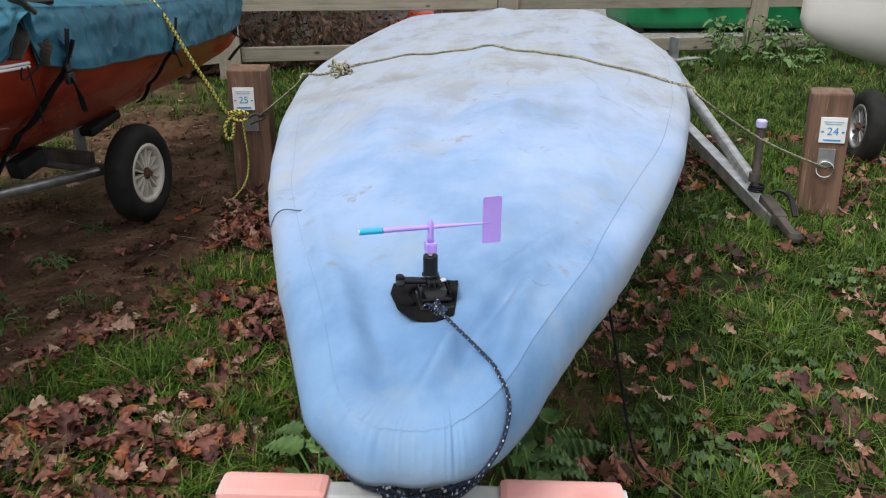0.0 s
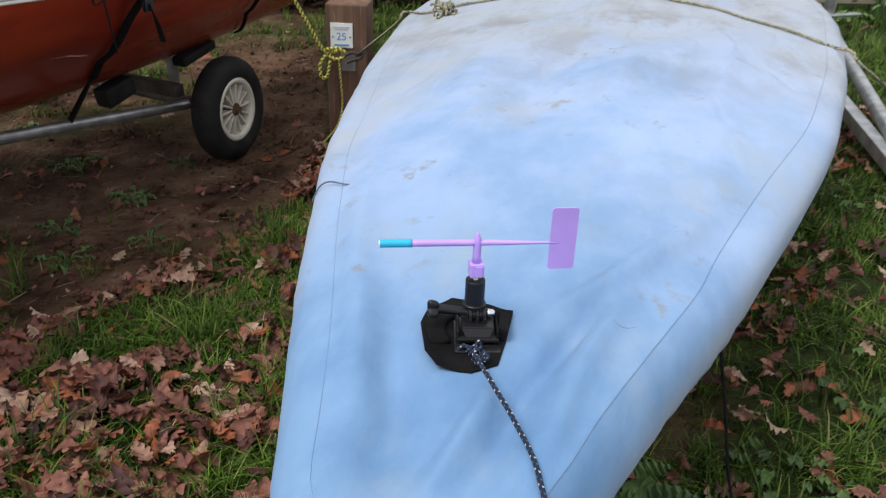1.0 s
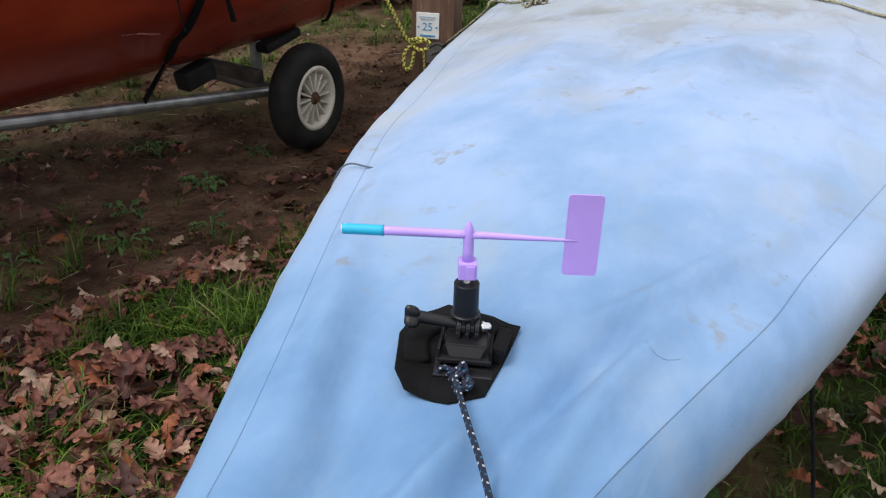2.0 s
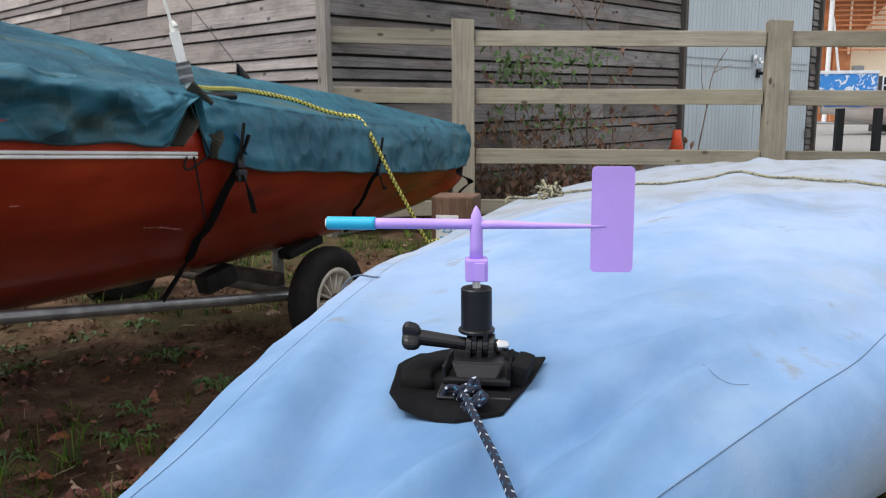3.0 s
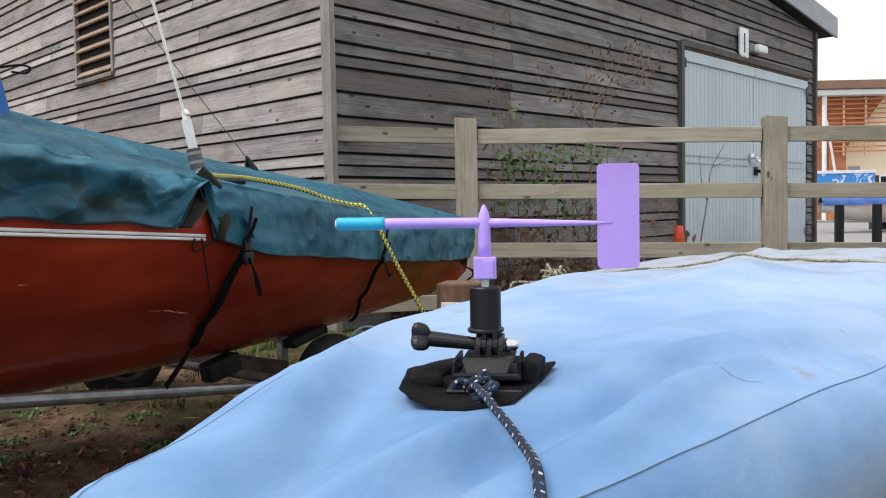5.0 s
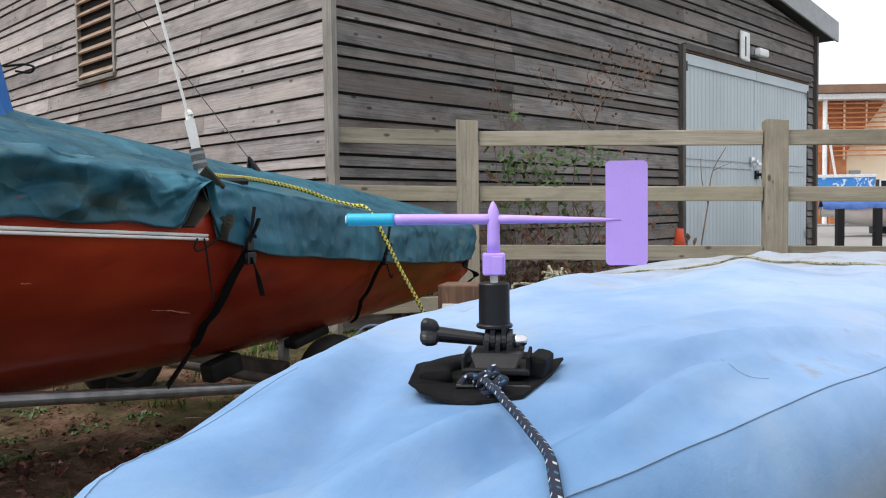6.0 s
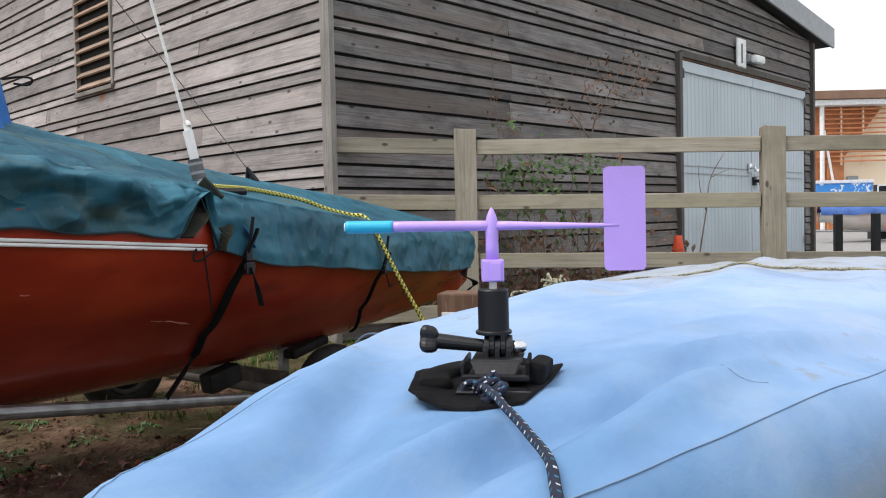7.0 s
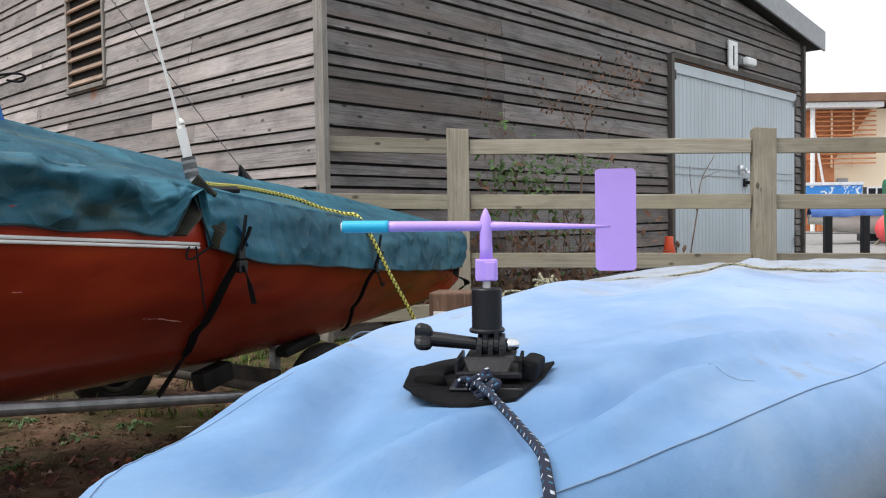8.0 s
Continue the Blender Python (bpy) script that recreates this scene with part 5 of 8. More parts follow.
    bm = bmesh.new()
    tube(bm, [topv - Vector((0, 0, 0.02)), topv + Vector((0.006, 0, 0.012)), topv + Vector((-0.008, 0.0, 0.02)), topv + Vector((-0.002, 0, -0.004))], 0.006, 8, 6)
    tube(bm, [topv, topv + Vector((-0.20, -0.22, 1.25)), topv + Vector((-0.50, -0.55, 3.1))], 0.0036, 8, 4)
    part("shroud", bm, M_WHITECORD, fit_, "white shroud rope")
    bm = bmesh.new()
    a = Vector((0.0, -1.28, 0.83))
    tube(bm, [a, Vector((-0.01, -1.62, 1.18)), Vector((-0.05, -2.9, 2.5))], 0.0013, 6, 3)
    part("forestay", bm, M_WIRE, boat, "thin dark stay wire")
    bm = bmesh.new()
    for dx in (-0.02, 0.02):
        cyl(bm, (dx, -1.26, 0.785), (0, -1.28, 0.835), 0.012, 0.004, 8)
    part("eye_patch", bm, M_BLACK, boat, "black reinforcing patch on the cover ridge")
    bm = bmesh.new()
    box(bm, -0.032, 0.032, -0.004, 0.004, -0.055, 0.055, 0.003, m=Matrix.Translation((v - 0.035, -1.88, z + 0.105)) @ Matrix.Rotation(radians(55), 4, "Y") @ Matrix.Rotation(radians(25), 4, "Z"))
    box(bm, -0.012, 0.012, -0.003, 0.003, -0.10, 0.05, 0.002, m=Matrix.Translation((v - 0.045, -1.80, z + 0.112)) @ Matrix.Rotation(radians(60), 4, "X"))
    part("patch", bm, M_MOSSY, boat, "mossy dark canvas patch")
    for line in (((v - 0.02, -1.90, z + 0.105), (v + 0.034, -1.945, z + 0.060), (v + 0.048, -1.990, z + 0.022)), ((v - 0.015, -1.865, z + 0.105), (v + 0.026, -1.868, z + 0.040), (v + 0.030, -1.885, z - 0.012))):
        bm = bmesh.new()
        tube(bm, line, 0.02, 8, 6, flat=(0.021, 0.0025))
        part("flap", bm, M_MOSSY, boat, "dark mossy binding beside the open gap")
    bm = bmesh.new()
    tube(bm, [(v - 0.050, -1.85, z + 0.118), (v - 0.016, -1.82, z + 0.090), (v + 0.008, -1.795, z + 0.04), (v + 0.012, -1.770, z - 0.010)], 0.01, 8, 5, flat=(0.012, 0.002))
    part("strap", bm, M_BLUESTRAP, boat, "blue webbing strap")
    bm = bmesh.new()
    box(bm, -0.045, 0.045, -0.012, 0.012, -0.006, 0.006, 0.003, m=Matrix.Translation((v - 0.040, -1.80, z + 0.128)) @ Matrix.Rotation(radians(70), 4, "Z") @ Matrix.Rotation(radians(20), 4, "X"))
    part("buckle", bm, M_BLACK, boat, "black plastic buckle under the shroud")

    bm = bmesh.new()
    rows = []
    for k in range(14):
        t = k / 13
        rows.append([bm.verts.new(((0.155 - 0.075 * t ** 0.8) * (1 + 0.10 * math.sin(5 * a + 2 * t) + 0.05 * math.sin(11 * a)) * math.cos(a),
                                   -2.22 + (0.155 - 0.075 * t ** 0.8) * (1 + 0.10 * math.sin(5 * a + 2 * t) + 0.05 * math.sin(11 * a)) * math.sin(a), 0.88 + 0.34 * t)) for a in np.linspace(0, 2 * math.pi, 48, endpoint=False)])
    for a, b in zip(rows, rows[1:]):
        for k in range(48):
            bm.faces.new((a[k], a[(k + 1) % 48], b[(k + 1) % 48], b[k]))
    bm.faces.new(rows[-1])
    bmesh.ops.recalc_face_normals(bm, faces=bm.faces[:])
    part("mast_cover", bm, surface("blue_cloth", (0.012, 0.10, 0.34), (0.022, 0.17, 0.50), 7, 0.7, 0, 0.4, 30, stretch=(1, 1, 0.4), bump_dist=0.006), boat, "bright blue cloth bundled round the mast", smooth=True)
    bm = bmesh.new()
    tube(bm, [(0.125, -2.13, 1.005), (0.16, -2.10, 1.01), (0.185, -2.09, 1.002), (0.175, -2.095, 0.99), (0.14, -2.11, 0.995)], 0.003, 6, 6)
    part("tie_cord", bm, M_STRAP, boat, "black tie cord of the blue cloth")


red_dinghy()


def trolley_wheel(parent, m, label, metal=None):
    w = new("wheel")
    w.parent, w.matrix_basis = parent, m
    w["label"] = label
    R = 0.185
    bm = bmesh.new()
    lathe(bm, [(0.108, -0.034), (0.116, -0.041), (0.143, -0.047), (0.165, -0.043), (0.18, -0.029), (0.1855, -0.011), (R, 0), (0.1855, 0.011), (0.18, 0.029), (0.165, 0.043),
               (0.143, 0.047), (0.116, 0.041), (0.108, 0.034), (0.108, -0.034)], 48)
    for f in list(bm.faces):
        if len(f.verts) > 4:
            bm.faces.remove(f)
    part("tyre", bm, M_RUBBER, w, smooth=True)
    bm = bmesh.new()
    lathe(bm, [(0.092, -0.034), (0.108, -0.042), (0.113, -0.038), (0.113, 0.038), (0.108, 0.042), (0.098, 0.040), (0.092, 0.030), (0.092, -0.034)], 40)
    for f in list(bm.faces):
        if len(f.verts) > 4:
            bm.faces.remove(f)
    part("rim", bm, metal or M_CREAM, w, smooth=True)
    for k in range(14):
        a = 2 * math.pi * k / 14
        bm = bmesh.new()
        box(bm, 0.018, 0.095, -0.0034, 0.0034, -0.002, 0.030, 0.0012, m=Matrix.Rotation(a, 4, "Z"))
        part("spoke", bm, metal or M_CREAM, w)
    bm = bmesh.new()
    lathe(bm, [(0.0, -0.03), (0.023, -0.03), (0.023, 0.032), (0.013, 0.034), (0.011, 0.048), (0.0, 0.048)], 20)
    part("hub", bm, M_RUST, w, "rusty axle end")
    bm = bmesh.new()
    lathe(bm, [(0.0, -0.026), (0.092, -0.026), (0.092, -0.020), (0.0, -0.020)], 24)
    part("web", bm, M_PATCH, w, "dark wheel disc behind the spokes")
    return w


def aim(p, out):
    return Matrix.Translation(p) @ Vector(out).to_track_quat("Z", "Y").to_matrix().to_4x4()


def red_trolley():
    t = thing("boat_trolley", pose(0, 0, 0), "galvanised launching trolley under the red dinghy", "trolley")
    trolley_wheel(t, aim((-0.406, 2.118, 0.090), (0.88, -0.475, 0.03)) @ Matrix.Diagonal((0.92, 0.92, 0.92, 1)), "black pneumatic wheel with cream spoked rim")
    trolley_wheel(t, aim((-1.36, 2.82, 0.085), (-0.82, 0.57, 0.05)), "black pneumatic wheel with rusty rim", M_DARKSTEEL)
    bm = bmesh.new()
    cyl(bm, (-0.45, 2.14, 0.088), (-1.32, 2.80, 0.085), 0.019, seg=14)
    part("axle", bm, M_DARKSTEEL, t)
    bm = bmesh.new()
    cyl(bm, (-1.55, 0.4, 0.42), (-0.52, 2.24, 0.075), 0.017, seg=16)
    part("side_tube", bm, M_GALV, t, "galvanised frame tube")
    bm = bmesh.new()
    box(bm, -0.02, 0.02, -0.45, 0.45, -0.02, 0.02, 0.004, m=pose(-0.92, 2.35, 0.16, 0, 0, 55))
    part("cross_beam", bm, M_DARKSTEEL, t)
    for x, y in ((-0.60, 2.30), (-0.86, 2.42)):
        bm = bmesh.new()
        box(bm, -0.014, 0.014, -0.014, 0.014, -0.10, 0.06, 0.003, m=pose(x, y, 0.17, 0, 0, -35))
        part("upright", bm, M_GALV, t)
    bm = bmesh.new()
    box(bm, -0.085, 0.085, -0.032, 0.032, -0.016, 0.016, 0.010, m=pose(-0.53, 2.34, 0.222, 0, -12, 55))
    part("cradle_pad", bm, M_RUBBER, t, "black rubber cradle pad")
    bm = bmesh.new()
    box(bm, -0.06, 0.06, -0.03, 0.03, -0.03, 0.03, 0.010, m=pose(-0.74, 2.05, 0.175, 0, -12, 55))
    part("cradle_pad", bm, M_RUBBER, t, "black rubber cradle pad")


red_trolley()


def mooring_rope():
    bm = bmesh.new()
    R = lambda s, v, z: RED @ Vector((v, -s, z))
    pts = [R(s, v, red_cover_z(s, v) + 0.007) for s, v in ((1.80, 0.42), (1.70, 0.36), (1.5, 0.27), (1.3, 0.26), (1.19, 0.285), (1.13, 0.32), (1.11, 0.36))]
    pts += [R(1.10, 0.402, 0.605), R(1.10, 0.405, 0.59).lerp(Vector((-0.092, 2.225, 0.262)), 0.35), R(1.10, 0.405, 0.59).lerp(Vector((-0.092, 2.225, 0.262)), 0.7), (-0.092, 2.225, 0.262), (-0.07, 2.23, 0.245)]
    tube(bm, pts, 0.0064, 8, 14, braid=0.016, dense=True)
    tube(bm, [(-0.07, 2.23, 0.245), (-0.098, 2.22, 0.21), (-0.095, 2.21, 0.165), (-0.075, 2.215, 0.17), (-0.065, 2.225, 0.22)], 0.0065, 8, 8, braid=0.014, dense=True)
    tube(bm, [(-0.09, 2.235, 0.25), (-0.04, 2.215, 0.262), (-0.01, 2.215, 0.24), (-0.045, 2.215, 0.225), (-0.07, 2.235, 0.24), (-0.04, 2.21, 0.255)], 0.0065, 8, 8, braid=0.014, dense=True)
    tube(bm, [(-0.035, 2.215, 0.23), (-0.030, 2.21, 0.15), (-0.028, 2.205, 0.06), (-0.05, 2.17, 0.0), (-0.10, 2.11, -0.035)], 0.0038, 8, 8, braid=0.014, dense=True)
    rope = tagged(part("mooring_rope", bm, M_YELLOWCORD, smooth=True), "yellow flecked rope from the red dinghy knotted to a marker post", "rope")
    for yarn in (M_TRACER, M_TRACER):
        rope.data.materials.append(yarn)
    bm = bmesh.new()
    c = [(-0.02, 2.215, 0.235), (0.01, 2.205, 0.25), (0.035, 2.20, 0.245), (0.055, 2.215, 0.26), (0.04, 2.20, 0.235), (0.01, 2.20, 0.225), (-0.01, 2.205, 0.215)]
    tube(bm, c, 0.006, 6, 8, lay=300, strands=2)
    tagged(part("chain", bm, M_DARKSTEEL), "rusty chain looped on the marker post plate", "chain")


mooring_rope()

# ---------------- wind vane on its mount ----------------


def wind_vane():
    v = thing("wind_vane", pose(0, 0, 0), "violet printed wind vane with cyan tip on a black clip mount", "wind vane")
    # pivot stem with pointed tip
    bm = bmesh.new()
    lathe(bm, [(0.0035, 0.631), (0.0034, 0.638), (0.0033, 0.645), (0.0033, 0.650), (0.0026, 0.654), (0.0012, 0.6575), (0.0, 0.659)], 20)
    part("stem", bm, M_VIOLET, v, smooth=True)
    bm = bmesh.new()
    box(bm, -0.0058, 0.0058, -0.0055, 0.0055, 0.620, 0.6315, 0.0009)
    box(bm, -0.0012, 0.0042, -0.0064, -0.0050, 0.6205, 0.6300, 0.0004)
    part("collar", bm, M_VIOLET, v)
    bm = bmesh.new()
    cyl(bm, (0, 0, 0.612), (0, 0, 0.621), 0.0021, seg=14)
    part("pin", bm, M_WHITE, v, "white bearing pin")
    s, c = -0.06, 0.998
    d = Vector((c, s, 0))
    bm = bmesh.new()
    tube(bm, [d * -0.054 + Vector((0, 0, 0.6497)), d * -0.03 + Vector((0, 0, 0.6495)), d * 0.002 + Vector((0, 0, 0.6492))], 0.0029, 12, 4, r_end=0.0027)
    tube(bm, [d * 0.001 + Vector((0, 0, 0.6492)), d * 0.035 + Vector((0, 0, 0.6485)), d * 0.066 + Vector((0, 0, 0.648))], 0.0025, 12, 4, r_end=0.0009)
    part("arm", bm, M_VIOLET, v, smooth=True)
    bm = bmesh.new()
    tube(bm, [d * -0.0765 + Vector((0, 0, 0.6499)), d * -0.0755 + Vector((0, 0, 0.6499)), d * -0.054 + Vector((0, 0, 0.6497)), d * -0.0528 + Vector((0, 0, 0.6497))], 0.0034, 14, 2)
    part("tip", bm, M_CYAN, v, "cyan taped tip", smooth=True)
    bm = bmesh.new()
    lathe(bm, [(0.0, 0.0), (0.0022, 0.0004), (0.0033, 0.0018), (0.0033, 0.003)], 14, m=aim(d * -0.0785 + Vector((0, 0, 0.65)), d))
    part("end_cap", bm, M_WHITE, v, "white end of the arm", smooth=True)
    # fin with rounded corners
    bm = bmesh.new()
    loop = []
    for cx, cz, a0 in ((0.0772, 0.6761, 0), (0.0607, 0.6761, 90), (0.0607, 0.6269, 180), (0.0772, 0.6269, 270)):
        loop += [(cx + 0.0024 * math.cos(radians(a0 + k * 22.5)), cz + 0.0024 * math.sin(radians(a0 + k * 22.5))) for k in range(5)]
    front = [bm.verts.new((x, -0.0007, z)) for x, z in loop]
    back = [bm.verts.new((x, 0.0007, z)) for x, z in loop]
    bm.faces.new(front)
    bm.faces.new(back[::-1])
    for k in range(len(loop)):
        bm.faces.new((front[k], back[k], back[(k + 1) % len(loop)], front[(k + 1) % len(loop)]))
    bmesh.ops.recalc_face_normals(bm, faces=bm.faces[:])
    bmesh.ops.transform(bm, matrix=Matrix.Rotation(math.atan2(s, c), 4, "Z"), verts=bm.verts[:])
    part("fin", bm, M_VIOLET, v)
    # black cylinder holder
    upper = list(v.children)
    bm = bmesh.new()
    lathe(bm, [(0.0, 0.5922), (0.0091, 0.5922), (0.0096, 0.5927), (0.0096, 0.5938), (0.0091, 0.5943), (0.0082, 0.5946), (0.0081, 0.6153), (0.0076, 0.616), (0.0, 0.616)], 56)
    upper.append(part("holder", bm, M_BLACK, v, "black cylindrical holder", smooth=False))
    for ob in upper:
        ob.matrix_basis = pose(-0.0012, 0, -0.0022)
    bm = bmesh.new()
    for x in (-0.0058, 0.0, 0.0058):
        lathe(bm, [(0.0, -0.0013), (0.0072, -0.0013), (0.0072, 0.0013), (0.0, 0.0013)], 20, m=aim((x, 0, 0.583), (1, 0, 0)))
        box(bm, x - 0.0013, x + 0.0013, -0.0105, 0.0065, 0.5735, 0.584, 0.0005)
    part("fork", bm, M_BLACK, v, "black lower fork prongs")
    bm = bmesh.new()
    for x in (-0.0029, 0.0029):
        lathe(bm, [(0.0, -0.0012), (0.0070, -0.0012), (0.0070, 0.0012), (0.0, 0.0012)], 20, m=aim((x, 0, 0.584), (1, 0, 0)))
        box(bm, x - 0.0012, x + 0.0012, -0.006, 0.006, 0.584, 0.5925)
    part("fork", bm, M_BLACK, v, "black upper fork prongs")
    bm = bmesh.new()
    tube(bm, [(-0.008, 0, 0.5845), (-0.033, 0.001, 0.5870)], 0.0034, 16, 1, r_end=0.0042)
    rows = []
    for x, k in ((0.0, 0.55), (0.0012, 0.86), (0.003, 1.0), (0.0065, 1.06), (0.0085, 0.98), (0.0098, 0.72)):
        rows.append([bm.verts.new((-0.0315 - x, k * (0.0058 + 0.0021 * math.cos(3 * a + 1.2)) * math.cos(a), 0.5869 + 0.1 * x + k * (0.0058 + 0.0021 * math.cos(3 * a + 1.2)) * math.sin(a)))
                     for a in np.linspace(0, 2 * math.pi, 36, endpoint=False)])
    for a, b in zip(rows, rows[1:]):
        for k in range(36):
            bm.faces.new((a[k], a[(k + 1) % 36], b[(k + 1) % 36], b[k]))
    bm.faces.new(rows[0][::-1])
    bm.faces.new(rows[-1])
    bmesh.ops.recalc_face_normals(bm, faces=bm.faces[:])
    part("thumb_screw", bm, M_BLACK, v, "black three-lobed thumb screw", smooth=False)
    bm = bmesh.new()
    lathe(bm, [(0.0, 0.0), (0.0036, 0.0), (0.0036, 0.0022), (0.0031, 0.0032), (0.0030, 0.0052), (0.0018, 0.0068), (0.0, 0.0072)], 20, m=aim((0.0076, 0, 0.5838), (1, 0, 0.05)))
    part("bolt", bm, M_STEEL, v, "bright steel domed nut", smooth=True)
    # base buckle: a flared wedge over a lipped tray, side arms, dark void beneath
    bm = bmesh.new()
    vs = box(bm, -0.0135, 0.0135, -0.017, 0.012, 0.5725, 0.5800)
    for q in bm.verts:
        if q.co.z < 0.576:
            q.co.x *= 0.72
            q.co.y -= 0.0045
    bmesh.ops.bevel(bm, geom=bm.edges[:], offset=0.0009, segments=2, affect="EDGES")
    part("clip_plate", bm, M_BLACK, v, "black slide-in clip")
    bm = bmesh.new()
    box(bm, -0.0168, 0.0168, -0.0245, -0.0195, 0.5705, 0.5735, 0.0008)
    box(bm, -0.0150, 0.0150, -0.0200, 0.0120, 0.5700, 0.5722, 0.0006)
    part("base_rail", bm, M_BLACK, v, "black lipped tray")
    bm = bmesh.new()
    box(bm, -0.0174, -0.0156, -0.0225, 0.010, 0.5700, 0.5795, 0.0007)
    part("side_arm", bm, M_BLACK, v, "thin black side arm")
    bm = bmesh.new()
    box(bm, -0.0048, 0.0048, -0.017, 0.012, -0.0062, 0.0062, 0.0030, m=Matrix.Translation((0.0215, 0, 0.5722)) @ Matrix.Rotation(radians(14), 4, "Y") @ Matrix.Rotation(radians(-8), 4, "Z"))
    box(bm, 0.0150, 0.0168, -0.0225, 0.010, 0.5700, 0.5795, 0.0007)
    part("side_arm", bm, M_PATCH, v, "bulky black side arm")
    bm = bmesh.new()
    box(bm, -0.0145, 0.0150, -0.010, 0.014, 0.5600, 0.5708, 0.002)
    part("pedestal", bm, M_PATCH, v, "dark pedestal under the clip")
    bm = bmesh.new()
    box(bm, -0.0190, 0.0180, -0.0330, 0.014, 0.5655, 0.5675, 0.0009)
    part("base_plate", bm, M_GLOSSBLACK, v, "glossy black base plate")
    # the clip stands turned on the canvas
    for ob in v.children:
        if ob not in upper:
            ob.matrix_basis = pose(0.0010, -0.003, -0.0005, 0, 0, -8)
    # rubber patch, an uneven octagon lying on the canvas
    ring = [(-0.0104, 0.0527), (0.0202, 0.0345), (0.0375, 0.0176), (0.0225, -0.0215), (0.0092, -0.0523), (-0.0132, -0.0585), (-0.0395, -0.0483), (-0.0458, -0.0275), (-0.0440, 0.012), (-0.0330, 0.041)]
    bm = bmesh.new()
    rings = []
    for k, up in ((1.0, 0.0008), (0.985, 0.0022), (0.8, 0.0026), (0.5, 0.003), (0.2, 0.0034)):
        row = []
        for (x0, y0), (x1, y1) in zip(ring, ring[1:] + ring[:1]):
            for t in (0, 0.34, 0.67):
                x, y = x0 + (x1 - x0) * t, y0 + (y1 - y0) * t
                row.append(bm.verts.new((x * k, y * k - 0.004 * (1 - k), canvas_z(x * k, y * k) + up + 0.0012 * fbm(x * 60, y * 60) + 0.006 * smooth_step(-x * k, 0.024, 0.046) + 0.002 * smooth_step(x * k, 0.025, 0.04))))
        rings.append(row)
    for a, b in zip(rings, rings[1:]):
        for i in range(len(a)):
            bm.faces.new((a[i], a[(i + 1) % len(a)], b[(i + 1) % len(a)], b[i]))
    bm.faces.new(rings[-1])
    bmesh.ops.recalc_face_normals(bm, faces=bm.faces[:])
    part("rubber_patch", bm, M_PATCH, v, "black rubber patch stuck to the canvas")
    # folded ridge of the patch beside the clip
    bm = bmesh.new()
    tube(bm, [(-0.032, -0.020, canvas_z(-0.032, -0.020) + 0.005), (-0.033, 0.002, canvas_z(-0.033, 0.002) + 0.004), (-0.026, 0.018, canvas_z(-0.026, 0.018) + 0.004), (-0.012, 0.026, canvas_z(-0.012, 0.026) + 0.004), (0.010, 0.022, canvas_z(0.010, 0.022) + 0.004), (0.022, 0.010, canvas_z(0.022, 0.010) + 0.003)], 0.0052, 10, 8, flat=(0.0085, 0.0042))
    part("patch_fold", bm, M_PATCH, v, "raised fold of the rubber patch", smooth=True)


wind_vane()


def lanyard():
    bm = bmesh.new()
    # a bulky knot below the clip, its tail end standing up beside it
    for k in range(4):
        cx, cy, cz = -0.0080 + 0.0016 * k, -0.036 - 0.0045 * k, 0.5690 + 0.0008 * (k % 2) - 0.0002 * k
        tube(bm, [(cx + 0.0046 * math.cos(a), cy + 0.0026 * math.sin(a * 2 + k), cz + 0.0038 * math.sin(a + 0.6 * k)) for a in np.linspace(0, 2 * math.pi, 9)], 0.0016, 8, 6, braid=0.0050)
    tube(bm, [(-0.0195, -0.031, 0.5655), (-0.0165, -0.031, 0.5705), (-0.011, -0.034, 0.571), (-0.006, -0.042, 0.570)], 0.0016, 8, 6, braid=0.0050)
    tube(bm, [(-0.001, -0.036, 0.569), (-0.003, -0.033, 0.5755), (-0.006, -0.036, 0.5735), (-0.007, -0.044, 0.570)], 0.0016, 8, 6, braid=0.0050)
    pts = [(-0.010, -0.038, 0.570), (-0.0075, -0.050, 0.5715), (-0.0060, -0.062, 0.5715)]
    for x, y, z in ((-0.0048, -0.0745, 0.5735), (-0.0018, -0.092, 0.5725), (0.0020, -0.113, 0.5718), (0.0047, -0.1334, 0.5715), (0.0066, -0.155, 0.5718), (0.0068, -0.176, 0.5728)):
        pts.append((x, y, max(z, cloth_top(x, y) + 0.0024)))
    pts += [(0.0062, -0.1910, 0.5726), (0.0050, -0.2072, 0.5722), (0.0050, -0.2148, 0.5662), (0.0040, -0.2205, 0.5590), (0.0012, -0.2265, 0.5524), (-0.0036, -0.2335, 0.5463), (-0.0105, -0.2410, 0.5375),
            (-0.0200, -0.2475, 0.5300), (-0.0312, -0.2535, 0.5220), (-0.0420, -0.2450, 0.500), (-0.046, -0.220, 0.470), (-0.048, -0.180, 0.440), (-0.048, -0.160, 0.426)]
    tube(bm, pts, 0.0019, 8, 10, braid=0.0062)
    cord = tagged(part("lanyard", bm, M_NAVYBRAID, smooth=True), "thin navy flecked safety cord tied to the mount", "cord")
    for yarn in (M_CYANYARN, M_PALEYARN):
        cord.data.materials.append(yarn)


lanyard()


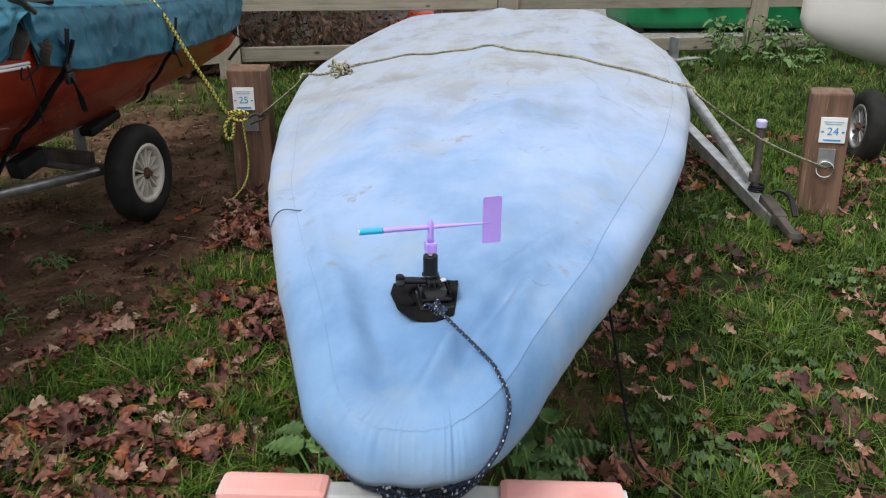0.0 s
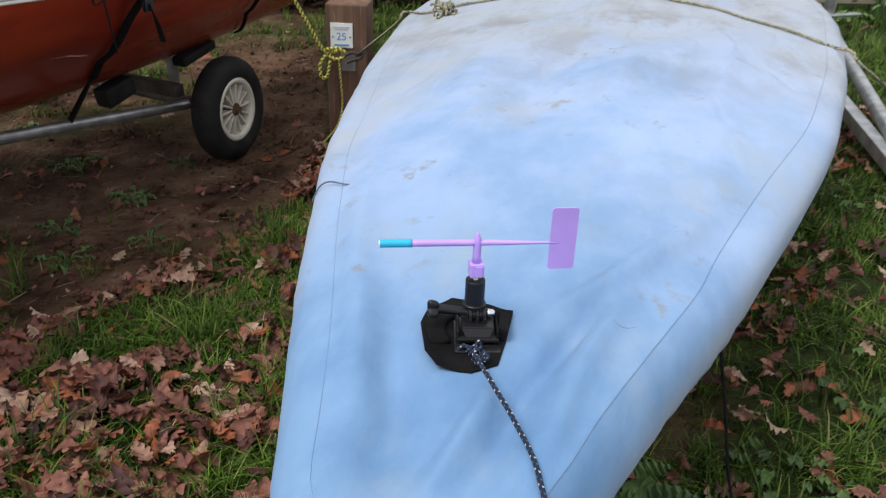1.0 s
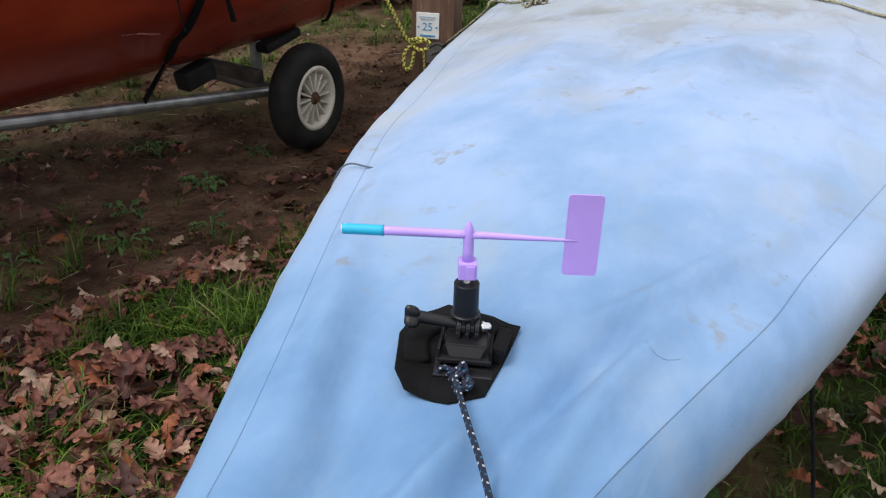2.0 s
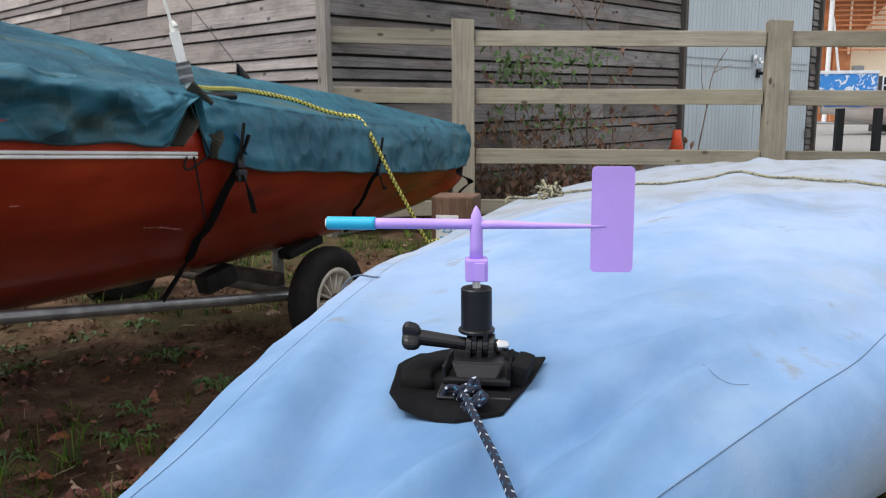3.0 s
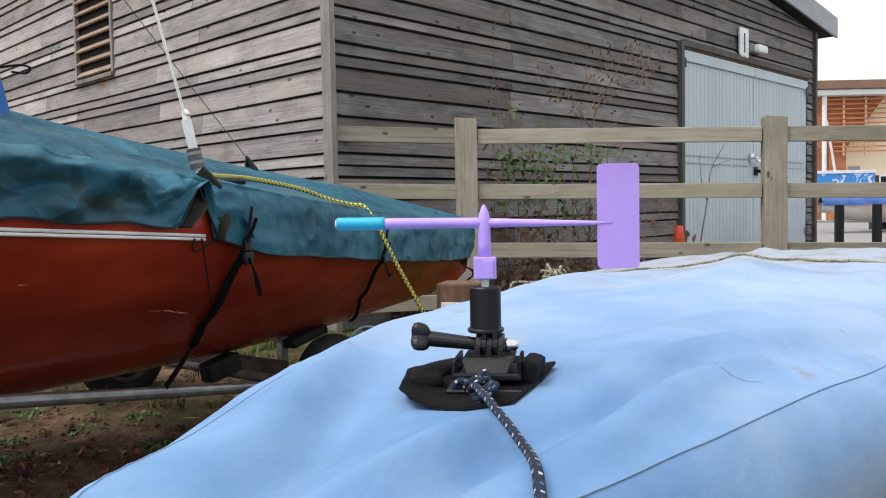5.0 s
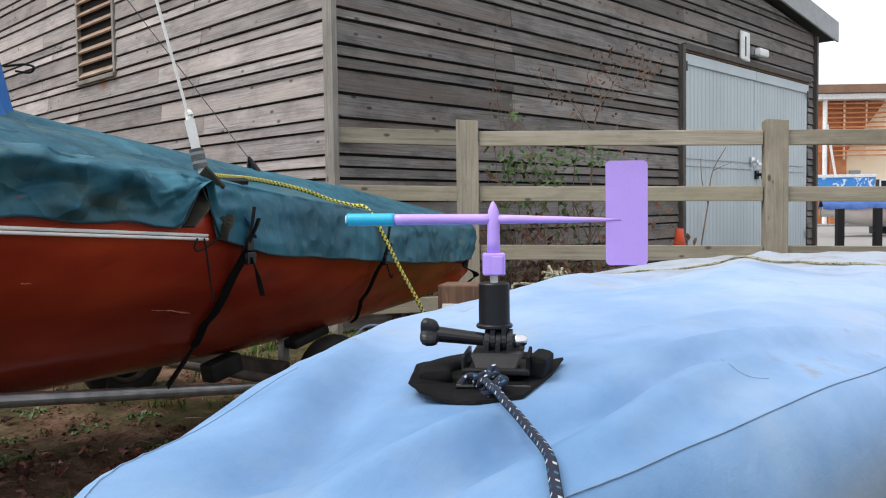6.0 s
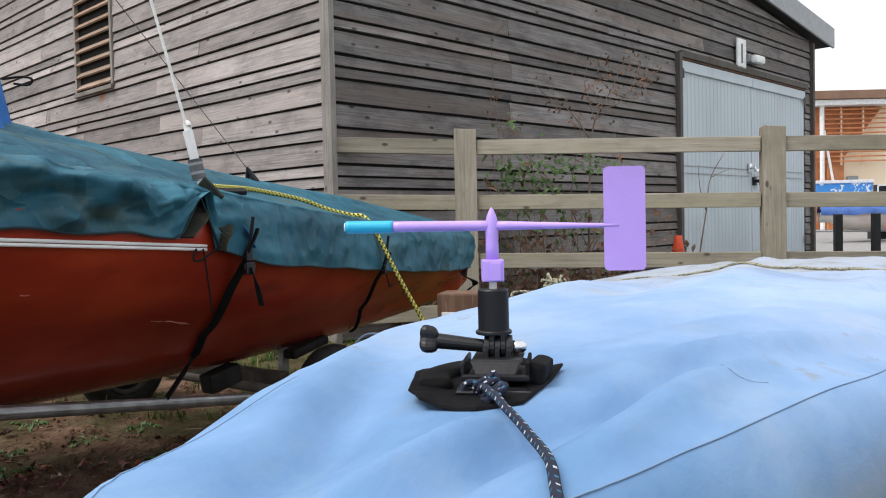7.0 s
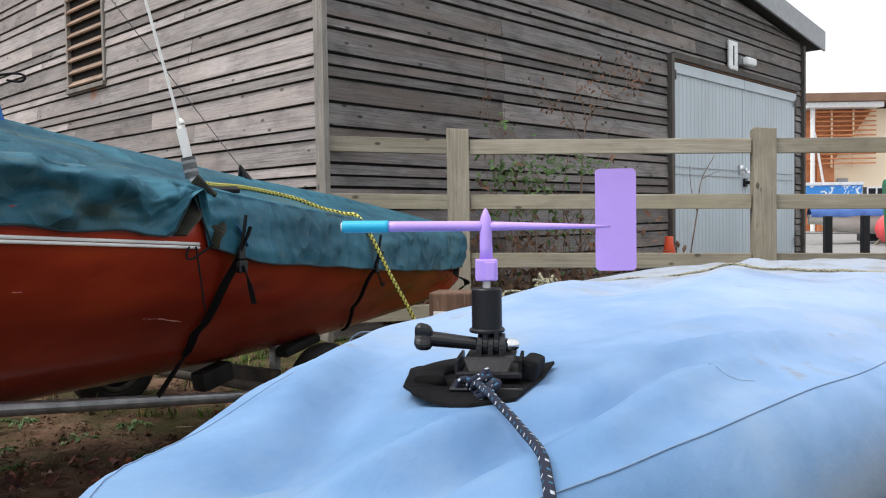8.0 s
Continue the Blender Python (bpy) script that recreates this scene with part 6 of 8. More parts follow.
def bow_handle():
    h = thing("hand_trolley", pose(-0.053, -0.142, 0.405, 0, 0, -19.7), "launching trolley with pink foam grips on its bare metal T-bar", "trolley")
    bm = bmesh.new()
    box(bm, -0.209, 0.209, -0.013, 0.013, -0.013, 0.013, 0.004)
    part("bar", bm, M_ALU, h, "bare metal square bar")
    for a, b in ((-0.207, -0.095), (0.078, 0.205)):
        bm = bmesh.new()
        box(bm, a, b, -0.019, 0.019, -0.019, 0.019, 0.008)
        part("grip", bm, M_FOAM, h, "pink foam grip", smooth=False)
    bm = bmesh.new()
    box(bm, -0.016, 0.016, 0.012, 1.6, -0.016, 0.016, 0.004, m=Matrix.Rotation(radians(-9), 4, "X"))
    part("drawbar", bm, M_GALV, h, "galvanised drawbar")
    # the cord is wound round the bar and led up both sides of the stem
    for k in range(4):
        bm = bmesh.new()
        x = -0.026 + 0.012 * k
        tube(bm, [(x + 0.005 * math.cos(a) - 0.010 * math.sin(a), 0.0175 * math.cos(a), 0.002 + 0.0175 * math.sin(a)) for a in np.linspace(0, 2 * math.pi, 9)], 0.0033, 8, 4, lay=220, strands=3)
        part("lashing_turn", bm, M_NAVYCORD, h, "navy flecked cord", smooth=True)
    for end in (-0.082, 0.062):
        for off in (0.0, 0.008):
            bm = bmesh.new()
            tube(bm, [(-0.012, -0.016, 0.008 + off), (end * 0.45, -0.012, 0.020 + off), (end * 0.85, 0.0, 0.026 + off), (end * 1.1, 0.035, 0.030 + off)], 0.0033, 8, 8, lay=220, strands=3)
            part("lashing_tail", bm, M_NAVYCORD, h, "navy flecked cord", smooth=True)


bow_handle()


THREADS = (((0.1185, 0.002), (0.1201, -0.0075), (0.1236, -0.0105), (0.1301, -0.0114), (0.1400, -0.0080)),)


def bow_rope_over():
    B = lambda v, s, up: BOAT @ Vector((v, s, up))
    bm = bmesh.new()
    line = []
    for v in np.linspace(-0.565, 0.575, 34):
        p = B(v, lerp(v, [-0.56, -0.45, -0.30, -0.15, 0.0, 0.11, 0.24, 0.34, 0.44, 0.50, 0.58], [2.12, 2.32, 2.45, 2.46, 2.37, 2.34, 2.27, 2.11, 1.87, 1.76, 1.68]), 0)
        line.append(Vector((p.x, p.y, canvas_z(p.x, p.y) + 0.005)))
    ring = (1.715, 1.222, 0.19)
    edge = line[-1]
    pts = [Vector((0.030, 2.200, 0.246)), B(-0.655, 2.13, 0.385), B(-0.628, 2.125, 0.425)] + line + [B(0.600, 1.665, 0.478), Vector(edge).lerp(Vector(ring), 0.5) - Vector((0, 0, 0.03)), ring]
    tube(bm, pts, 0.0037, 8, 4, lay=240, strands=3)
    rng = random.Random(11)
    c = B(-0.49, 2.085, 0)
    c.z = canvas_z(c.x, c.y) + 0.020
    for k in range(11):
        m = Matrix.Translation(c + Vector((rng.gauss(0, 0.008), rng.gauss(0, 0.008), rng.uniform(-0.006, 0.010)))) @ Matrix.Rotation(rng.uniform(0, 6.3), 4, "Z") @ Matrix.Rotation(rng.uniform(-1.3, 1.3), 4, "X")
        r, sq = rng.uniform(0.015, 0.037), rng.uniform(0.45, 0.9)
        tube(bm, [m @ Vector((r * math.cos(a) * (1 + 0.15 * math.sin(3 * a)), sq * r * math.sin(a), 0.005 * math.sin(2 * a))) for a in np.linspace(0, rng.uniform(4.2, 6.0), 9)], 0.0038, 8, 4, lay=220, strands=3)
    for dx, dy in ((-0.018, -0.045), (0.014, -0.03)):
        tail = [c + Vector((dx * k, dy * k, 0)) for k in (0.1, 0.6, 1.2, 1.7)]
        tube(bm, [(q.x, q.y, max(canvas_z(q.x, q.y) + 0.004, c.z - 0.012 * k)) for k, q in enumerate(tail)], 0.0036, 8, 5, lay=220, strands=3)
    tagged(part("cover_rope", bm, M_BEIGECORD, smooth=True), "old beige rope tied across the dinghy cover with a bulky knot", "rope")
    bm = bmesh.new()
    at = min((i for i in range(len(RING)) if RING[i][0] < 0), key=lambda i: abs(RING[i][1] - 0.54))
    e = cover_point(at, 1.0)
    p = [BOAT @ (e + Vector(o)) for o in ((0.012, 0.004, 0.003), (0.0, 0.004, 0.0030), (-0.02, 0.006, 0.0028), (-0.034, 0.006, -0.0065), (-0.043, 0.002, -0.027))]
    tube(bm, p, 0.0011, 6, 4)
    tagged(part("loose_thread", bm, M_THREAD), "loose dark thread on the canvas skirt", "thread")
    for line in THREADS:
        bm = bmesh.new()
        tube(bm, [(x, y, canvas_z(x, y) + 0.0004) for x, y in line], 0.00011, 5, 6)
        tagged(part("loose_thread", bm, M_THREAD), "fine dark thread lying on the pale canvas", "thread")


bow_rope_over()

# ---------------- trolley lying beside the covered dinghy ----------------


def spare_trolley():
    t = thing("spare_trolley", pose(0, 0, 0), "galvanised trolley frame lying in the grass with upright post", "trolley")
    bm = bmesh.new()
    cyl(bm, (1.58, 1.40, 0.10), (2.08, 2.80, 0.275), 0.024, seg=18)
    part("tube", bm, M_GALV, t, "round galvanised tube")
    bm = bmesh.new()
    a, b = Vector((1.497, 1.17, 0.053)), Vector((1.86, 2.62, 0.19))
    d = b - a
    box(bm, -0.022, 0.022, -0.022, 0.022, -d.length / 2, d.length / 2, 0.004, m=Matrix.Translation((a + b) / 2) @ d.to_track_quat("Z", "Y").to_matrix().to_4x4())
    part("box_section", bm, M_GALV, t, "square galvanised section")
    bm = bmesh.new()
    cyl(bm, (1.555, 1.355, 0.06), (1.55, 1.368, 0.305), 0.0125, seg=16)
    cyl(bm, (1.552, 1.362, 0.12), (1.552, 1.363, 0.15), 0.018, seg=16)
    part("upright", bm, M_DARKSTEEL, t, "dull grey upright tube")
    bm = bmesh.new()
    lathe(bm, [(0.0, 0.0), (0.0165, 0.0), (0.0175, 0.004), (0.0175, 0.020), (0.015, 0.024), (0.0, 0.025)], 20, m=Matrix.Translation((1.55, 1.368, 0.303)))
    part("cap", bm, plain("lavender_cap", (0.50, 0.47, 0.80), 0.4), t, "lavender plastic cap", smooth=False)
    bm = bmesh.new()
    box(bm, -0.020, 0.020, -0.08, 0.05, -0.020, 0.020, 0.006, m=pose(1.515, 1.22, 0.080, 12, 0, -14))
    box(bm, -0.013, 0.013, -0.17, -0.07, -0.012, 0.016, 0.006, m=pose(1.515, 1.22, 0.080, 12, 0, -14))
    lathe(bm, [(0.0, -0.012), (0.020, -0.012), (0.022, 0.0), (0.018, 0.014), (0.0, 0.018)], 16, m=Matrix.Translation((1.475, 1.05, 0.05)))
    part("coupling", bm, M_DARKSTEEL, t, "rusty dark coupling head")
    bm = bmesh.new()
    tube(bm, [(1.535, 1.27, 0.095), (1.555, 1.24, 0.125), (1.560, 1.19, 0.118), (1.545, 1.14, 0.075)], 0.006, 8, 6, flat=(0.009, 0.004))
    part("latch", bm, M_BLACK, t, "black latch lever")
    bm = bmesh.new()
    box(bm, -0.02, 0.20, -0.02, 0.02, -0.004, 0.004, 0.002, m=pose(1.99, 2.62, 0.28, 0, 0, 10))
    box(bm, -0.006, 0.006, -0.03, 0.03, -0.02, 0.09, 0.002, m=pose(2.06, 2.68, 0.29, 0, 0, 10))
    part("bracket", bm, M_GALV, t, "flat galvanised bracket")
    bm = bmesh.new()
    for k in range(5):
        tube(bm, [(1.545 + 0.004 * k + 0.022 * math.cos(a), 1.35 + 0.022 * math.sin(a), 0.075 + 0.008 * k) for a in np.linspace(0, 6.3, 9)], 0.0035, 6, 3)
    part("lashing", bm, M_STRAP, t, "black cord lashing")


spare_trolley()


def white_dinghy():
    boat = thing("white_dinghy", pose(2.51, 2.38, -0.07, 0, 0, -26), "white dinghy hull with a red top on its trolley", "boat")
    bm = bmesh.new()
    rows = []
    ss = [0.0, 0.03, 0.08, 0.16, 0.3, 0.5, 0.8, 1.2, 1.7, 2.3, 3.0]
    for s in ss:
        w = 0.62 * min(1, (s / 1.6)) ** 0.55
        keel = 0.56 - 0.30 * min(1, s / 0.9) ** 0.5
        top = 0.70
        row = []
        for k in range(13):
            a = math.pi * k / 12
            v = -math.cos(a)
            row.append(bm.verts.new((s, w * math.copysign(abs(v) ** 0.7, v), top - (top - keel) * math.sin(a) ** 0.75)))
        rows.append(row)
    for p, q in zip(rows, rows[1:]):
        for k in range(12):
            bm.faces.new((p[k], p[k + 1], q[k + 1], q[k]))
    bm.faces.new(rows[-1][::-1])
    bmesh.ops.remove_doubles(bm, verts=bm.verts[:], dist=0.0005)
    bmesh.ops.recalc_face_normals(bm, faces=bm.faces[:])
    part("hull", bm, M_WHITEHULL, boat, "cream-white rounded hull", smooth=True)
    bm = bmesh.new()
    rows = []
    for s in ss:
        w = 0.63 * min(1, (s / 1.6)) ** 0.55 + 0.006
        rows.append([bm.verts.new((s - 0.004, v * w, z)) for v, z in ((-1, 0.692), (-1.01, 0.74), (-0.8, 0.80), (0, 0.86), (0.8, 0.80), (1.01, 0.74), (1, 0.692))])
    for p, q in zip(rows, rows[1:]):
        for k in range(6):
            bm.faces.new((p[k], q[k], q[k + 1], p[k + 1]))
    bmesh.ops.recalc_face_normals(bm, faces=bm.faces[:])
    part("cover", bm, surface("red_canvas", (0.36, 0.03, 0.025), (0.48, 0.05, 0.04), 6, 0.75, 0, 0.3, 90), boat, "red canvas cover edge", smooth=True)
    bm = bmesh.new()
    box(bm, 0.38, 0.46, -0.42, -0.36, 0.10, 0.42, 0.006, m=Matrix.Rotation(radians(3), 4, "X"))
    part("cradle", bm, surface("rusty_steel", (0.16, 0.07, 0.035), (0.26, 0.13, 0.07), 14, 0.85, 0.1, 0.4, 70), boat, "rusty cradle bracket")
    t = thing("white_dinghy_trolley", pose(0, 0, 0), "trolley with pale spoked wheels under the white dinghy", "trolley")
    for c in ((2.37, 1.74, 0.15), (3.27, 1.315, 0.15)):
        trolley_wheel(t, aim(c, (-0.90, 0.425, 0.03)) @ Matrix.Diagonal((0.81, 0.81, 0.81, 1)), "black pneumatic wheel with pale metal rim", M_GALV)
    bm = bmesh.new()
    cyl(bm, (2.37, 1.74, 0.15), (3.27, 1.315, 0.15), 0.02, seg=12)
    part("axle", bm, M_GALV, t)


white_dinghy()


def green_skip():
    g = thing("green_bin", pose(3.36, 5.42, -0.04, 0, 0, -13), "large green moulded plastic bin on castors behind the fence", "bin")
    bm = bmesh.new()
    box(bm, 0.0, 2.3, 0.0, 0.8, 0.03, 0.95, 0.07)
    for v in bm.verts:
        k = 1 - 0.05 * (0.95 - v.co.z)
        v.co.x, v.co.y = 1.15 + (v.co.x - 1.15) * k, 0.4 + (v.co.y - 0.4) * k
    part("body", bm, M_GREENBIN, g, smooth=True)
    for x in (0.35, 0.75, 1.15, 1.55, 1.95):
        bm = bmesh.new()
        box(bm, x - 0.05, x + 0.05, -0.025, 0.02, 0.22, 0.85, 0.015)
        part("rib", bm, M_GREENBIN, g)
    for x in (0.12, 2.1):
        bm = bmesh.new()
        lathe(bm, [(0.0, -0.025), (0.07, -0.025), (0.08, -0.015), (0.08, 0.015), (0.07, 0.025), (0.0, 0.025)], 20, m=aim((x, 0.06, 0.035), (0, 1, 0)))
        part("castor", bm, M_RUBBER, g)


green_skip()

# ---------------- yard beyond the fence ----------------


def traffic_cone():
    c = thing("traffic_cone", pose(1.879, 6.386, -0.045), "orange and white traffic cone beside the shed door", "traffic cone")
    bm = bmesh.new()
    lathe(bm, [(0.135, 0.03), (0.115, 0.10), (0.108, 0.125)], 24)
    lathe(bm, [(0.079, 0.255), (0.036, 0.45), (0.034, 0.50), (0.028, 0.505), (0.0, 0.505)], 24)
    part("cone", bm, M_CONE, c, smooth=True)
    bm = bmesh.new()
    lathe(bm, [(0.108, 0.125), (0.079, 0.255)], 24)
    part("sleeve", bm, M_SIGN, c, "white reflective sleeve", smooth=True)
    bm = bmesh.new()
    box(bm, -0.17, 0.17, -0.17, 0.17, 0.0, 0.032, 0.008)
    part("foot", bm, M_CONE, c)


traffic_cone()


def bollards():
    proto = thing("bollard", pose(4.25, 8.57, -0.045), "slim black metal bollard in the yard", "bollard", "black yard bollards")
    bm = bmesh.new()
    box(bm, -0.038, 0.038, -0.038, 0.038, 0, 0.64, 0.006)
    part("post", bm, M_BLACK, proto)
    bm = bmesh.new()
    box(bm, -0.10, -0.02, -0.02, 0.02, -0.012, 0.012, 0.004, m=Matrix.Translation((0, 0, 0.17)) @ Matrix.Rotation(radians(-55), 4, "Y"))
    part("brace", bm, M_BLACK, proto)
    copy_thing(proto, pose(4.68, 8.60, -0.045))


bollards()


def yard_boat():
    b = thing("yard_boat", pose(9.15, 16.6, -0.04, 0, 0, 8), "small boat under a blue tarpaulin on a trolley in the yard", "boat")
    bm = bmesh.new()
    rows = []
    for s in np.linspace(0, 3.2, 12):
        w = 0.05 + 0.55 * math.sin(min(1, s / 1.8) * math.pi / 2)
        rows.append([bm.verts.new((-1.6 + s, v * w, z)) for v, z in ((-1, 0.62), (-0.9, 0.42), (-0.4, 0.24 + 0.3 * (1 - min(1, s / 0.7))), (0.4, 0.24 + 0.3 * (1 - min(1, s / 0.7))), (0.9, 0.42), (1, 0.62))])
    for p, q in zip(rows, rows[1:]):
        for k in range(5):
            bm.faces.new((p[k], p[k + 1], q[k + 1], q[k]))
    bmesh.ops.recalc_face_normals(bm, faces=bm.faces[:])
    part("hull", bm, M_WHITEHULL, b, smooth=True)
    bm = bmesh.new()
    rows = []
    for s in np.linspace(0, 3.2, 24):
        w = 0.08 + 0.55 * math.sin(min(1, s / 1.8) * math.pi / 2)
        rows.append([bm.verts.new((-1.6 + s, v * w, z + 0.04 * fbm(s * 3, v))) for v, z in ((-1.02, 0.57), (-1, 0.66), (0, 0.80), (1, 0.66), (1.02, 0.57))])
    for p, q in zip(rows, rows[1:]):
        for k in range(4):
            bm.faces.new((p[k], q[k], q[k + 1], p[k + 1]))
    bmesh.ops.recalc_face_normals(bm, faces=bm.faces[:])
    part("tarpaulin", bm, surface("blue_tarpaulin", (0.02, 0.07, 0.26), (0.05, 0.13, 0.38), 5, 0.5, 0, 0.4, 20), b, "creased dark blue tarpaulin", smooth=True)
    for y in (-0.6, 0.6):
        bm = bmesh.new()
        lathe(bm, [(0.05, -0.04), (0.17, -0.05), (0.2, -0.02), (0.2, 0.02), (0.17, 0.05), (0.05, 0.04)], 20, m=aim((0.95, y, 0.2), (0, 1, 0)))
        part("wheel", bm, M_RUBBER, b)
    for y0 in (-0.45, 0.45):
        bm = bmesh.new()
        cyl(bm, (-1.7, 0, 0.25), (1.2, y0, 0.2), 0.025, seg=8)
        part("trolley_tube", bm, M_GALV, b)


yard_boat()


def banner():
    b = thing("banner", pose(8.15, 17.75, 0), "blue and white patterned banner fence in the yard", "banner")
    m, n, l, p = nodes_of("blue_white_banner")
    co = n.new("ShaderNodeTexCoord")
    v = n.new("ShaderNodeTexNoise")
    v.inputs["Scale"].default_value, v.inputs["Detail"].default_value, v.inputs["Distortion"].default_value = 6.5, 3, 1.2
    l.new(co.outputs["Object"], v.inputs["Vector"])
    r = n.new("ShaderNodeValToRGB")
    r.color_ramp.elements[0].position, r.color_ramp.elements[0].color = 0.54, (0.045, 0.27, 0.70, 1)
    r.color_ramp.elements[1].position, r.color_ramp.elements[1].color = 0.58, (0.75, 0.82, 0.88, 1)
    l.new(v.outputs[0], r.inputs[0])
    l.new(r.outputs[0], p.inputs["Base Color"])
    bm = bmesh.new()
    box(bm, -0.4, 1.22, -0.01, 0.01, 0.72, 1.22, 0.004)
    part("sheet", bm, m, b)
    bm = bmesh.new()
    box(bm, -0.4, 1.25, -0.025, 0.025, 1.222, 1.29, 0.006)
    part("top_rail", bm, M_SIGN, b, "white top rail")
    for x in (-0.42, 1.24):
        bm = bmesh.new()
        cyl(bm, (x, 0.03, -0.05), (x, 0.03, 1.29), 0.025, seg=10)
        part("post", bm, M_GALV, b)
    c = thing("crate_stack", pose(9.46, 17.7, -0.04), "black open grid crates stacked beside the banner", "crates")
    bm = bmesh.new()
    for z in (0.80, 0.99, 1.18):
        box(bm, 0.0, 0.62, -0.01, 0.01, z, z + 0.03)
    for x in (0.0, 0.2, 0.4, 0.6):
        box(bm, x, x + 0.025, -0.012, 0.012, 0.80, 1.21)
    part("grid", bm, M_SIGN, c, "pale grid front")
    bm = bmesh.new()
    box(bm, 0.0, 0.62, 0.03, 0.45, 0.0, 1.21, 0.01)
    part("body", bm, M_BLACK, c)


banner()


def green_stand():
    g = thing("green_post", pose(6.62, 11.2, -0.04), "green post with a green box on top", "post")
    bm = bmesh.new()
    box(bm, -0.05, 0.05, -0.05, 0.05, 0, 1.3, 0.006)
    part("post", bm, M_GREENBIN, g)
    bm = bmesh.new()
    box(bm, -0.22, 0.12, -0.12, 0.12, 1.05, 1.25, 0.02)
    box(bm, -0.16, 0.16, -0.13, 0.13, 1.22, 1.38, 0.02)
    part("box", bm, M_GREENBIN, g)
    r = thing("red_buoy", pose(8.75, 15.4, 0.28), "round red mooring buoy on a stand", "buoy")
    bm = bmesh.new()
    lathe(bm, [(0.0, -0.3), (0.16, -0.27), (0.27, -0.15), (0.31, 0.0), (0.27, 0.15), (0.16, 0.27), (0.05, 0.31), (0.0, 0.32)], 24)
    part("ball", bm, plain("red_buoy_plastic", (0.75, 0.09, 0.10), 0.4), r, smooth=True)
    for a in (0, 2.1, 4.2):
        bm = bmesh.new()
        cyl(bm, (0.2 * math.cos(a), 0.2 * math.sin(a), -0.18), (0.34 * math.cos(a), 0.34 * math.sin(a), -0.32), 0.03, seg=8)
        part("leg", bm, M_FENCE, r)


green_stand()


def boathouse():
    h = thing("clubhouse", pose(11.75, 25.6, -0.04), "cream and timber clubhouse with a brown roof edge", "building")
    cream = surface("cream_render", (0.90, 0.74, 0.54), (0.95, 0.82, 0.64), 0.8, 0.85, 0, 0.2, 12)
    cedar = surface("cedar_slats", (0.47, 0.175, 0.070), (0.64, 0.26, 0.115), 3, 0.8, 0, 0.2, 20, rand=0.2)
    bm = bmesh.new()
    box(bm, 0.85, 14, 0.60, 9, 0, 4.0)
    part("wall", bm, cream, h)
    bm = bmesh.new()
    box(bm, 0.02, 0.845, 0.9, 9, 0, 3.95)
    part("wall", bm, cedar, h, "cedar end wall")
    # raked cedar panel under the eaves
    bm = bmesh.new()
    ring = [(0.06, 2.35), (0.98, 2.35), (2.20, 3.95), (0.06, 3.95)]
    lo = [bm.verts.new((x, 0.40, z)) for x, z in ring]
    hi = [bm.verts.new((x, 0.52, z)) for x, z in ring]
    bm.faces.new(lo)
    bm.faces.new(hi[::-1])
    for k in range(4):
        bm.faces.new((lo[k], hi[k], hi[(k + 1) % 4], lo[(k + 1) % 4]))
    bmesh.ops.recalc_face_normals(bm, faces=bm.faces[:])
    part("raked_panel", bm, cedar, h, "dark cedar panel raked up under the eaves")
    bm = bmesh.new()
    box(bm, 0.48, 0.98, 0.40, 0.52, 0, 2.34)
    part("door", bm, cedar, h, "cedar boarded door")
    for k in range(12):
        bm = bmesh.new()
        z = 2.20 + k * 0.150
        box(bm, 0.10, 2.25, 0.22, 0.27, z, z + 0.045, 0.006)
        part("slat", bm, cedar, h)
    for x in (0.82, 1.52):
        bm = bmesh.new()
        box(bm, x, x + 0.05, 0.275, 0.33, 2.1, 3.95)
        part("batten", bm, cream, h)
    bm = bmesh.new()
    box(bm, -0.25, 14, -0.25, 9.2, 4.15, 4.42, 0.02)
    part("roof", bm, surface("brown_fascia", (0.20, 0.115, 0.075), (0.27, 0.165, 0.11), 2, 0.7, 0, 0.2, 20), h, "brown roof edge")
    bm = bmesh.new()
    box(bm, -0.15, 2.3, -0.15, 8.8, 3.97, 4.14, 0.01)
    part("soffit", bm, M_SIGN, h, "white soffit board")
    for a, b, r in (((0.12, 0.05, 0), (0.12, 0.05, 4.0), 0.07), ((0.72, 0.08, 0.2), (0.18, 0.05, 3.2), 0.04), ((0.48, 0.08, 0.9), (0.40, 0.08, 1.5), 0.03)):
        bm = bmesh.new()
        cyl(bm, a, b, r, seg=10)
        part("post", bm, M_SIGN, h, "white post")
    bm = bmesh.new()
    box(bm, 1.15, 1.50, 0.53, 0.58, 1.05, 1.75, 0.01)
    notice = part("notice", bm, M_GREYMETAL, h, "small grey notice board")
    bm = bmesh.new()
    box(bm, 1.24, 1.40, 0.515, 0.526, 1.15, 1.32)
    part("paper", bm, M_SIGN, notice, "white notice")


boathouse()

# ---------------- brambles between fence and shed ----------------


def wall_y(x):
    r = (x + 0.682) / 0.6886
    return 4.198 + r * 0.7251


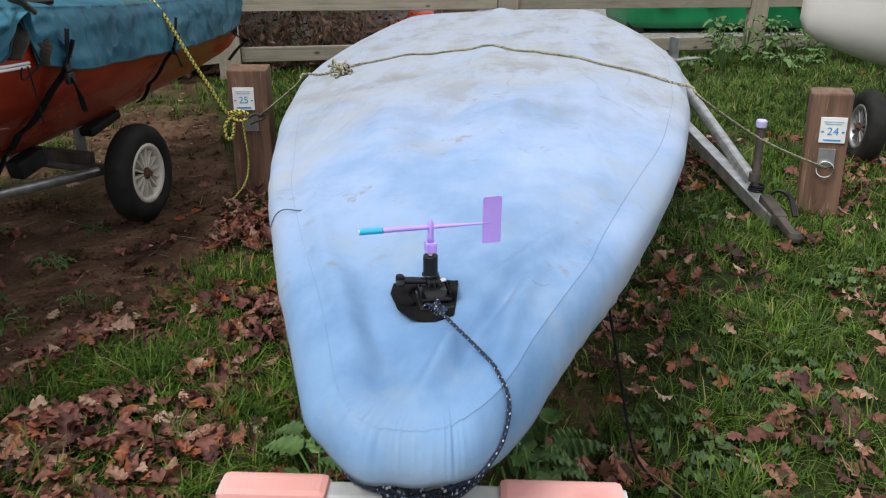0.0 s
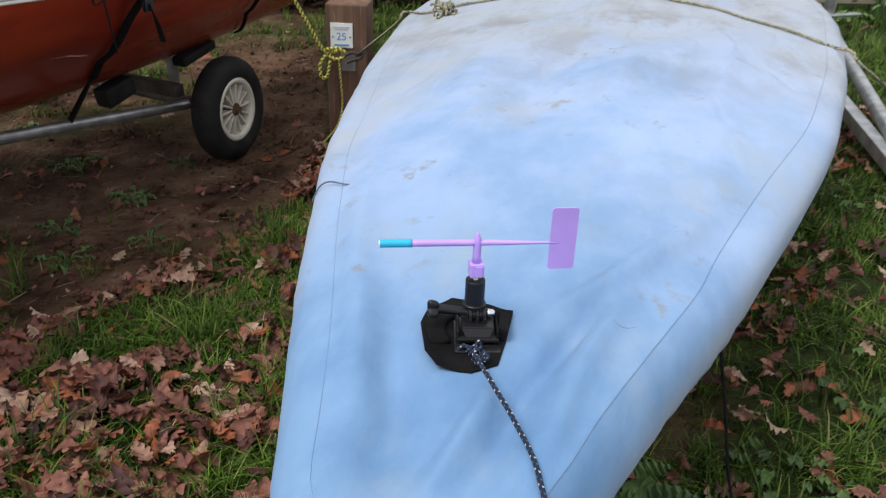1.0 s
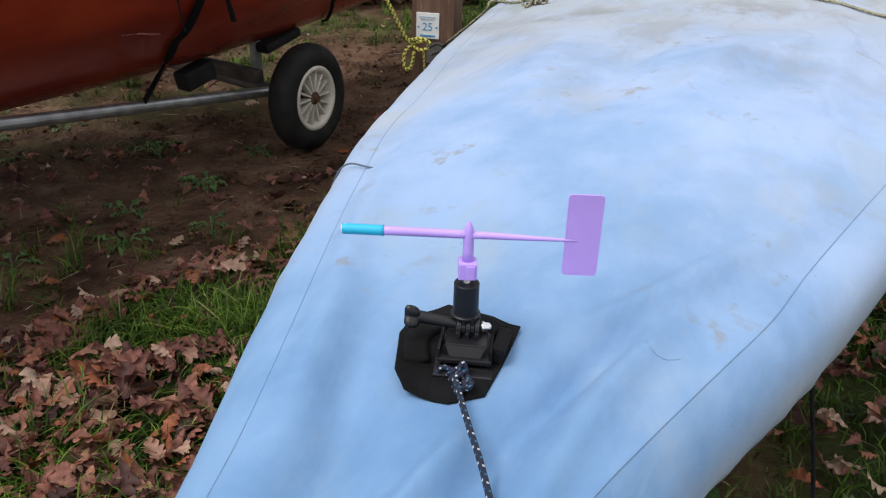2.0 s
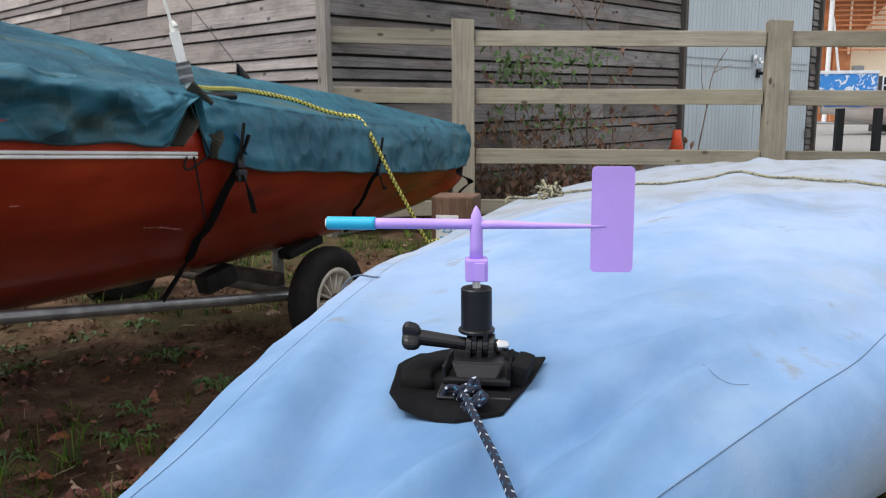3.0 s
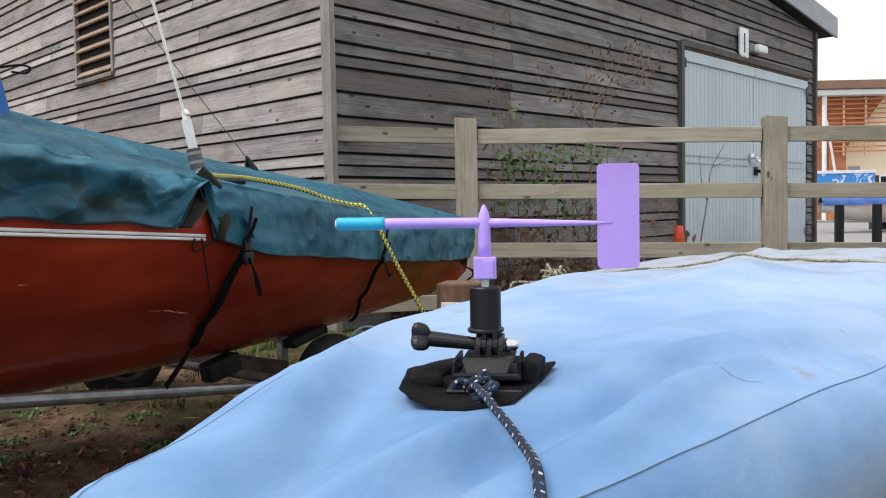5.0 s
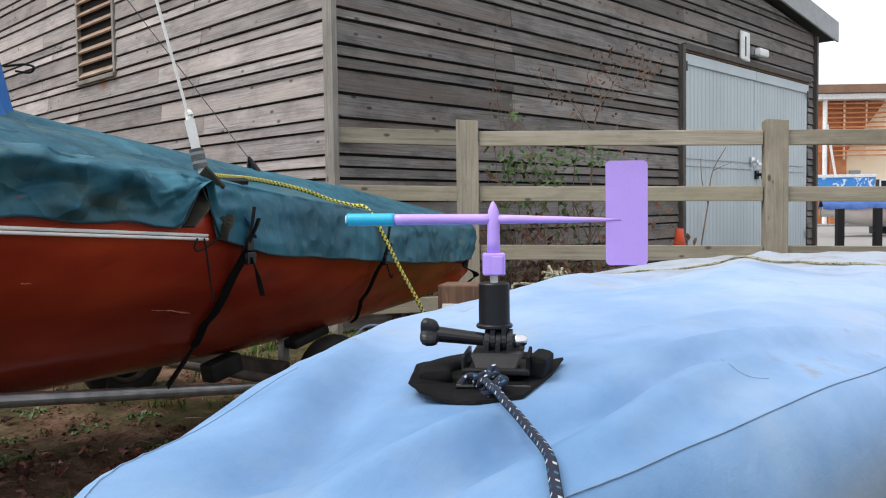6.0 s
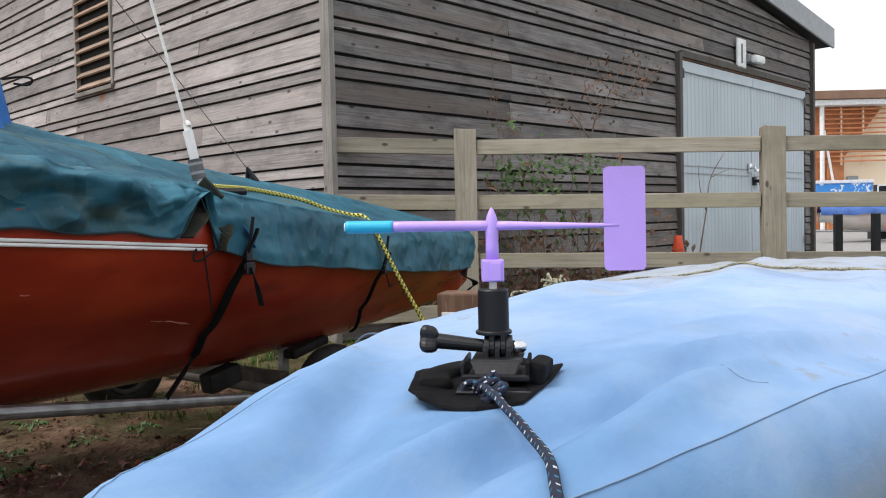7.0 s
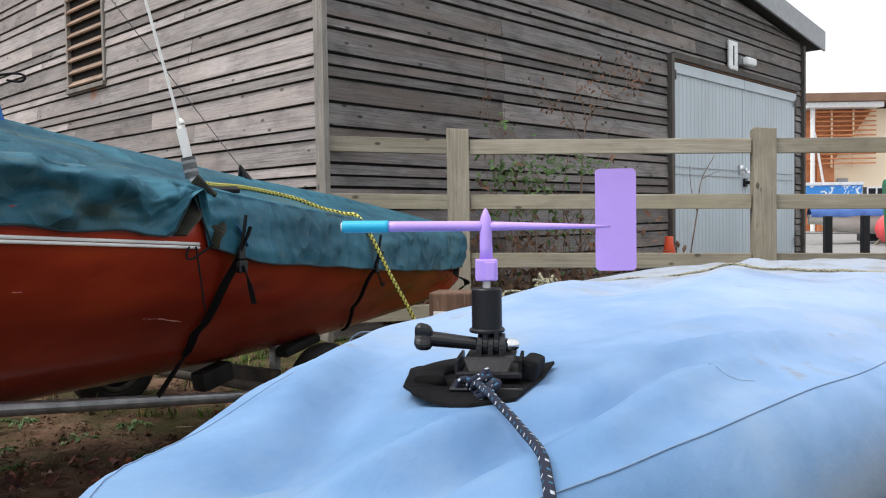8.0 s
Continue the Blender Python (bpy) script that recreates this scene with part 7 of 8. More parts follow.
def leaf_card(verts, faces, c, d, up, L, W, curl=0.2, lobes=0):
    """A small folded leaf: two rows either side of the midrib."""
    d = d.normalized()
    side = d.cross(up).normalized()
    nor = side.cross(d)
    i = len(verts)
    prof = [(0, 0.05), (0.3, 0.75), (0.55, 1.0), (0.8, 0.6), (1.0, 0.03)]
    for t, w in prof:
        mid = c + d * (t * L) - nor * (curl * L * t * t)
        verts.append(mid + side * (W * 0.5 * w) + nor * (0.15 * W * w))
        verts.append(mid)
        verts.append(mid - side * (W * 0.5 * w) + nor * (0.15 * W * w))
    for k in range(len(prof) - 1):
        a = i + 3 * k
        faces.append((a, a + 1, a + 4, a + 3))
        faces.append((a + 1, a + 2, a + 5, a + 4))


CANE = (((0.86, 4.72, 0.40), (0.745, 4.72, 0.68), (0.669, 4.72, 0.803), (0.606, 4.72, 0.879), (0.512, 4.72, 0.974), (0.372, 4.72, 1.127), (0.236, 4.72, 1.261)), 0.0045)     # a long cane arching over the rails


def brambles():
    rng = random.Random(21)
    bush = thing("bramble", pose(0, 0, 0), "tangle of bare brown bramble stems with a few green leaves", "bush")
    bm = bmesh.new()
    tips = []
    for k in range(150):
        x = rng.choice((rng.uniform(-0.35, 1.25), rng.uniform(0.2, 1.1)))
        lo, hi = 4.52, max(4.60, wall_y(x) - 0.12)
        y = rng.uniform(lo, min(hi, 5.25))
        h = rng.uniform(0.25, 0.75) if k < 95 else rng.uniform(0.7, 1.15)
        if x < 0.15 or x > 1.1:
            h *= 0.6
        pts = [Vector((x, y, -0.06))]
        d = Vector((rng.uniform(-0.35, 0.35), rng.uniform(-0.10, 0.10), 1))
        for j in range(5):
            d = d + Vector((rng.uniform(-0.35, 0.35), rng.uniform(-0.15, 0.15), rng.uniform(-0.4, 0.1)))
            d.normalize()
            q = pts[-1] + d * h / 5
            q.y = min(max(q.y, 4.50), wall_y(q.x) - 0.06)
            pts.append(q)
        tube(bm, pts, rng.uniform(0.0025, 0.0055), 5, 2, r_end=0.0012)
        tips += pts[2:]
    part("stem_tangle", bm, M_TWIG, bush, smooth=True)["kind"] = "stuff"
    # the taller bare shrub by the wall
    bm = bmesh.new()
    top = []

    def grow(p, d, L, r, depth):
        pts = [p]
        for j in range(3):
            d = (d + Vector((rng.uniform(-0.16, 0.16), rng.uniform(-0.08, 0.08), rng.uniform(-0.05, 0.1)))).normalized()
            q = pts[-1] + d * L / 3
            q.y = min(q.y, wall_y(q.x) - 0.05)
            pts.append(q)
        tube(bm, pts, r, 5, 2, r_end=r * 0.6)
        top.append(pts[-1])
        if depth:
            for _ in range(2 if depth > 1 else 3):
                a = rng.uniform(-0.75, 0.75)
                grow(pts[rng.choice((2, 3))], (d + Vector((a, rng.uniform(-0.1, 0.1), 0.1))).normalized(), L * 0.62, r * 0.62, depth - 1)

    for line, r in ((((0.93, 5.0, -0.05), (0.90, 5.0, 0.45), (0.91, 5.0, 0.90), (0.93, 5.0, 1.19), (0.98, 5.0, 1.34), (1.06, 5.0, 1.47), (1.12, 5.02, 1.60), (1.16, 5.02, 1.68)), 0.009),
                    (((0.95, 5.0, 1.26), (0.91, 4.99, 1.42), (0.88, 4.98, 1.53), (0.90, 4.98, 1.62)), 0.004), (((0.92, 5.0, 1.15), (0.79, 4.98, 1.33), (0.69, 4.97, 1.40), (0.60, 4.96, 1.46)), 0.005),
                    (((1.06, 5.0, 1.46), (1.16, 5.0, 1.42), (1.24, 5.02, 1.42), (1.29, 5.02, 1.48)), 0.005), (((1.0, 5.0, 1.36), (1.10, 5.0, 1.38), (1.20, 5.0, 1.50), (1.25, 5.02, 1.56)), 0.004),
                    (((0.45, 4.9, 0.0), (0.42, 4.88, 0.6), (0.36, 4.88, 1.05), (0.30, 4.88, 1.31)), 0.005), (((0.36, 4.95, 0.0), (0.33, 4.95, 0.9), (0.28, 4.95, 1.45), (0.27, 4.95, 1.83)), 0.003),
                    (((0.62, 4.9, 0.0), (0.56, 4.88, 0.7), (0.48, 4.88, 1.12), (0.40, 4.88, 1.24)), 0.004), (((0.80, 4.95, 0.2), (0.78, 4.95, 0.8), (0.84, 4.95, 1.15), (0.85, 4.95, 1.25)), 0.004),
                    (((1.02, 4.9, 0.0), (1.05, 4.9, 0.5), (1.0, 4.9, 0.95), (1.03, 4.9, 1.15)), 0.005), CANE):
        tube(bm, line, r, 6, 4, r_end=0.0012)
        mid = catmull(line, 4)
        for p in mid[len(mid) // 2::2]:
            grow(p, Vector((rng.uniform(-1, 1), rng.uniform(-0.4, 0.1), rng.uniform(0.1, 0.9))).normalized(), rng.uniform(0.06, 0.16), 0.0018, 1 if rng.random() < 0.4 else 0)
    part("branchwork", bm, M_TWIG, bush, "taller bare branches", smooth=True)["kind"] = "stuff"
    verts, faces = [], []
    for p in tips:
        if rng.random() < 0.75:
            for _ in range(2):
                c = p + Vector((rng.uniform(-0.05, 0.05), rng.uniform(-0.04, 0.04), rng.uniform(-0.05, 0.03)))
                leaf_card(verts, faces, c, Vector((rng.uniform(-1, 1), rng.uniform(-1, 0.5), rng.uniform(-1.2, 0.2))), Vector((rng.uniform(-1, 1), rng.uniform(-1, 0), 0.8)), rng.uniform(0.03, 0.065), rng.uniform(0.02, 0.04), 0.4)
    for p in top:
        for _ in range(rng.choice((0, 0, 1, 3)) if p.z < 1.36 or p.x < 0.95 else 3):
            c = p + Vector((rng.uniform(-0.06, 0.06), rng.uniform(-0.03, 0.03), rng.uniform(-0.08, 0.04)))
            leaf_card(verts, faces, c, Vector((rng.uniform(-1, 1), rng.uniform(-1, 0.5), rng.uniform(-1.2, 0.2))), Vector((0.2, -1, 0.5)), rng.uniform(0.018, 0.036), rng.uniform(0.010, 0.020), 0.6)
    raw("dry_leaves", verts, faces, M_DRYLEAF, bush, "curled brown dead leaves")["kind"] = "stuff"
    verts, faces = [], []
    for cx, cy, cz, n, sp in ((0.36, 4.75, 0.93, 40, 0.10), (0.52, 4.75, 0.84, 42, 0.10), (0.62, 4.8, 1.0, 34, 0.10), (0.82, 4.8, 1.0, 30, 0.09), (0.42, 4.7, 0.66, 20, 0.10), (0.72, 4.72, 0.62, 20, 0.10), (0.36, 4.75, 1.25, 6, 0.04),
                              (0.40, 4.72, 0.20, 20, 0.2), (0.95, 4.7, 0.25, 14, 0.2)):
        for _ in range(int(1.5 * n)):
            c = Vector((cx + rng.gauss(0, sp), cy + rng.uniform(-0.12, 0.1), cz + rng.gauss(0, sp * 0.7)))
            leaf_card(verts, faces, c, Vector((rng.uniform(-1, 1), rng.uniform(-1, 0.3), rng.uniform(-0.9, 0.3))), Vector((rng.uniform(-0.4, 0.4), -0.7, 0.7)), rng.uniform(0.026, 0.052), rng.uniform(0.020, 0.036), 0.3)
    raw("green_leaves", verts, faces, M_IVY, bush, "small dark green leaves")["kind"] = "stuff"
    # dead litter caught at the foot
    verts, faces = [], []
    for _ in range(1500):
        x = rng.uniform(-0.45, 1.4)
        y = rng.uniform(4.5, max(4.56, min(wall_y(x) - 0.05, 5.2)))
        c = Vector((x, y, -0.04 + 0.30 * rng.random() ** 2))
        leaf_card(verts, faces, c, Vector((rng.uniform(-1, 1), rng.uniform(-1, 1), rng.uniform(-0.5, 0.5))), Vector((0, -0.4, 1)), rng.uniform(0.03, 0.07), rng.uniform(0.02, 0.045), 0.3)
    tagged(raw("leaf_drift", verts, faces, M_DRYLEAF), "drift of brown dead leaves against the shed", "dead leaves", kind="stuff")
    # thin bare sapling before the door
    s = thing("sapling", pose(0, 0, 0), "thin bare grey sapling before the shed door", "sapling")
    bm = bmesh.new()
    tube(bm, [(1.50, 4.70, -0.05), (1.545, 4.72, 0.35), (1.60, 4.74, 0.66), (1.63, 4.75, 0.86), (1.72, 4.76, 1.02)], 0.006, 6, 5, r_end=0.002)
    tube(bm, [(1.60, 4.74, 0.66), (1.56, 4.73, 0.80), (1.545, 4.72, 0.95)], 0.0035, 6, 4, r_end=0.0015)
    tube(bm, [(1.635, 4.75, 0.87), (1.70, 4.76, 0.90), (1.76, 4.77, 0.92)], 0.003, 6, 4, r_end=0.0012)
    part("stem", bm, M_TWIG, s, smooth=True)


brambles()

# ---------------- plants and ground litter ----------------


def broad_leaf(bm_verts, bm_faces, c, d, L, W, droop, toothed=False, fold=0.25):
    d = Vector(d).normalized()
    side = d.cross(Vector((0, 0, 1))).normalized()
    nor = side.cross(d)
    i = len(bm_verts)
    n = 19 if toothed else 9
    for k in range(n):
        t = k / (n - 1)
        w = math.sin(math.pi * min(1, t ** 0.62)) ** 0.8 * (1 - 0.25 * t)
        w *= 1 + (0.07 * (-1) ** k if toothed and 0 < k < n - 1 else 0)
        mid = c + d * (t * L) + Vector((0, 0, -droop * L * t * t))
        for v in (-1, -0.5, 0, 0.5, 1):
            bm_verts.append(mid + side * (v * W * 0.5 * w) + nor * (fold * W * 0.5 * w * abs(v) + 0.006 * math.sin(k * 2.1 + v * 3)))
    for k in range(n - 1):
        for j in range(4):
            a = i + 5 * k + j
            bm_faces.append((a, a + 1, a + 6, a + 5))


def plant(name, label, category, group, x, y, leaves, size, toothed, rng, height=0.1):
    p = thing(name, pose(x, y, ground_z(x, y)), label, category, group)
    bm = bmesh.new()
    ends = []
    for k in range(leaves):
        a = 2 * math.pi * k / leaves + rng.uniform(-0.4, 0.4)
        r = rng.uniform(0.02, 0.05)
        e = Vector((r * math.cos(a), r * math.sin(a), height * rng.uniform(0.5, 1.1)))
        tube(bm, [(0, 0, -0.01), e * 0.5 + Vector((0, 0, 0.01)), e], 0.0022, 5, 3)
        ends.append((e, a))
    part("stalk_tuft", bm, M_WEED, p)["kind"] = "stuff"
    for e, a in ends:
        vs, fs = [], []
        L = size * rng.uniform(0.75, 1.2)
        broad_leaf(vs, fs, e, (math.cos(a), math.sin(a), rng.uniform(0.1, 0.6)), L, L * (rng.uniform(0.62, 0.78) if toothed else rng.uniform(0.42, 0.62)), rng.uniform(0.3, 0.7), toothed)
        raw("leaf", vs, fs, M_WEED, p, smooth=True)
    return p


def plants():
    rng = random.Random(31)
    for x, y, h in ((-0.085, 0.37, 0.15), (-0.075, 0.46, 0.10)):
        plant("nettle", "young green nettle with toothed leaves beside the bow", "nettle", "nettles by the bow", x, y, 5, 0.078, True, rng, h)
    for x, y, h in ((0.255, 0.205, 0.17), (0.225, 0.24, 0.13), (0.30, 0.30, 0.12), (0.265, 0.33, 0.09)):
        plant("nettle", "young green nettle with toothed leaves beside the bow", "nettle", "nettles by the bow", x, y, 6, 0.080, True, rng, h)
    for k, (x, y) in enumerate(((3.25, 3.95), (3.45, 3.80), (3.55, 4.05), (3.95, 3.85), (4.10, 4.05), (4.25, 3.75), (4.35, 3.55), (3.75, 3.65), (4.5, 3.9), (4.05, 3.45), (3.05, 3.90), (4.6, 3.4), (3.85, 4.15), (4.3, 4.1), (3.15, 3.75), (3.35, 4.12), (3.65, 3.92), (3.95, 4.08), (4.15, 3.9), (4.4, 3.95), (3.5, 3.6), (4.2, 3.6))):
        plant("dock_plant", "leafy green dock plant growing along the fence", "weed", "dock plants along the fence", x, y, rng.choice((9, 11, 13)), rng.uniform(0.065, 0.12), False, rng, rng.uniform(0.06, 0.30))
    for x, y in ((-0.683, 1.772), (-0.665, 1.79), (-0.809, 1.526), (-0.574, 1.447), (-0.573, 2.076), (-0.929, 2.08), (-0.90, 2.12), (-0.95, 1.18), (-0.747, 1.326), (-1.313, 1.858), (-1.25, 2.25), (-1.42, 2.05), (-1.15, 2.45), (-1.52, 2.4)):
        plant("seedling", "small green seedling in the bare earth", "weed", "seedlings in the earth", x, y, 6, 0.036, False, rng, 0.012)
    # low ground-ivy patches on the turf
    verts, faces = [], []
    for cx, cy, n in ((0.62, 0.28, 50), (0.95, 0.45, 50), (1.5, 0.75, 40), (0.75, 0.95, 30), (-0.45, 0.15, 20), (1.25, 1.35, 30), (2.2, 1.4, 40)):
        for _ in range(n):
            x, y = cx + rng.gauss(0, 0.09), cy + rng.gauss(0, 0.08)
            a = rng.uniform(0, 6.3)
            broad_leaf(verts, faces, Vector((x, y, ground_z(x, y) + rng.uniform(0.01, 0.05))), (math.cos(a), math.sin(a), rng.uniform(-0.1, 0.5)), rng.uniform(0.018, 0.034), rng.uniform(0.018, 0.032), 0.3)
    tagged(raw("ground_ivy", verts, faces, M_WEEDS, smooth=True), "low green weed leaves spread in the turf", "weeds", kind="stuff")


plants()


def leaf_cover(x, y):
    """How thickly fallen leaves lie: in drifts along the lane's edge and the hull's side, thinner out on the turf."""
    drift = smooth_step(fbm(x * 2.6 + 4.0, y * 2.6, 21.0, 3), -0.12, 0.24)
    edge = lane_edge(x)
    if x < 0.15 and y < 2.2:
        band = math.exp(-((y - edge + 0.12) / 0.17) ** 2)
        inside = smooth_step(edge + 0.05 - y, 0.0, 0.12)
        return max(0.95 * band * (0.5 + 0.5 * drift), inside * (0.26 + 0.74 * drift), 0.035)
    hull = math.exp(-((x - 0.62 - 0.47 * (y - 0.5)) / 0.13) ** 2) * smooth_step(y, 0.3, 0.6)
    heap = math.exp(-((x - 0.80) / 0.22) ** 2 - ((y - 0.10) / 0.13) ** 2)
    return max(0.75 * hull, 0.9 * heap, 0.05 + 0.62 * drift ** 1.5) * (1.0 if y < 2.6 else 0.35)


def oak_leaf_mesh(rng, name):
    """A round-lobed oak leaf with a stalk, lobes swept towards the tip, curled and cupped."""
    n = 24
    lobes, wide = rng.uniform(3.3, 4.4), rng.uniform(0.27, 0.35)
    curl, cup, twist, slip = rng.uniform(-0.5, 0.9), rng.uniform(-0.6, 0.9), rng.uniform(-0.7, 0.7), rng.uniform(0.05, 0.22)
    bow = rng.uniform(-0.10, 0.10)
    verts, faces = [], []
    for k in range(n + 1):
        t = k / n
        env = math.sin(math.pi * min(1.0, t ** 0.80)) ** 0.5 * (0.40 + 0.60 * smooth_step(t, 0.02, 0.62))
        zc = curl * (t - 0.5) ** 2 * 1.2
        for v in (-1, -0.5, 0, 0.5, 1):
            ph = t * lobes + (slip if v > 0 else 0)
            lobe = (0.5 + 0.5 * math.cos(2 * math.pi * ph + 2.6)) ** 0.42
            w = wide * env * (0.42 + 0.58 * lobe) + 0.008
            y = v * w
            verts.append((t - 0.5 + 0.10 * abs(v) * lobe * env, y + bow * math.sin(math.pi * t), zc + cup * (abs(v) * w) ** 1.5 * 1.8 + twist * v * w * (t - 0.5)
                          + 0.035 * abs(v) * math.sin(2 * math.pi * ph + 1.0) + (0.012 if v == 0 else 0)))
    for k in range(n):
        for j in range(4):
            a = 5 * k + j
            faces.append((a, a + 1, a + 6, a + 5))
    i = len(verts)
    verts += [(-0.5, -0.010, curl * 0.3), (-0.5, 0.010, curl * 0.3), (-0.70, 0.007, curl * 0.3 - 0.02), (-0.70, -0.007, curl * 0.3 - 0.02)]
    faces.append((i, i + 1, i + 2, i + 3))
    me = bpy.data.meshes.new(name)
    me.from_pydata(verts, [], faces)
    me.materials.append(M_LEAF)
    me.polygons.foreach_set("use_smooth", [True] * len(me.polygons))
    return me


def fallen_leaves():
    rng = random.Random(77)
    kinds = [oak_leaf_mesh(rng, "fallen_leaf") for _ in range(16)]
    shapes = [([v.co.copy() for v in me.vertices], [tuple(f.vertices) for f in me.polygons]) for me in kinds]
    spots = []
    while len(spots) < 4700:
        if rng.random() < 0.62:
            x, y = rng.uniform(-1.6, 0.15), rng.uniform(-0.25, 2.2)
        elif rng.random() < 0.8:
            x, y = rng.uniform(0.35, 2.4), rng.uniform(-0.2, 2.2)
        else:
            x, y = rng.uniform(-1.8, 4.4), rng.uniform(0.5, 4.2)
        if rng.random() < leaf_cover(x, y):
            spots.append((x, y))
    spots.sort(key=lambda q: math.hypot(q[0], q[1] - 0.3))
    verts, faces = [], []

    def joined(kind, m):
        co, fs = shapes[kind]
        i = len(verts)
        verts.extend(m @ v for v in co)
        faces.extend(tuple(i + j for j in f) for f in fs)

    def lying(x, y, s, tilt, lift):
        return (Matrix.Translation((x, y, ground_z(x, y) + lift)) @ Euler((rng.gauss(0, tilt), rng.gauss(0, tilt), rng.uniform(0, 6.3))).to_matrix().to_4x4()
                @ Matrix.Diagonal((s, s * rng.uniform(0.85, 1.1), s, 1)))

    for k, (x, y) in enumerate(spots):
        thick = leaf_cover(x, y)
        s = rng.choice((rng.uniform(0.032, 0.050), rng.uniform(0.045, 0.072)))
        m = lying(x, y, s, 0.30 + 0.15 * thick, (0.020 if turf_at(x, y) > 0.4 else 0.007) + 0.030 * thick * rng.random() + 0.006 * rng.random())
        kind = rng.randrange(len(kinds))
        if k < 300:
            ob = new("fallen_leaf", kinds[kind])
            ob.matrix_basis = m
            tagged(ob, "curled brown fallen oak leaf on the ground", "leaf", "fallen oak leaves")
        else:
            joined(kind, m)
    tagged(raw("leaf_litter", verts, faces, M_LITTER, smooth=True), "scattered brown oak leaves on the ground", "leaf litter", kind="stuff")
    # crumbled fragments trodden into the bare earth
    verts, faces = [], []
    for _ in range(2400):
        x, y = rng.uniform(-2.0, 0.35), rng.uniform(0.5, 3.9)
        if turf_at(x, y) > 0.5 or rng.random() > 0.35 + 0.65 * smooth_step(fbm(x * 4, y * 4, 2.0), -0.2, 0.3):
            continue
        i, r = len(verts), rng.uniform(0.003, 0.011)
        m = lying(x, y, r, 0.4, 0.006)
        verts += [m @ Vector((math.cos(a) * rng.uniform(0.5, 1.2), math.sin(a) * rng.uniform(0.3, 0.8), rng.uniform(-0.1, 0.3))) for a in (0, 1.1, 2.2, 3.3, 4.5, 5.4)]
        faces += [(i, i + 1, i + 2), (i, i + 2, i + 3), (i, i + 3, i + 4), (i, i + 4, i + 5)]
    tagged(raw("leaf_crumbs", verts, faces, M_LITTER), "small leaf fragments trodden into the earth", "leaf litter", kind="stuff")


fallen_leaves()


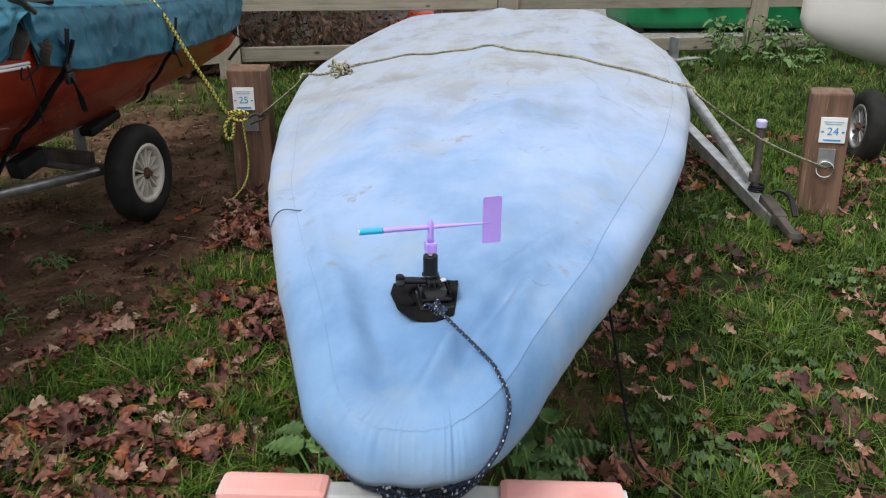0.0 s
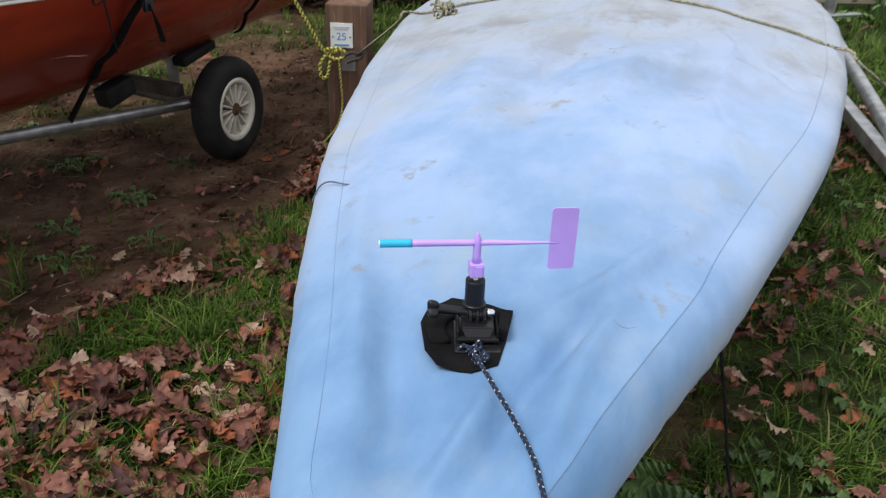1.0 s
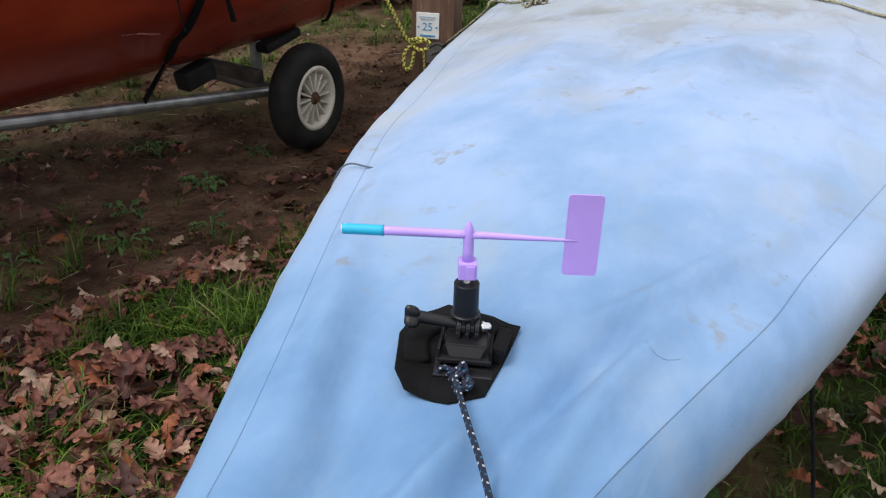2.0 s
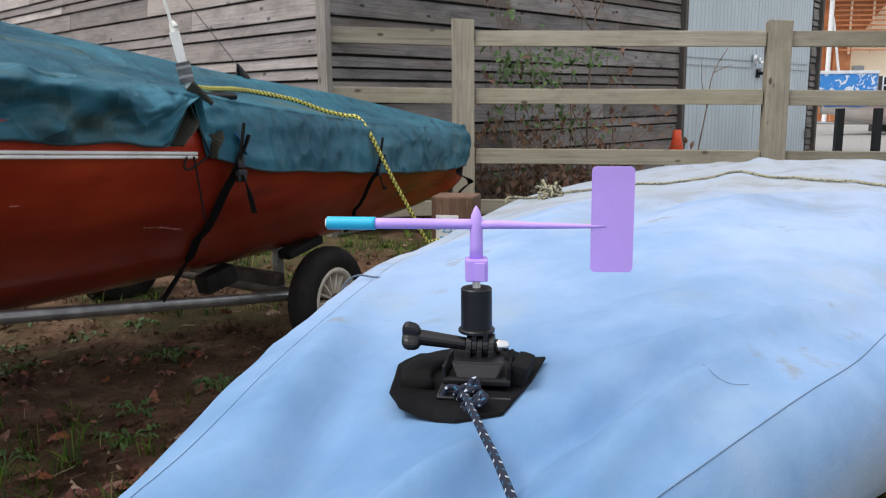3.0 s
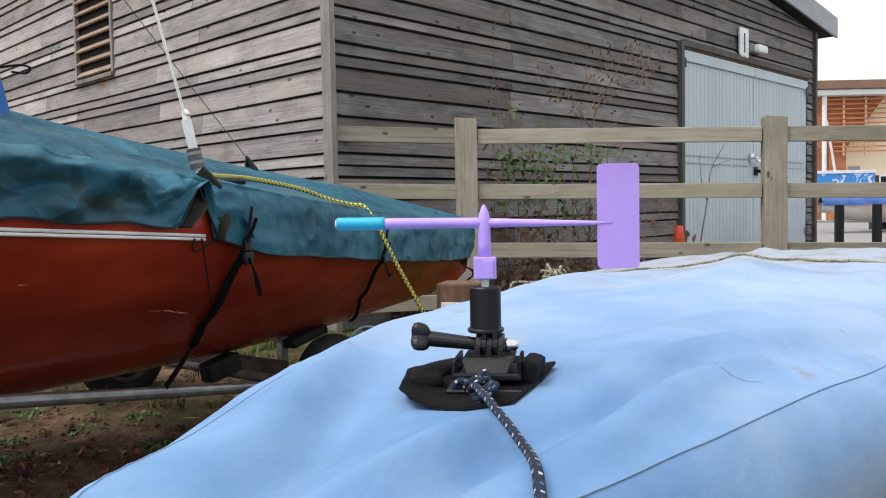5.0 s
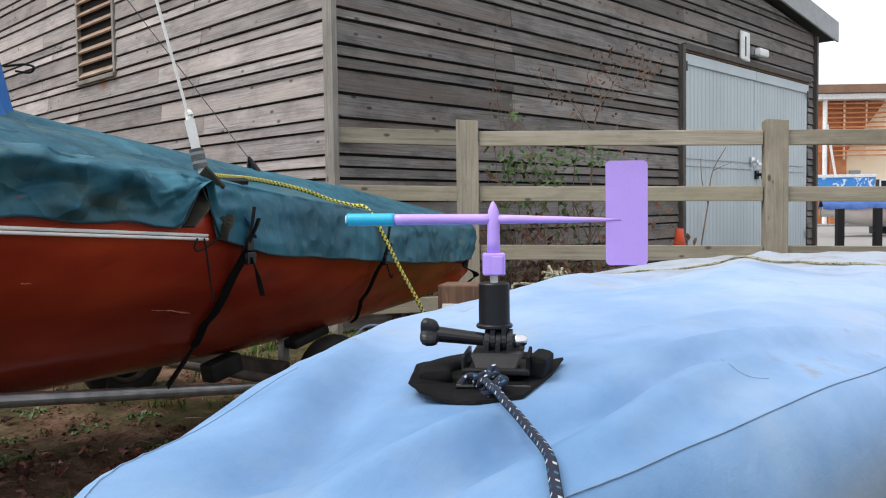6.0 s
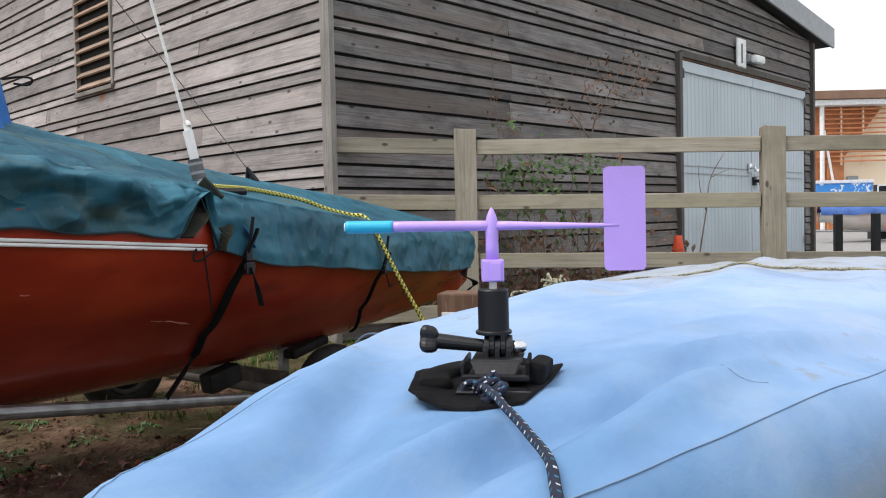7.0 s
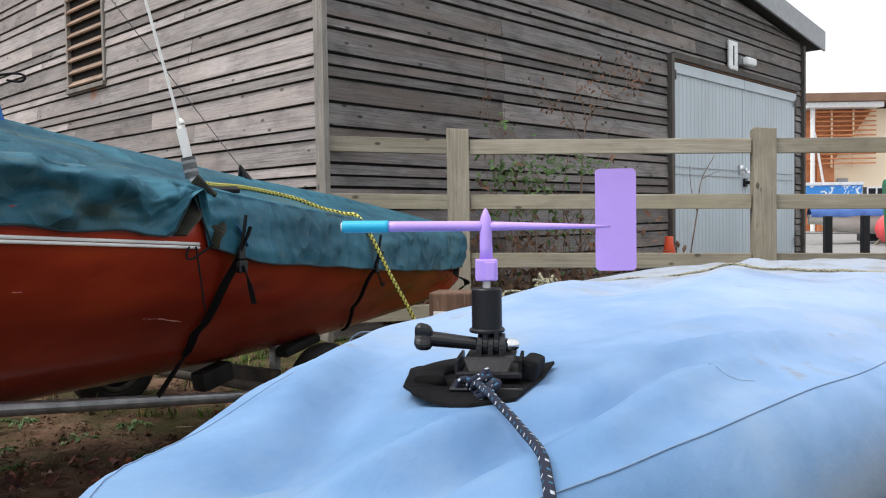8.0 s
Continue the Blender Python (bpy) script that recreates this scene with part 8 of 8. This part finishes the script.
def grass():
    rng = random.Random(55)
    verts, faces = [], []
    spots = 0
    while spots < 19500:
        pick = rng.random()
        if pick < 0.36:
            x, y = rng.uniform(-1.5, 0.1), rng.uniform(-0.35, 1.6)
        elif pick < 0.80:
            x, y = rng.uniform(0.1, 3.2), rng.uniform(-0.2, 3.2)
        elif pick < 0.92:
            x, y = rng.uniform(-1.6, 4.6), rng.uniform(2.6, 4.4)
        else:
            x, y = rng.uniform(-3.5, 6.0), rng.uniform(-3.0, 4.2)
        t = turf_at(x, y) * (0.30 + 0.70 * smooth_step(fbm(x * 3.2, y * 3.2, 11.0), -0.30, 0.15)) * (1 - 0.72 * leaf_cover(x, y))
        if rng.random() > t * (1.0 if y < 1.8 else 0.8) + 0.012:
            continue
        spots += 1
        far = math.hypot(x + 0.2, y + 0.7)
        n = rng.randint(8, 14)
        tall = rng.uniform(0.55, 1.15) * (1.15 if y > 2.2 and x > 1.2 else 1.0) * (0.75 + 0.45 * smooth_step(fbm(x * 5, y * 5, 4.0), -0.2, 0.3))
        comb, sweep = rng.uniform(0, 2 * math.pi), rng.uniform(0.2, 1.4)
        for _ in range(n):
            px, py = x + rng.gauss(0, 0.013), y + rng.gauss(0, 0.013)
            a = comb + rng.gauss(0, sweep) if rng.random() < 0.7 else rng.uniform(0, 2 * math.pi)
            L = rng.uniform(0.030, 0.092) * tall
            w = rng.uniform(0.0008, 0.0017) * (1 + 0.13 * far)
            lean = rng.uniform(0.2, 1.3)
            dx, dy = math.cos(a), math.sin(a)
            sx, sy = -dy * w, dx * w
            base = ground_z(px, py) - 0.003
            i = len(verts)
            for t2, ww in ((0, 1), (0.45, 0.85), (0.8, 0.5)):
                o = lean * L * t2 * t2
                zz = base + L * (t2 - 0.35 * lean * t2 * t2)
                verts.append((px + dx * o + sx * ww, py + dy * o + sy * ww, zz))
                verts.append((px + dx * o - sx * ww, py + dy * o - sy * ww, zz))
            o = lean * L
            verts.append((px + dx * o, py + dy * o, base + L * (1 - 0.45 * lean)))
            faces += [(i, i + 1, i + 3, i + 2), (i + 2, i + 3, i + 5, i + 4), (i + 4, i + 5, i + 6)]
    tagged(raw("grass", verts, faces, M_GRASS), "short ragged green turf between fallen leaves", "grass", kind="stuff")


grass()


def twigs():
    rng = random.Random(8)
    bm = bmesh.new()
    for _ in range(620):
        if rng.random() < 0.8:
            x, y = rng.uniform(-1.9, 0.0), rng.uniform(0.7, 3.8)
        else:
            x, y = rng.uniform(0.3, 2.0), rng.uniform(0.3, 2.5)
        a, L = rng.uniform(0, 6.3), rng.uniform(0.012, 0.075)
        p = Vector((x, y, ground_z(x, y) + 0.008))
        d = Vector((math.cos(a), math.sin(a), rng.uniform(-0.05, 0.12)))
        cyl(bm, p, p + d * L, 0.0011, 0.0006, 4, False)
    verts, faces = [], []
    while len(verts) < 6 * 3400:
        x, y = rng.uniform(-2.1, 0.1), rng.uniform(0.8, 4.1)
        if turf_at(x, y) > 0.45 or rng.random() > 0.25 + 0.75 * smooth_step(fbm(x * 3.5, y * 3.5, 41.0), -0.15, 0.25):
            continue
        i, r = len(verts), rng.uniform(0.003, 0.007) + 0.010 * rng.random() ** 4
        for d in ((1, 0, 0), (0, 1, 0), (-1, 0, 0), (0, -1, 0), (0, 0, 0.8), (0, 0, -0.6)):
            verts.append((x + r * (d[0] + rng.uniform(-0.35, 0.35)), y + r * (d[1] + rng.uniform(-0.35, 0.35)), ground_z(x, y) + 0.004 + r * (0.4 + d[2] + rng.uniform(-0.25, 0.25))))
        for k in range(4):
            faces += [(i + k, i + (k + 1) % 4, i + 4), (i + (k + 1) % 4, i + k, i + 5)]
    tagged(raw("soil_clods", verts, faces, M_GROUND), "small crumbly clods of brown earth", "earth clods", kind="stuff")
    tagged(part("twigs", bm, M_STRAW), "scattered dry twigs and straw on the earth", "twigs", kind="stuff")
    bm = bmesh.new()
    tube(bm, [(0.42, 0.36, 0.40), (0.44, 0.30, 0.22), (0.46, 0.24, 0.06), (0.50, 0.14, 0.03)], 0.0026, 6, 10, lay=420, strands=2)
    tagged(part("hanging_chain", bm, M_STRAP), "thin dark chain hanging from the dinghy into the grass", "chain")


twigs()
